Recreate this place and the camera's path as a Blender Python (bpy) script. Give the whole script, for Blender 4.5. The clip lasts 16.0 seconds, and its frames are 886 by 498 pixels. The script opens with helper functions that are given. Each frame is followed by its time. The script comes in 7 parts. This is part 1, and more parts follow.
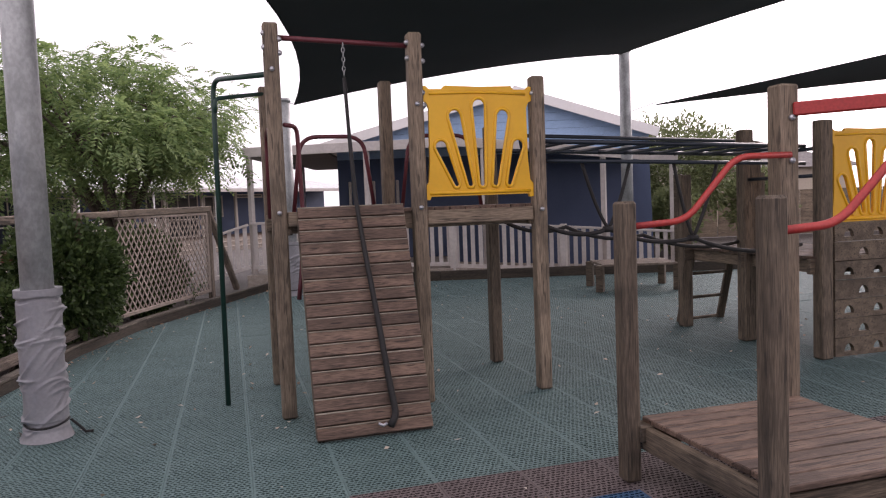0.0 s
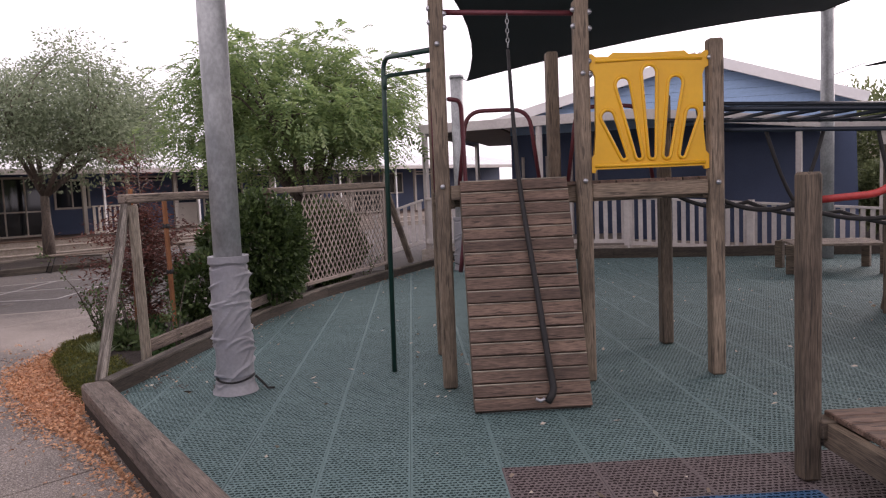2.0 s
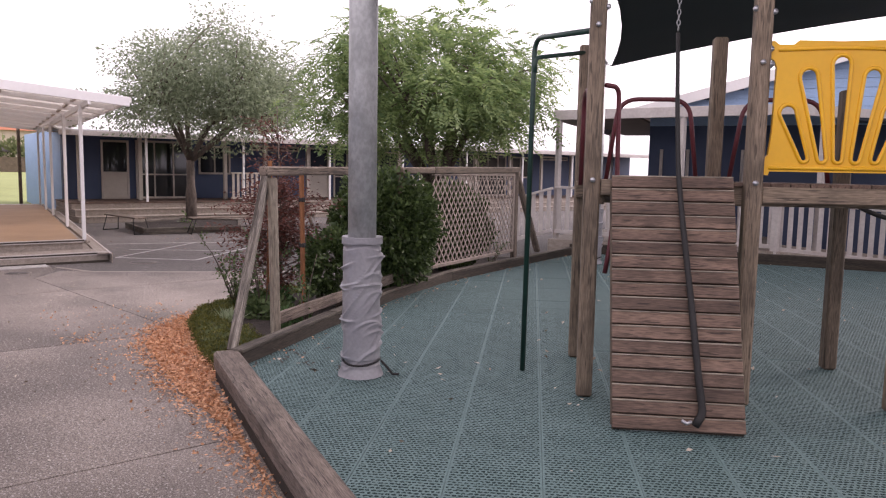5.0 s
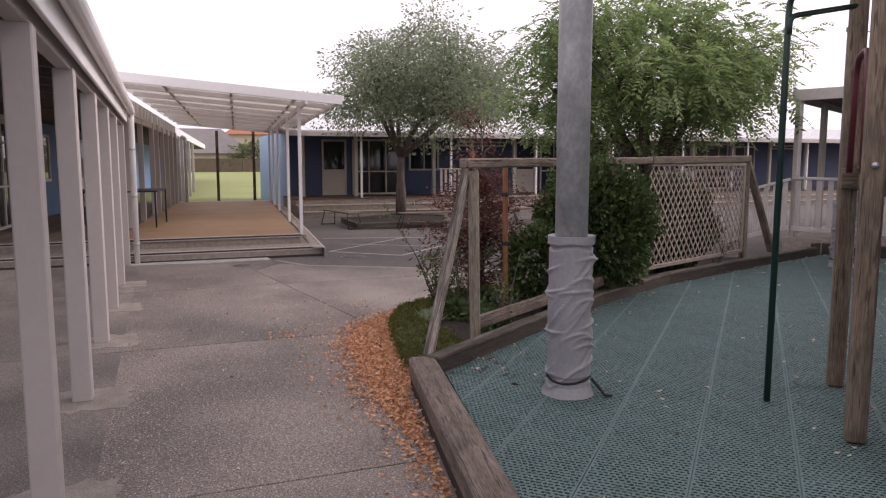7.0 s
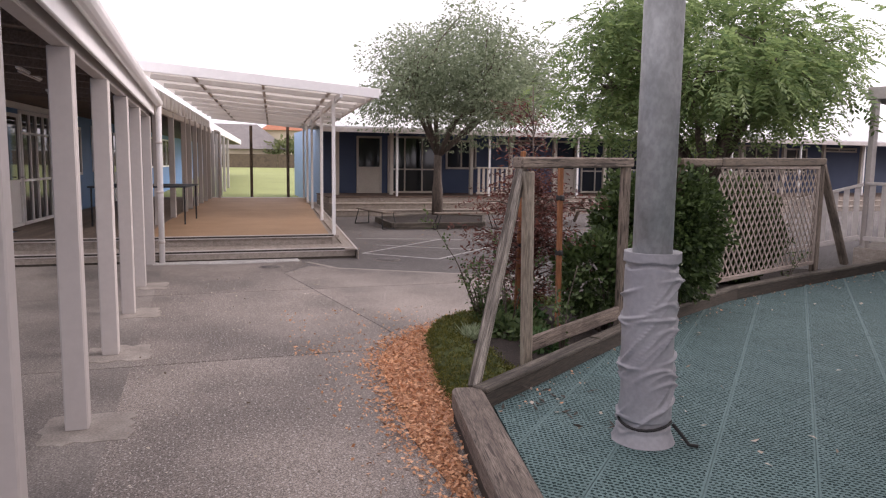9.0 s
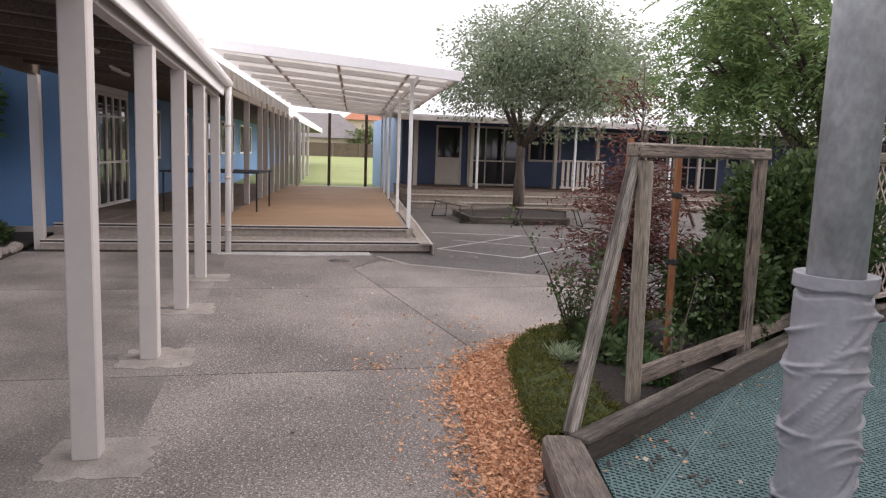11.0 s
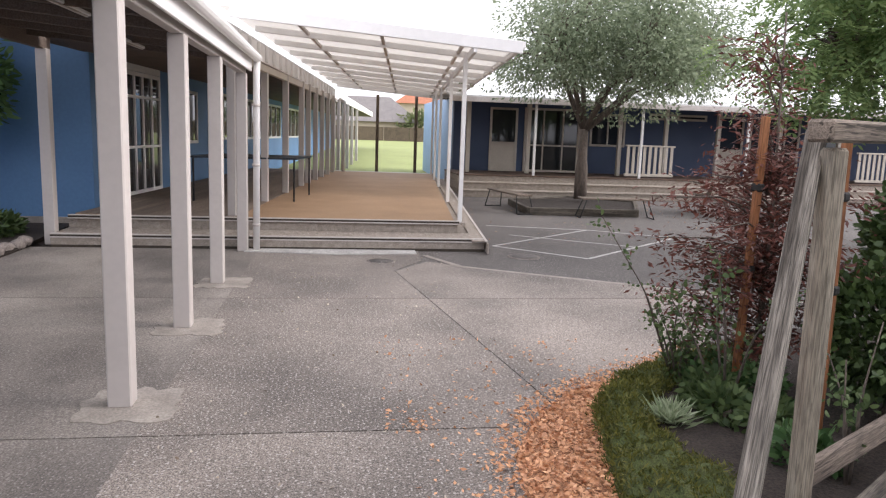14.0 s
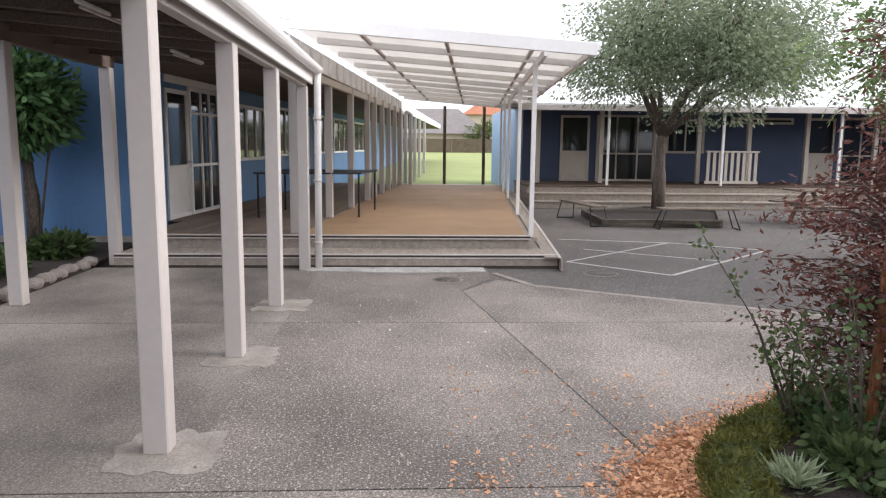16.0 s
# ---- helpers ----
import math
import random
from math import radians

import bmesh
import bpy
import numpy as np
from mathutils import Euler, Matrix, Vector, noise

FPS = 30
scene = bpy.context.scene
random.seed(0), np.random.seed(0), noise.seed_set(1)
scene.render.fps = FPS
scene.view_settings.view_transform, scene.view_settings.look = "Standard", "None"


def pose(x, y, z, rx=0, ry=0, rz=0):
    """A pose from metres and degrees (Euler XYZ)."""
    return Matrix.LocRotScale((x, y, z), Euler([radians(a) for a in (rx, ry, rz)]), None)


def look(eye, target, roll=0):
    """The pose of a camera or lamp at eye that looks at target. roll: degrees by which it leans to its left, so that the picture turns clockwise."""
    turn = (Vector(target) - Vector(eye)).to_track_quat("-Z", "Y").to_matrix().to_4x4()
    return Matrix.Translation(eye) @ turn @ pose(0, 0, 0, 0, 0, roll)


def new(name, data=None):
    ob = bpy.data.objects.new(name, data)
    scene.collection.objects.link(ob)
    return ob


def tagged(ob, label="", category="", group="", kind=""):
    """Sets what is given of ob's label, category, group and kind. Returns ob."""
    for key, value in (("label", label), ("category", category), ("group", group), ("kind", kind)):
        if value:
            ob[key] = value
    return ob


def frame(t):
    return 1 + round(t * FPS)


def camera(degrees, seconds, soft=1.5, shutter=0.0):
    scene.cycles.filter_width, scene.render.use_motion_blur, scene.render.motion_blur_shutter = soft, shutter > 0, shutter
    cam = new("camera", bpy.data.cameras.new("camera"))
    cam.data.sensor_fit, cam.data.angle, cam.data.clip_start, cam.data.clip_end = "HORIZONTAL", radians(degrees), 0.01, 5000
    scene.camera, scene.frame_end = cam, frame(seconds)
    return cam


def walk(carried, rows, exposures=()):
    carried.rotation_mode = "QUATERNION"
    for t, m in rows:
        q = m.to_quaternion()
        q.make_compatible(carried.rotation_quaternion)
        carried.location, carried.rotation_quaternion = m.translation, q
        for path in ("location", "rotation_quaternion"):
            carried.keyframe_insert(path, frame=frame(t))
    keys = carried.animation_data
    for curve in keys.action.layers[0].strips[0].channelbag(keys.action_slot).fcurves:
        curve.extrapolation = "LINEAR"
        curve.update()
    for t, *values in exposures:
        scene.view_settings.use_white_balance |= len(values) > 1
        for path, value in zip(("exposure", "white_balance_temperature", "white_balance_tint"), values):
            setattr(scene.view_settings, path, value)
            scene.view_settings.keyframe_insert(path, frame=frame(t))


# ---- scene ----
cam = camera(62.9, 16.0, soft=1.2)
PATH = [
    (0, (0.686, 0.02, 1.58), (-0.288, 1.762, 1.453), -2.2),
    (0.5, (0.678, -0.001, 1.583), (-0.454, 1.641, 1.44), -1.8),
    (1, (0.673, -0.009, 1.575), (-0.559, 1.559, 1.415), -3.1),
    (1.5, (0.726, 0.062, 1.562), (-0.569, 1.578, 1.399), -2.8),
    (2, (0.749, 0.123, 1.553), (-0.615, 1.576, 1.381), -2.4),
    (2.5, (0.606, 0.173, 1.593), (-0.676, 1.702, 1.446), -3.7),
    (3, (0.566, 0.08, 1.579), (-0.864, 1.473, 1.468), -0.7),
    (3.2, (0.573, 0.035, 1.555), (-0.891, 1.39, 1.417), -0.3),
    (5.3, (0.373, 0.296, 1.602), (-1.242, 1.454, 1.38), 1.5),
    (5.5, (0.34, 0.352, 1.605), (-1.314, 1.457, 1.399), 1.3),
    (6, (0.158, 0.39, 1.605), (-1.522, 1.46, 1.427), 0.5),
    (6.3, (0.082, 0.343, 1.58), (-1.675, 1.283, 1.402), 0.9),
    (6.5, (-0.034, 0.398, 1.565), (-1.836, 1.24, 1.356), 0.9),
    (7, (-0.178, 0.546, 1.558), (-2.029, 1.267, 1.324), -0.0),
    (7.5, (-0.347, 0.66, 1.558), (-2.212, 1.346, 1.336), 0.8),
    (8, (-0.581, 0.564, 1.545), (-2.442, 1.267, 1.338), -0.2),
    (8.5, (-0.781, 0.546, 1.536), (-2.661, 1.151, 1.217), 0.6),
    (9, (-0.953, 0.719, 1.558), (-2.835, 1.355, 1.319), 0.8),
    (9.2, (-1.009, 0.773, 1.538), (-2.911, 1.35, 1.315), 0.7),
    (11.3, (-2.126, 0.952, 1.505), (-4.065, 1.36, 1.232), 1.3),
    (11.5, (-2.259, 0.867, 1.528), (-4.203, 1.247, 1.25), -0.4),
    (12, (-2.46, 0.845, 1.523), (-4.404, 1.13, 1.149), 0.0),
    (12.5, (-2.652, 0.97, 1.555), (-4.625, 1.162, 1.292), -0.5),
    (13, (-2.883, 1.069, 1.524), (-4.839, 1.387, 1.254), 0.4),
    (13.5, (-3.145, 1.072, 1.476), (-5.102, 1.384, 1.213), 1.9),
    (14, (-3.372, 1.191, 1.497), (-5.326, 1.486, 1.186), 2.0),
    (14.5, (-3.467, 1.359, 1.5), (-5.439, 1.548, 1.222), 3.0),
    (15, (-3.686, 1.294, 1.481), (-5.654, 1.558, 1.237), 3.0),
    (15.5, (-3.877, 1.198, 1.507), (-5.837, 1.459, 1.203), 1.9),
    (16, (-3.934, 1.264, 1.49), (-5.911, 1.368, 1.205), 0.6),
]
EXPOSURE = [(0, 0.46, 6700, 28), (3, 0.5, 6700, 30), (5.5, 0.8, 6700, 31), (6.5, 0.24, 6700, 28), (7, 0.28, 6700, 28), (7.5, 0.38, 6700, 28), (8, 0.34, 6700, 27), (8.5, 0.48, 6700, 27), (9, 0.64, 6650, 26), (11.5, 0.84, 6450, 18), (12.5, 1.08, 6350, 16), (13.5, 0.9, 6400, 16), (14.5, 1.1, 6350, 17), (15, 1.06, 6400, 17), (15.5, 0.9, 6350, 16), (16, 0.96, 6300, 14)]
walk(cam, [(t, look(eye, target, roll)) for t, eye, target, roll in PATH], EXPOSURE)

# ---- light ----
SUN_AZ, SUN_EL = 82.0, 27.0
sun_dir = Vector((math.cos(radians(SUN_AZ)) * math.cos(radians(SUN_EL)), math.sin(radians(SUN_AZ)) * math.cos(radians(SUN_EL)), math.sin(radians(SUN_EL))))
world = bpy.data.worlds.new("overcast_sky")
scene.world = world
world.use_nodes = True
wn, wl = world.node_tree.nodes, world.node_tree.links
wn.clear()
sky = wn.new("ShaderNodeTexSky")
sky.sky_type, sky.sun_disc = "NISHITA", False
sky.sun_elevation, sky.sun_rotation = radians(SUN_EL), radians(90 - SUN_AZ)
sky.dust_density, sky.air_density, sky.ozone_density = 4.0, 1.2, 1.0
grey = wn.new("ShaderNodeHueSaturation")
grey.inputs["Saturation"].default_value = 0.12
cover = wn.new("ShaderNodeMix")
cover.data_type = "RGBA"
cover.inputs[0].default_value = 0.62
cover.inputs[7].default_value = (9.6, 9.8, 10.2, 1)
bg = wn.new("ShaderNodeBackground")
bg.inputs["Strength"].default_value = 0.13
wo = wn.new("ShaderNodeOutputWorld")
wl.new(sky.outputs[0], grey.inputs["Color"])
wl.new(grey.outputs[0], cover.inputs[6])
wl.new(cover.outputs[2], bg.inputs["Color"])
wl.new(bg.outputs[0], wo.inputs["Surface"])
sun = new("sun", bpy.data.lights.new("sun", "SUN"))
sun.data.energy, sun.data.angle, sun.data.color = 0.9, radians(20), (1.0, 0.95, 0.88)
sun.matrix_world = look(sun_dir * 60, (0, 0, 0))


# ---- materials ----
def material(name, base, rough=0.7, metal=0.0, second=None, grain=(8, 8, 8), fine=60.0, fine_amount=0.25, bump=0.15, spread=0.0, spec=0.5, mottle=0.5, bump_dist=0.004, fleck=0.0, crack=0.0):
    """A surface with a coarse mottle between two colours, a fine grain and relief, and a little change from piece to piece."""
    m = bpy.data.materials.new(name)
    m.use_nodes = True
    n, l = m.node_tree.nodes, m.node_tree.links
    b = n["Principled BSDF"]
    b.inputs["Roughness"].default_value, b.inputs["Metallic"].default_value = rough, metal
    b.inputs["Specular IOR Level"].default_value = spec
    tc, mp, info = n.new("ShaderNodeTexCoord"), n.new("ShaderNodeMapping"), n.new("ShaderNodeObjectInfo")
    mp.inputs["Scale"].default_value = grain
    shift = n.new("ShaderNodeVectorMath")
    shift.operation = "MULTIPLY_ADD"
    shift.inputs[1].default_value = (7.3, 5.1, 3.7)
    l.new(info.outputs["Random"], shift.inputs[0])
    l.new(tc.outputs["Object"], shift.inputs[2])
    l.new(shift.outputs[0], mp.inputs["Vector"])
    coarse, small = n.new("ShaderNodeTexNoise"), n.new("ShaderNodeTexNoise")
    coarse.inputs["Scale"].default_value, coarse.inputs["Detail"].default_value = 1.0, 5
    small.inputs["Scale"].default_value, small.inputs["Detail"].default_value = fine / max(grain), 3
    l.new(mp.outputs[0], coarse.inputs["Vector"])
    l.new(mp.outputs[0], small.inputs["Vector"])
    ramp = n.new("ShaderNodeValToRGB")
    ramp.color_ramp.elements[0].position, ramp.color_ramp.elements[1].position = 0.5 - mottle / 2, 0.5 + mottle / 2
    second = second or tuple(c * 0.72 for c in base)
    ramp.color_ramp.elements[0].color, ramp.color_ramp.elements[1].color = (*second, 1), (*base, 1)
    l.new(coarse.outputs[0], ramp.inputs[0])
    mul = n.new("ShaderNodeHueSaturation")
    val = n.new("ShaderNodeMapRange")
    val.inputs[1].default_value, val.inputs[2].default_value = 0.38, 0.62
    val.inputs[3].default_value, val.inputs[4].default_value = 1 - fine_amount, 1 + fine_amount
    l.new(small.outputs[0], val.inputs[0])
    each = n.new("ShaderNodeMath")
    each.operation = "MULTIPLY_ADD"
    each.inputs[1].default_value, each.inputs[2].default_value = spread, 1 - spread / 2
    l.new(info.outputs["Random"], each.inputs[0])
    both = n.new("ShaderNodeMath")
    both.operation = "MULTIPLY"
    l.new(val.outputs[0], both.inputs[0])
    l.new(each.outputs[0], both.inputs[1])
    l.new(both.outputs[0], mul.inputs["Value"])
    l.new(ramp.outputs[0], mul.inputs["Color"])
    l.new(mul.outputs[0], b.inputs["Base Color"])
    if fleck:
        spots, cut, tint = n.new("ShaderNodeTexNoise"), n.new("ShaderNodeMapRange"), n.new("ShaderNodeMix")
        spots.inputs["Scale"].default_value, spots.inputs["Detail"].default_value = 62.0, 1.0
        l.new(tc.outputs["Object"], spots.inputs["Vector"])
        cut.inputs[1].default_value, cut.inputs[2].default_value = 0.60, 0.68
        cut.inputs[3].default_value, cut.inputs[4].default_value = 0.0, fleck
        l.new(spots.outputs[0], cut.inputs[0])
        tint.data_type = "RGBA"
        tint.inputs[7].default_value = (0.62, 0.57, 0.53, 1)
        l.new(cut.outputs[0], tint.inputs[0])
        l.new(mul.outputs[0], tint.inputs[6])
        l.new(tint.outputs[2], b.inputs["Base Color"])
    if crack:
        veins, cut, dark, stain, sm = n.new("ShaderNodeTexNoise"), n.new("ShaderNodeMapRange"), n.new("ShaderNodeMix"), n.new("ShaderNodeTexNoise"), n.new("ShaderNodeMapRange")
        veins.inputs["Scale"].default_value, veins.inputs["Detail"].default_value = 4.2, 4.0
        l.new(mp.outputs[0], veins.inputs["Vector"])
        cut.inputs[1].default_value, cut.inputs[2].default_value = 0.585, 0.64
        cut.inputs[3].default_value, cut.inputs[4].default_value = 0.0, crack
        l.new(veins.outputs[0], cut.inputs[0])
        stain.inputs["Scale"].default_value, stain.inputs["Detail"].default_value = 3.5, 4.0
        l.new(shift.outputs[0], stain.inputs["Vector"])
        sm.inputs[1].default_value, sm.inputs[2].default_value = 0.5, 0.72
        sm.inputs[3].default_value, sm.inputs[4].default_value = 0.0, crack * 0.7
        l.new(stain.outputs[0], sm.inputs[0])
        most = n.new("ShaderNodeMath")
        most.operation = "MAXIMUM"
        l.new(cut.outputs[0], most.inputs[0])
        l.new(sm.outputs[0], most.inputs[1])
        dark.data_type = "RGBA"
        dark.inputs[7].default_value = (*[c * 0.28 for c in second], 1)
        l.new(most.outputs[0], dark.inputs[0])
        l.new(mul.outputs[0], dark.inputs[6])
        l.new(dark.outputs[2], b.inputs["Base Color"])
    bp = n.new("ShaderNodeBump")
    bp.inputs["Strength"].default_value, bp.inputs["Distance"].default_value = bump, bump_dist
    l.new(small.outputs[0], bp.inputs["Height"])
    l.new(bp.outputs[0], b.inputs["Normal"])
    return m


def leaf_material(name, base, second, through_amount=0.35):
    m = bpy.data.materials.new(name)
    m.use_nodes = True
    n, l = m.node_tree.nodes, m.node_tree.links
    b, out = n["Principled BSDF"], n["Material Output"]
    geo, ramp = n.new("ShaderNodeNewGeometry"), n.new("ShaderNodeValToRGB")
    ramp.color_ramp.elements[0].color, ramp.color_ramp.elements[1].color = (*second, 1), (*base, 1)
    l.new(geo.outputs["Random Per Island"], ramp.inputs[0])
    l.new(ramp.outputs[0], b.inputs["Base Color"])
    b.inputs["Roughness"].default_value = 0.5
    b.inputs["Specular IOR Level"].default_value = 0.3
    tr, mix = n.new("ShaderNodeBsdfTranslucent"), n.new("ShaderNodeMixShader")
    l.new(ramp.outputs[0], tr.inputs["Color"])
    mix.inputs[0].default_value = through_amount
    l.new(b.outputs[0], mix.inputs[1])
    l.new(tr.outputs[0], mix.inputs[2])
    l.new(mix.outputs[0], out.inputs["Surface"])
    return m


def mat_tile_material(name, base, second, holes):
    """Interlocking rubber tile: flat border and a field of small dark perforations."""
    m = material(name, base, 0.7, 0, second, (3, 3, 3), 90, 0.18, 0.2, 0.1)
    n, l = m.node_tree.nodes, m.node_tree.links
    b = n["Principled BSDF"]
    src = b.inputs["Base Color"].links[0].from_socket
    tc = n.new("ShaderNodeTexCoord")
    sep = n.new("ShaderNodeSeparateXYZ")
    wrap_uv = n.new("ShaderNodeVectorMath")
    wrap_uv.operation = "WRAP"
    wrap_uv.inputs[1].default_value, wrap_uv.inputs[2].default_value = (0.25, 0.25, 1.0), (-0.25, -0.25, -1.0)
    l.new(tc.outputs["Object"], wrap_uv.inputs[0])
    l.new(wrap_uv.outputs[0], sep.inputs[0])

    def op(kind, a, c=None, d=None):
        x = n.new("ShaderNodeMath")
        x.operation = kind
        for i, v in enumerate((a, c, d)):
            if v is None:
                continue
            if isinstance(v, (int, float)):
                x.inputs[i].default_value = v
            else:
                l.new(v, x.inputs[i])
        return x.outputs[0]
    pitch = 0.03125
    wander = n.new("ShaderNodeTexNoise")
    wander.inputs["Scale"].default_value, wander.inputs["Detail"].default_value = 85.0, 0.0
    l.new(tc.outputs["Object"], wander.inputs["Vector"])
    ws = n.new("ShaderNodeSeparateColor")
    l.new(wander.outputs["Color"], ws.inputs[0])
    gx = op("ADD", op("DIVIDE", sep.outputs[0], pitch), op("MULTIPLY_ADD", ws.outputs[0], 0.6, -0.3))
    gy = op("ADD", op("DIVIDE", sep.outputs[1], pitch), op("MULTIPLY_ADD", ws.outputs[1], 0.6, -0.3))
    row = op("MULTIPLY", op("FLOORED_MODULO", op("FLOOR", gy), 2.0), 0.5)
    fx = op("SUBTRACT", op("FRACT", op("ADD", gx, row)), 0.5)
    fy = op("SUBTRACT", op("FRACT", gy), 0.5)
    dist = op("ADD", op("POWER", op("ABSOLUTE", op("MULTIPLY", fx, 0.85)), 2.0), op("POWER", op("ABSOLUTE", op("MULTIPLY", fy, 1.25)), 2.0))
    hole = op("LESS_THAN", dist, op("MULTIPLY_ADD", ws.outputs[2], 0.14, 0.055))
    edge = op("MULTIPLY", op("LESS_THAN", op("ABSOLUTE", sep.outputs[0]), 0.2375), op("LESS_THAN", op("ABSOLUTE", sep.outputs[1]), 0.241))
    mask = op("MULTIPLY", hole, edge)
    mix = n.new("ShaderNodeMix")
    mix.data_type = "RGBA"
    l.new(mask, mix.inputs[0])
    l.new(src, mix.inputs[6])
    mix.inputs[7].default_value = (*holes, 1)
    l.new(op("MULTIPLY_ADD", mask, -0.32, 0.32), b.inputs["Specular IOR Level"])
    l.new(mix.outputs[2], b.inputs["Base Color"])
    old = b.inputs["Normal"].links[0].from_node
    bp = n.new("ShaderNodeBump")
    bp.invert = True
    bp.inputs["Strength"].default_value, bp.inputs["Distance"].default_value = 0.5, 0.006
    l.new(mask, bp.inputs["Height"])
    l.new(old.outputs[0], bp.inputs["Normal"])
    l.new(bp.outputs[0], b.inputs["Normal"])
    return m


def clear_material(name, tint, rough, pass_through, white):
    """Sheet that lets part of the light straight through and scatters part of it."""
    m = bpy.data.materials.new(name)
    m.use_nodes = True
    n, l = m.node_tree.nodes, m.node_tree.links
    out = n["Material Output"]
    tp, tl, gl = n.new("ShaderNodeBsdfTransparent"), n.new("ShaderNodeBsdfTranslucent"), n["Principled BSDF"]
    tp.inputs[0].default_value = (*tint, 1)
    tl.inputs[0].default_value = (*white, 1)
    gl.inputs["Base Color"].default_value, gl.inputs["Roughness"].default_value = (*white, 1), rough
    noise_tex, ramp, tc = n.new("ShaderNodeTexNoise"), n.new("ShaderNodeMapRange"), n.new("ShaderNodeTexCoord")
    noise_tex.inputs["Scale"].default_value = 1.3
    l.new(tc.outputs["Object"], noise_tex.inputs["Vector"])
    ramp.inputs[1].default_value, ramp.inputs[2].default_value = 0.3, 0.7
    ramp.inputs[3].default_value, ramp.inputs[4].default_value = pass_through * 0.8, min(1.0, pass_through * 1.2)
    l.new(noise_tex.outputs[0], ramp.inputs[0])
    a, c = n.new("ShaderNodeMixShader"), n.new("ShaderNodeMixShader")
    a.inputs[0].default_value = 0.75
    l.new(gl.outputs[0], a.inputs[1])
    l.new(tl.outputs[0], a.inputs[2])
    l.new(ramp.outputs[0], c.inputs[0])
    l.new(a.outputs[0], c.inputs[1])
    l.new(tp.outputs[0], c.inputs[2])
    l.new(c.outputs[0], out.inputs["Surface"])
    return m


def glass_material():
    m = bpy.data.materials.new("window_glass")
    m.use_nodes = True
    b = m.node_tree.nodes["Principled BSDF"]
    b.inputs["Base Color"].default_value = (0.025, 0.028, 0.03, 1)
    b.inputs["Roughness"].default_value, b.inputs["IOR"].default_value = 0.04, 1.5
    b.inputs["Specular IOR Level"].default_value = 0.6
    return m


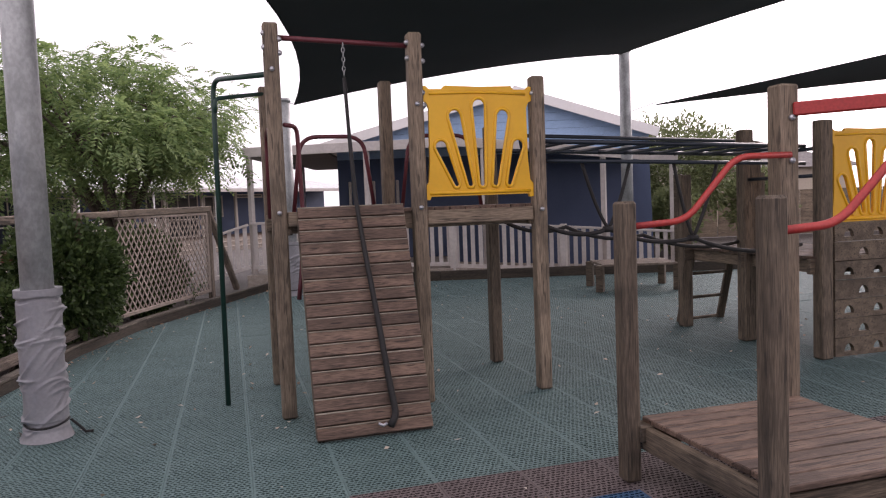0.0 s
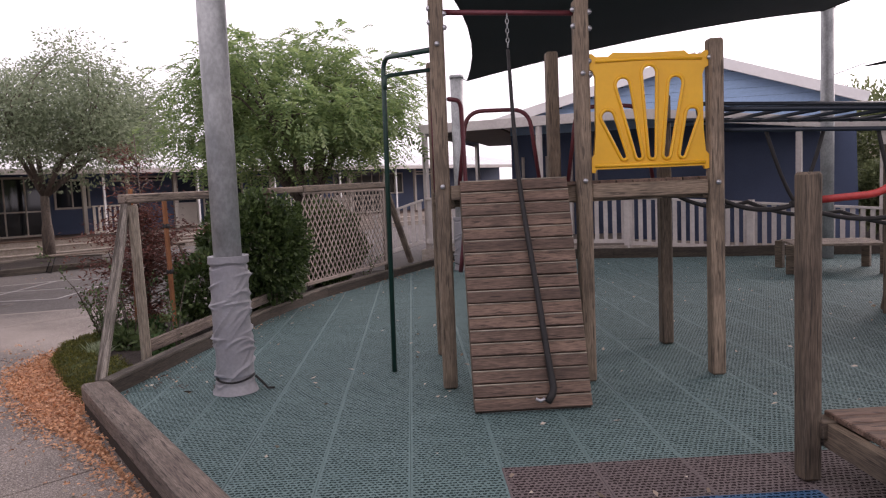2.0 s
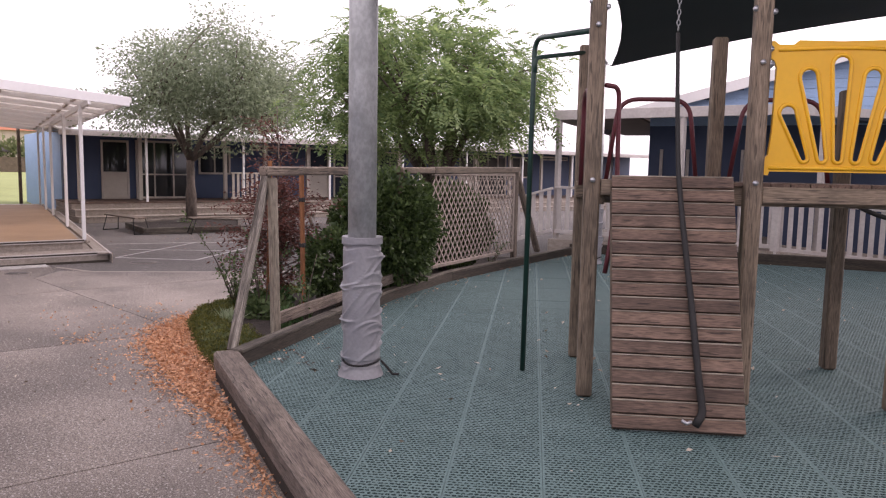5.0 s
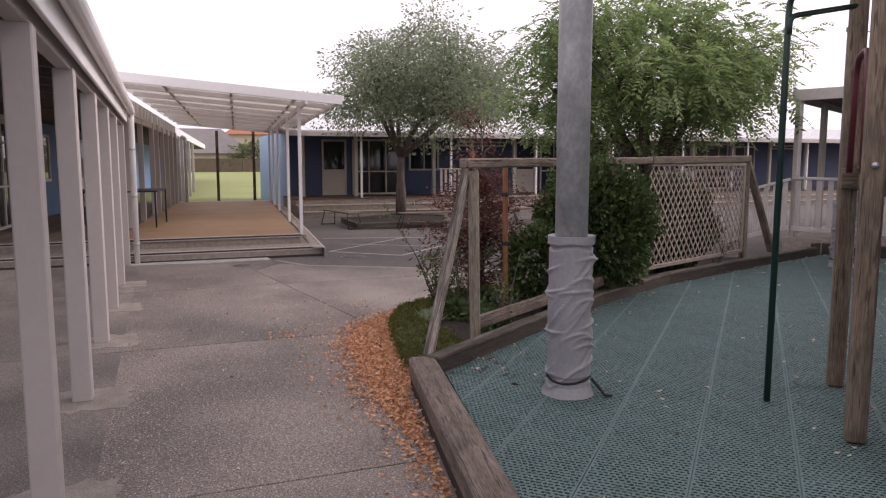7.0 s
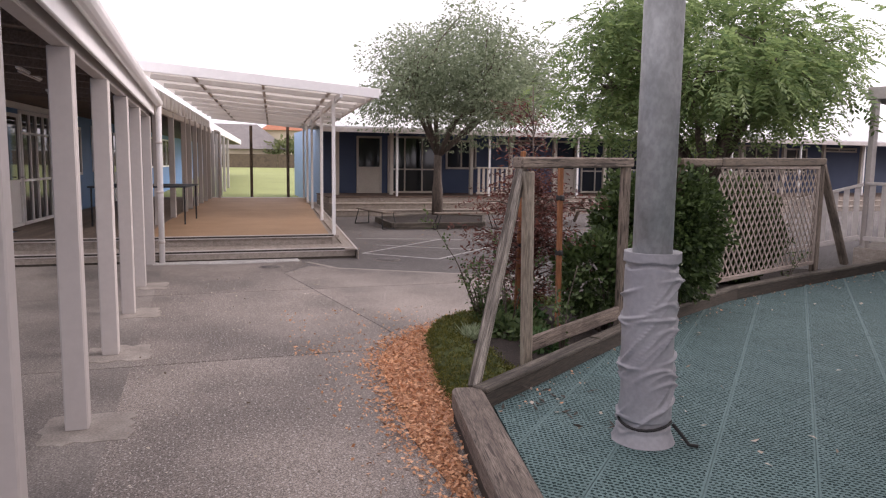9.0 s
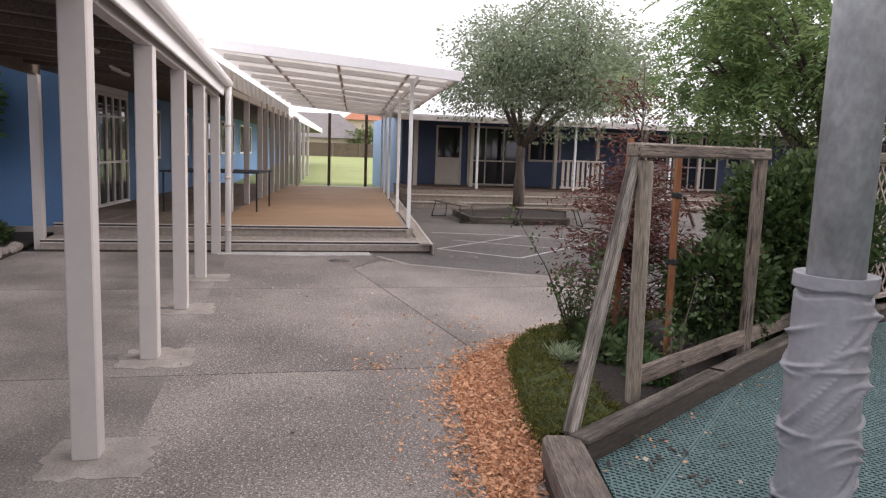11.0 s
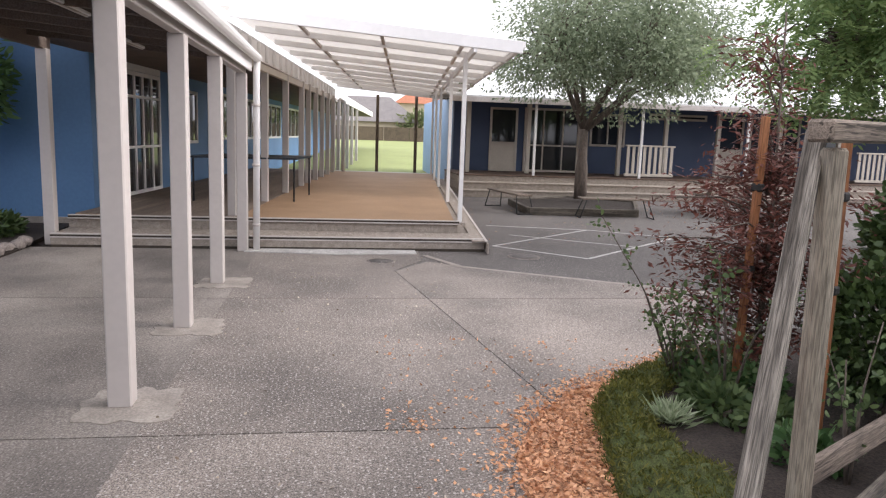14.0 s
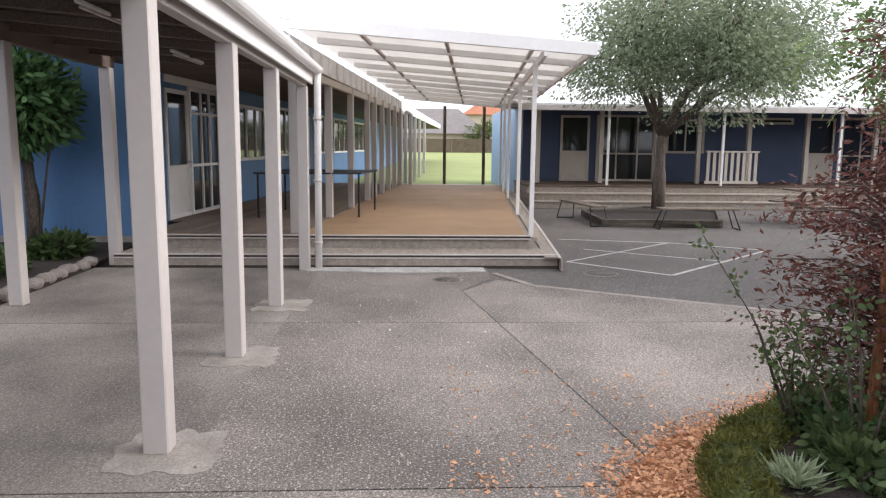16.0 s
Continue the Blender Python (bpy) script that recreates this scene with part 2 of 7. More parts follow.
M = dict(
    kerb_cap=material("dark_grey_kerb_timber", (0.17, 0.145, 0.115), 0.85, 0, (0.045, 0.036, 0.027), (1.2, 20, 20), 240, 0.35, 0.5, 0.3, mottle=0.35, crack=0.7),
    chip_bed=material("packed_wood_chips", (0.60, 0.32, 0.17), 0.9, 0, (0.34, 0.16, 0.085), (22, 22, 22), 120, 0.5, 1.0, bump_dist=0.02),
    asphalt=material("court_asphalt", (0.135, 0.12, 0.11), 0.9, 0, (0.082, 0.073, 0.067), (0.8, 0.8, 0.8), 130, 0.5, 0.3, 0, bump_dist=0.004, fleck=0.35),
    slab=material("exposed_aggregate_concrete", (0.262, 0.223, 0.192), 0.9, 0, (0.142, 0.122, 0.106), (0.9, 0.9, 0.9), 130, 0.5, 0.3, 0.06, mottle=0.34, bump_dist=0.004, fleck=0.65),
    path=material("worn_smooth_concrete", (0.285, 0.25, 0.218), 0.85, 0, (0.115, 0.1, 0.088), (0.7, 1.0, 1.0), 110, 0.28, 0.25, 0.1, mottle=0.36, fleck=0.3),
    pad=material("pale_concrete_pad", (0.39, 0.345, 0.30), 0.85, 0, (0.23, 0.2, 0.172), (5, 5, 5), 70, 0.15, 0.3),
    line=material("worn_white_line_paint", (0.60, 0.58, 0.55), 0.8, 0, (0.36, 0.34, 0.32), (6, 6, 6), 60, 0.25, 0.1),
    tile_green=mat_tile_material("green_rubber_tile", (0.132, 0.204, 0.198), (0.104, 0.168, 0.163), (0.028, 0.045, 0.044)),
    tile_red=mat_tile_material("red_rubber_tile", (0.148, 0.117, 0.115), (0.115, 0.092, 0.091), (0.032, 0.025, 0.025)),
    tile_blue=mat_tile_material("blue_rubber_tile", (0.03, 0.10, 0.20), (0.025, 0.075, 0.16), (0.008, 0.02, 0.04)),
    kerb=material("old_grey_timber", (0.25, 0.20, 0.16), 0.85, 0, (0.13, 0.10, 0.08), (1.2, 22, 22), 260, 0.35, 0.5, 0.25, mottle=0.35, crack=0.8),
    # dark kerb timber; also the painted shade in step and ramp gaps
    kerb_dark=material("dark_timber_and_gap_shade", (0.065, 0.05, 0.036), 0.85, 0, (0.03, 0.024, 0.018), (1.0, 16, 16), 200, 0.35, 0.5, 0.25),
    post=material("weathered_round_edge_post_timber", (0.26, 0.195, 0.135), 0.75, 0, (0.145, 0.108, 0.074), (1.0, 14, 14), 170, 0.28, 0.35, 0.25, mottle=0.4, crack=0.75),
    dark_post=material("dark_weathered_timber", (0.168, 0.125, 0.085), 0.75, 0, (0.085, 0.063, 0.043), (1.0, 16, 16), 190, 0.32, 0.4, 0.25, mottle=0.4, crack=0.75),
    plank=material("red_brown_grooved_plank", (0.19, 0.122, 0.086), 0.75, 0, (0.09, 0.056, 0.04), (1.2, 14, 14), 180, 0.3, 0.4, 0.5, mottle=0.4, crack=0.8),
    fence_wood=material("silvered_fence_timber", (0.26, 0.205, 0.16), 0.85, 0, (0.115, 0.088, 0.067), (1.0, 16, 16), 200, 0.35, 0.5, 0.25, mottle=0.4, crack=0.85),
    streaked=material("lichen_streaked_timber", (0.34, 0.30, 0.25), 0.9, 0, (0.085, 0.07, 0.056), (1.3, 30, 30), 260, 0.4, 0.6, 0.2, mottle=0.22, crack=0.6),
    pale_post=material("pale_silvered_post_timber", (0.40, 0.345, 0.27), 0.85, 0, (0.22, 0.18, 0.135), (1.0, 18, 18), 200, 0.3, 0.4, 0.2, mottle=0.4, crack=0.6),
    lattice=material("pale_worn_lattice", (0.39, 0.32, 0.275), 0.85, 0, (0.24, 0.19, 0.155), (1.5, 20, 20), 150, 0.25, 0.3, 0.25),
    stake=material("orange_garden_stake", (0.32, 0.13, 0.05), 0.8, 0, (0.22, 0.085, 0.035), (1.0, 16, 16), 160, 0.25, 0.3, 0.2),
    deck=material("tan_deck_surface", (0.42, 0.27, 0.155), 0.7, 0, (0.33, 0.205, 0.115), (1.4, 1.4, 1.4), 40, 0.1, 0.15, 0.08),
    deck_board=material("grey_brown_deck_board", (0.40, 0.345, 0.295), 0.8, 0, (0.25, 0.21, 0.172), (1.0, 14, 14), 150, 0.28, 0.3, 0.2),
    shaded_board=material("brown_board_with_roof_shade", (0.23, 0.175, 0.135), 0.8, 0, (0.15, 0.112, 0.086), (1.0, 9, 9), 120, 0.25, 0.3, 0.25),
    grey_post=material("warm_grey_painted_post", (0.52, 0.475, 0.44), 0.6, 0, (0.47, 0.425, 0.395), (1.2, 1.2, 1.2), 20, 0.02, 0.02, 0.06),
    white=material("white_gloss_paint", (0.85, 0.83, 0.81), 0.5, 0, (0.74, 0.72, 0.70), (1, 1, 1), 15, 0.015, 0.02, 0.04),
    cream=material("cream_painted_timber", (0.62, 0.56, 0.48), 0.6, 0, (0.52, 0.46, 0.39), (2, 2, 2), 20, 0.03, 0.03, 0.06),
    offwhite=material("aged_off_white_paint", (0.60, 0.55, 0.51), 0.65, 0, (0.48, 0.43, 0.40), (3, 3, 3), 20, 0.05, 0.05, 0.08),
    blue=material("blue_painted_cladding", (0.115, 0.235, 0.42), 0.6, 0, (0.085, 0.185, 0.35), (0.8, 0.8, 0.8), 18, 0.03, 0.03),
    navy=material("navy_painted_panel", (0.062, 0.09, 0.165), 0.6, 0, (0.045, 0.068, 0.13), (1.2, 1.2, 1.2), 50, 0.08, 0.08),
    pale_blue=material("pale_blue_weatherboard", (0.34, 0.50, 0.72), 0.6, 0, (0.30, 0.45, 0.66), (1.0, 4, 4), 50, 0.06, 0.08, 0.06),
    roof=material("white_metal_roofing", (0.72, 0.72, 0.71), 0.45, 0, (0.62, 0.62, 0.61), (1, 1, 1), 30, 0.04, 0.05),
    soffit=material("brown_underside_boards", (0.16, 0.12, 0.095), 0.8, 0, (0.105, 0.08, 0.064), (2, 2, 2), 60, 0.2, 0.2, 0.15),
    glass=glass_material(),
    dark=material("unlit_interior", (0.03, 0.03, 0.032), 0.9, 0, (0.02, 0.02, 0.022), (2, 2, 2), 30, 0.2, 0.1),
    steel=material("galvanised_steel", (0.36, 0.37, 0.365), 0.5, 0.3, (0.25, 0.26, 0.255), (6, 6, 4), 40, 0.1, 0.05, mottle=0.25),
    bolt=material("zinc_bolt", (0.55, 0.55, 0.56), 0.35, 0.8, (0.4, 0.4, 0.42), (20, 20, 20), 100, 0.1, 0.1),
    wrap=material("grey_vinyl_padding", (0.325, 0.32, 0.33), 0.42, 0, (0.265, 0.258, 0.272), (4, 4, 4), 40, 0.06, 0.15),
    yellow=material("yellow_moulded_plastic", (0.86, 0.46, 0.012), 0.4, 0, (0.76, 0.39, 0.01), (3, 3, 3), 30, 0.015, 0.03),
    green=material("dark_green_painted_steel", (0.012, 0.05, 0.036), 0.4, 0.1, (0.009, 0.036, 0.027), (6, 6, 6), 60, 0.1, 0.06),
    red=material("red_painted_steel", (0.48, 0.05, 0.04), 0.4, 0.1, (0.36, 0.035, 0.03), (6, 6, 6), 60, 0.1, 0.06),
    maroon=material("faded_maroon_tube", (0.14, 0.028, 0.035), 0.45, 0.1, (0.10, 0.02, 0.026), (6, 6, 6), 60, 0.1, 0.06),
    dark_blue=material("dark_blue_painted_tube", (0.022, 0.032, 0.045), 0.4, 0.2, (0.016, 0.022, 0.032), (6, 6, 6), 60, 0.1, 0.06),
    black=material("black_rubber_rope", (0.02, 0.018, 0.017), 0.7, 0, (0.013, 0.012, 0.011), (10, 10, 10), 90, 0.15, 0.2),
    sail=material("dark_green_shade_cloth", (0.034, 0.043, 0.047), 0.9, 0, (0.026, 0.034, 0.038), (1, 1, 1), 120, 0.15, 0.1),
    soil=material("dark_garden_soil", (0.045, 0.033, 0.026), 0.95, 0, (0.025, 0.018, 0.014), (5, 5, 5), 70, 0.4, 0.8, bump_dist=0.02),
    grass=material("mown_lawn", (0.31, 0.35, 0.13), 0.9, 0, (0.25, 0.29, 0.10), (0.4, 0.4, 0.4), 40, 0.25, 0.4),
    moss=material("clumped_low_grass", (0.095, 0.105, 0.026), 0.9, 0, (0.05, 0.075, 0.02), (12, 12, 12), 120, 0.35, 0.8, bump_dist=0.02),
    chip=leaf_material("orange_wood_chips", (0.82, 0.46, 0.25), (0.48, 0.22, 0.11), 0.08),
    bark=material("grey_brown_bark", (0.16, 0.125, 0.10), 0.9, 0, (0.08, 0.062, 0.05), (14, 14, 3), 70, 0.3, 0.9, bump_dist=0.02),
    stone=material("rough_edging_stone", (0.30, 0.26, 0.235), 0.9, 0, (0.17, 0.145, 0.13), (7, 7, 7), 60, 0.2, 0.7, 0.25, bump_dist=0.015),
    poly=clear_material("translucent_roof_sheet", (0.95, 0.95, 0.93), 0.3, 0.2, (0.66, 0.63, 0.59)),
    tiles_roof=material("grey_tiled_roof", (0.23, 0.21, 0.20), 0.85, 0, (0.17, 0.155, 0.15), (1, 1, 6), 40, 0.2, 0.3),
    terracotta=material("terracotta_roof", (0.42, 0.17, 0.09), 0.85, 0, (0.34, 0.13, 0.07), (1, 1, 6), 40, 0.2, 0.3),
    render_wall=material("pale_house_wall", (0.55, 0.47, 0.38), 0.85, 0, (0.48, 0.41, 0.33), (1, 1, 1), 40, 0.08, 0.1),
    leaf_near=leaf_material("grey_green_leaves", (0.36, 0.41, 0.27), (0.17, 0.22, 0.135), 0.5),
    leaf_pinnate=leaf_material("bright_feathery_leaves", (0.31, 0.40, 0.16), (0.13, 0.21, 0.085), 0.55),
    leaf_hedge=leaf_material("dark_hedge_leaves", (0.10, 0.15, 0.046), (0.032, 0.056, 0.02), 0.2),
    leaf_glossy=leaf_material("large_glossy_leaves", (0.13, 0.23, 0.085), (0.045, 0.10, 0.035), 0.3),
    leaf_red=leaf_material("dark_red_maple_leaves", (0.2, 0.076, 0.056), (0.085, 0.036, 0.03), 0.35),
    leaf_rose=leaf_material("rose_leaves", (0.15, 0.205, 0.08), (0.055, 0.092, 0.036), 0.35),
    leaf_silver=leaf_material("pale_silver_green_leaves", (0.5, 0.55, 0.38), (0.27, 0.34, 0.19), 0.3),
    leaf_far=leaf_material("distant_shrub_leaves", (0.23, 0.26, 0.12), (0.11, 0.14, 0.06), 0.45),
    litter=leaf_material("pale_fallen_litter", (0.62, 0.55, 0.45), (0.28, 0.21, 0.15), 0.1),
)


# ---- building helpers ----
def mesh_object(name, verts, faces, mat, parent=None, label="", m=None, smooth=False):
    me = bpy.data.meshes.new(name)
    me.from_pydata([tuple(v) for v in verts], [], faces)
    me.materials.append(mat)
    if smooth:
        me.polygons.foreach_set("use_smooth", [True] * len(me.polygons))
    me.update()
    ob = new(name, me)
    if m is not None:
        ob.matrix_world = m
    return adopt(ob, parent, label)


def adopt(ob, parent, label=""):
    if parent is not None:
        ob.parent = parent
        ob.matrix_parent_inverse = world_of(parent).inverted()
    if label:
        ob["label"] = label
    return ob


def world_of(ob):
    m = ob.matrix_basis.copy()
    if ob.parent is not None:
        m = world_of(ob.parent) @ ob.matrix_parent_inverse @ m
    return m


def part(name, bm, mat, parent=None, label="", m=None, smooth=False):
    me = bpy.data.meshes.new(name)
    bm.to_mesh(me)
    bm.free()
    me.materials.append(mat)
    if smooth:
        me.polygons.foreach_set("use_smooth", [True] * len(me.polygons))
    ob = new(name, me)
    if m is not None:
        ob.matrix_world = m
    return adopt(ob, parent, label)


def thing(name, x, y, z, label, category, group="", kind="", rz=0):
    ob = new(name)
    ob.empty_display_size = 0.1
    ob.matrix_world = pose(x, y, z, 0, 0, rz)
    return tagged(ob, label, category, group, kind)


def chamfer_box(sx, sy, sz, c):
    """Vertices and faces of a box with cut edges, centred."""
    hx, hy, hz = sx / 2, sy / 2, sz / 2
    c = min(c, hx * 0.45, hy * 0.45, hz * 0.45)
    v, idx = [], {}
    for X in (-1, 1):
        for Y in (-1, 1):
            for Z in (-1, 1):
                for a, p in enumerate(((X * hx, Y * (hy - c), Z * (hz - c)), (X * (hx - c), Y * hy, Z * (hz - c)), (X * (hx - c), Y * (hy - c), Z * hz))):
                    idx[X, Y, Z, a] = len(v)
                    v.append(p)
    f = []

    def face(keys):
        pts = [idx[k] for k in keys]
        a, b, d = (Vector(v[pts[i]]) for i in (0, 1, 2))
        mid = sum((Vector(v[i]) for i in pts), Vector()) / len(pts)
        f.append(pts if (b - a).cross(d - a).dot(mid) > 0 else pts[::-1])
    for a in range(3):
        for s in (-1, 1):
            ring = []
            for p, q in ((-1, -1), (1, -1), (1, 1), (-1, 1)):
                k = [p, q]
                k.insert(a, s)
                ring.append((*k, a))
            face(ring)
    for a in range(3):
        b, d = [i for i in range(3) if i != a]
        for s in (-1, 1):
            for t in (-1, 1):
                def key(e, which):
                    k = [0, 0, 0]
                    k[a], k[b], k[d] = e, s, t
                    return (*k, which)
                face([key(-1, b), key(1, b), key(1, d), key(-1, d)])
    for X in (-1, 1):
        for Y in (-1, 1):
            for Z in (-1, 1):
                face([(X, Y, Z, 0), (X, Y, Z, 1), (X, Y, Z, 2)])
    return v, f


BOXES = {}


def boxed(name, m, sx, sy, sz, mat, parent=None, label="", c=0.006):
    key = (name, round(sx, 3), round(sy, 3), round(sz, 3), mat.name, c)
    if key not in BOXES:
        me = bpy.data.meshes.new(name)
        me.from_pydata(*[chamfer_box(sx, sy, sz, c)[0], [], chamfer_box(sx, sy, sz, c)[1]])
        me.materials.append(mat)
        BOXES[key] = me
    ob = new(name, BOXES[key])
    ob.matrix_world = m
    return adopt(ob, parent, label)


def box(name, x0, x1, y0, y1, z0, z1, mat, parent=None, label="", c=0.006):
    return boxed(name, pose((x0 + x1) / 2, (y0 + y1) / 2, (z0 + z1) / 2), abs(x1 - x0), abs(y1 - y0), abs(z1 - z0), mat, parent, label, c)


def span(p, q, up=(0, 0, 1)):
    """Pose whose x axis runs from p to q, at the middle."""
    p, q = Vector(p), Vector(q)
    x = (q - p).normalized()
    z = Vector(up)
    if abs(x.dot(z)) > 0.99:
        z = Vector((1, 0, 0))
    y = z.cross(x).normalized()
    z = x.cross(y)
    m = Matrix((x, y, z)).transposed().to_4x4()
    m.translation = (p + q) / 2
    return m, (q - p).length


def beam(name, p, q, w, h, mat, parent=None, label="", c=0.006, up=(0, 0, 1)):
    """A squared timber from p to q: w across, h in the direction of up."""
    m, length = span(p, q, up)
    return boxed(name, m, length, w, h, mat, parent, label, c)


def tube_data(pts, r, sides=10, bend=0.0, closed_ends=True):
    pts = [Vector(p) for p in pts]
    if bend > 0:
        out = [pts[0]]
        for a, b, c in zip(pts, pts[1:], pts[2:]):
            d = min(bend, (b - a).length * 0.45, (c - b).length * 0.45)
            s, e = b + (a - b).normalized() * d, b + (c - b).normalized() * d
            for i in range(7):
                t = i / 6
                out.append(s * (1 - t) ** 2 + b * 2 * t * (1 - t) + e * t * t)
        pts = out + [pts[-1]]
    v, f = [], []
    d0 = (pts[1] - pts[0]).normalized()
    n = d0.orthogonal().normalized()
    for i, p in enumerate(pts):
        d = ((pts[min(i + 1, len(pts) - 1)] - pts[max(i - 1, 0)])).normalized()
        n = (n - d * n.dot(d)).normalized()
        b = d.cross(n)
        rr = r[i] if isinstance(r, (list, tuple)) and len(r) == len(pts) else (r if not isinstance(r, (list, tuple)) else r[0] + (r[-1] - r[0]) * i / (len(pts) - 1))
        for k in range(sides):
            a = 2 * math.pi * k / sides
            v.append(p + n * (math.cos(a) * rr) + b * (math.sin(a) * rr))
    for i in range(len(pts) - 1):
        for k in range(sides):
            k2 = (k + 1) % sides
            f.append((i * sides + k, i * sides + k2, (i + 1) * sides + k2, (i + 1) * sides + k))
    if closed_ends:
        f.append(tuple(range(sides))[::-1])
        f.append(tuple((len(pts) - 1) * sides + k for k in range(sides)))
    return v, f


def tube(name, pts, r, mat, parent=None, label="", sides=10, bend=0.0):
    v, f = tube_data(pts, r, sides, bend)
    return mesh_object(name, v, f, mat, parent, label, smooth=True)


def prism(name, poly, z0, z1, mat, parent=None, label=""):
    """An upright slab over a polygon that runs anticlockwise; z0 and z1 may be lists, one height a corner."""
    k = len(poly)
    lo = z0 if isinstance(z0, (list, tuple)) else [z0] * k
    hi = z1 if isinstance(z1, (list, tuple)) else [z1] * k
    v = [(p[0], p[1], b) for p, b in zip(poly, lo)] + [(p[0], p[1], b) for p, b in zip(poly, hi)]
    f = [tuple(range(k))[::-1], tuple(range(k, 2 * k))] + [(i, (i + 1) % k, k + (i + 1) % k, k + i) for i in range(k)]
    return mesh_object(name, v, f, mat, parent, label)


def joined(chunks):
    v, f = [], []
    for cv, cf in chunks:
        o = len(v)
        v += list(cv)
        f += [tuple(i + o for i in face) for face in cf]
    return v, f


def moved(data, m):
    return [m @ Vector(p) for p in data[0]], data[1]


TURN_MAT = radians(45.5)
U, N = Vector((math.cos(TURN_MAT), math.sin(TURN_MAT))), Vector((-math.sin(TURN_MAT), math.cos(TURN_MAT)))


def pg(u, n, z=0.0):
    """Playground axes: u and n run along the joints of the rubber tiles."""
    return Vector((u * U.x + n * N.x, u * U.y + n * N.y, z))


SLANT = math.atan(0.095)


def dk(s, r, z=0.0):
    """Deck axes: s runs back along the covered deck, r across it, from the foot of its steps."""
    return Vector((-13.42 - s * math.cos(SLANT) + r * math.sin(SLANT), s * math.sin(SLANT) + r * math.cos(SLANT), z))


def bb(u, w, z=0.0):
    """Axes of the gabled building: u along its front, w into it."""
    return Vector((0.658 + 0.8713 * u - 0.4907 * w, 0.4907 * u + 0.8713 * w, z))


GROUND = -0.13


# ---- ground ----
ground = tagged(mesh_object("ground", [(-400, -400, GROUND - 0.035), (400, -400, GROUND - 0.035), (400, 400, GROUND - 0.035), (-400, 400, GROUND - 0.035)], [(0, 1, 2, 3)], M["soil"]), "brown earth under and around the school grounds", "ground", kind="structure")
court = tagged(prism("pavement_court", [(-13.3, 0.5), (-8.2, 0.5), (-7.6, 4.5), (-8.9, 8.6), (-11.2, 13.0), (-14, 28), (-24.5, 28), (-24.5, 0.5)], GROUND - 0.034, GROUND - 0.005, M["asphalt"]), "dark worn asphalt court with painted white lines", "pavement", kind="structure")
lawn = tagged(prism("ground_lawn", [(-29.2, -60), (-29.2, 60), (-120, 60), (-120, -60)][::-1], GROUND - 0.03, [GROUND + 1.9, GROUND + 1.9, GROUND + 0.02, GROUND + 0.02], M["grass"]), "mown green school field beyond the deck", "lawn", kind="structure")
paving = thing("pavement_slabs", -7, 1, GROUND, "exposed aggregate concrete paving in large bays with open joints", "pavement", kind="structure")
edges = [3.0, -0.68, -3.93, -7.18, -10.43, -13.4]
crack = lambda x: 1.9 + (x + 11.9) * 0.6 / 4.1
for a, b in zip(edges, edges[1:]):
    x0, x1, g = b + 0.007, a - 0.007, 0.007
    if b < -7 and a > -13.4 and b > -13:
        prism("concrete_slab", [(x0, 0.16), (x1, 0.16), (x1, crack(x1) - g), (x0, crack(x0) - g)], GROUND - 0.03, GROUND, M["slab"], paving)
        prism("concrete_slab", [(x0, crack(x0) + g), (x1, crack(x1) + g), (x1, 3.6), (x0, 4.4 if x0 > -9 else 5.0)], GROUND - 0.03, GROUND, M["slab"], paving)
    elif b < -13:
        prism("concrete_slab", [(x0, 0.16), (x1, 0.16), (x1, crack(x1) - g), (-11.9, 1.9 - g), (-12.6, 2.3), (x0, 2.35)], GROUND - 0.03, GROUND, M["slab"], paving)
        prism("concrete_slab", [(-11.88, 1.9 + g), (x1, crack(x1) + g), (x1, 5.6), (-10.9, 5.1), (-12.2, 2.85), (-12.55, 2.38)], GROUND - 0.03, GROUND, M["slab"], paving)
    else:
        prism("concrete_slab", [(x0, 0.16), (x1, 0.16), (x1, 1.28 - 0.21 * (x1 + 0.58)), (x0, 1.28 - 0.21 * (x0 + 0.58) if x0 > -3.9 else 2.6)], GROUND - 0.03, GROUND, M["slab"], paving)
    prism("smooth_slab", [(x0, -2.75), (x1, -2.75), (x1, 0.16), (x0, 0.16)], GROUND - 0.03, GROUND, M["path"], paving)
prism("concrete_slab", [(3.0, -12), (12, -12), (12, 1.9), (3.0, 0.6)], GROUND - 0.03, GROUND - 0.001, M["slab"], paving)
prism("concrete_slab", [(-10.5, -12), (2.98, -12), (2.98, -2.77), (-10.5, -2.77)], GROUND - 0.03, GROUND - 0.001, M["slab"], paving)


def painted(points, w, name="pavement_line", paint="line", lift=0.0, label="worn white painted line on the asphalt court"):
    pts = [Vector((x, y)) for x, y in points]
    for a, b in zip(pts, pts[1:]):
        d = (b - a).normalized()
        n = Vector((-d.y, d.x)) * w / 2
        ob = mesh_object(name, [(*(a - n), GROUND + lift), (*(b - n), GROUND + lift), (*(b + n), GROUND + lift), (*(a + n), GROUND + lift)], [(0, 1, 2, 3)], M[paint])
        tagged(ob, label, "line", "court markings", "structure")


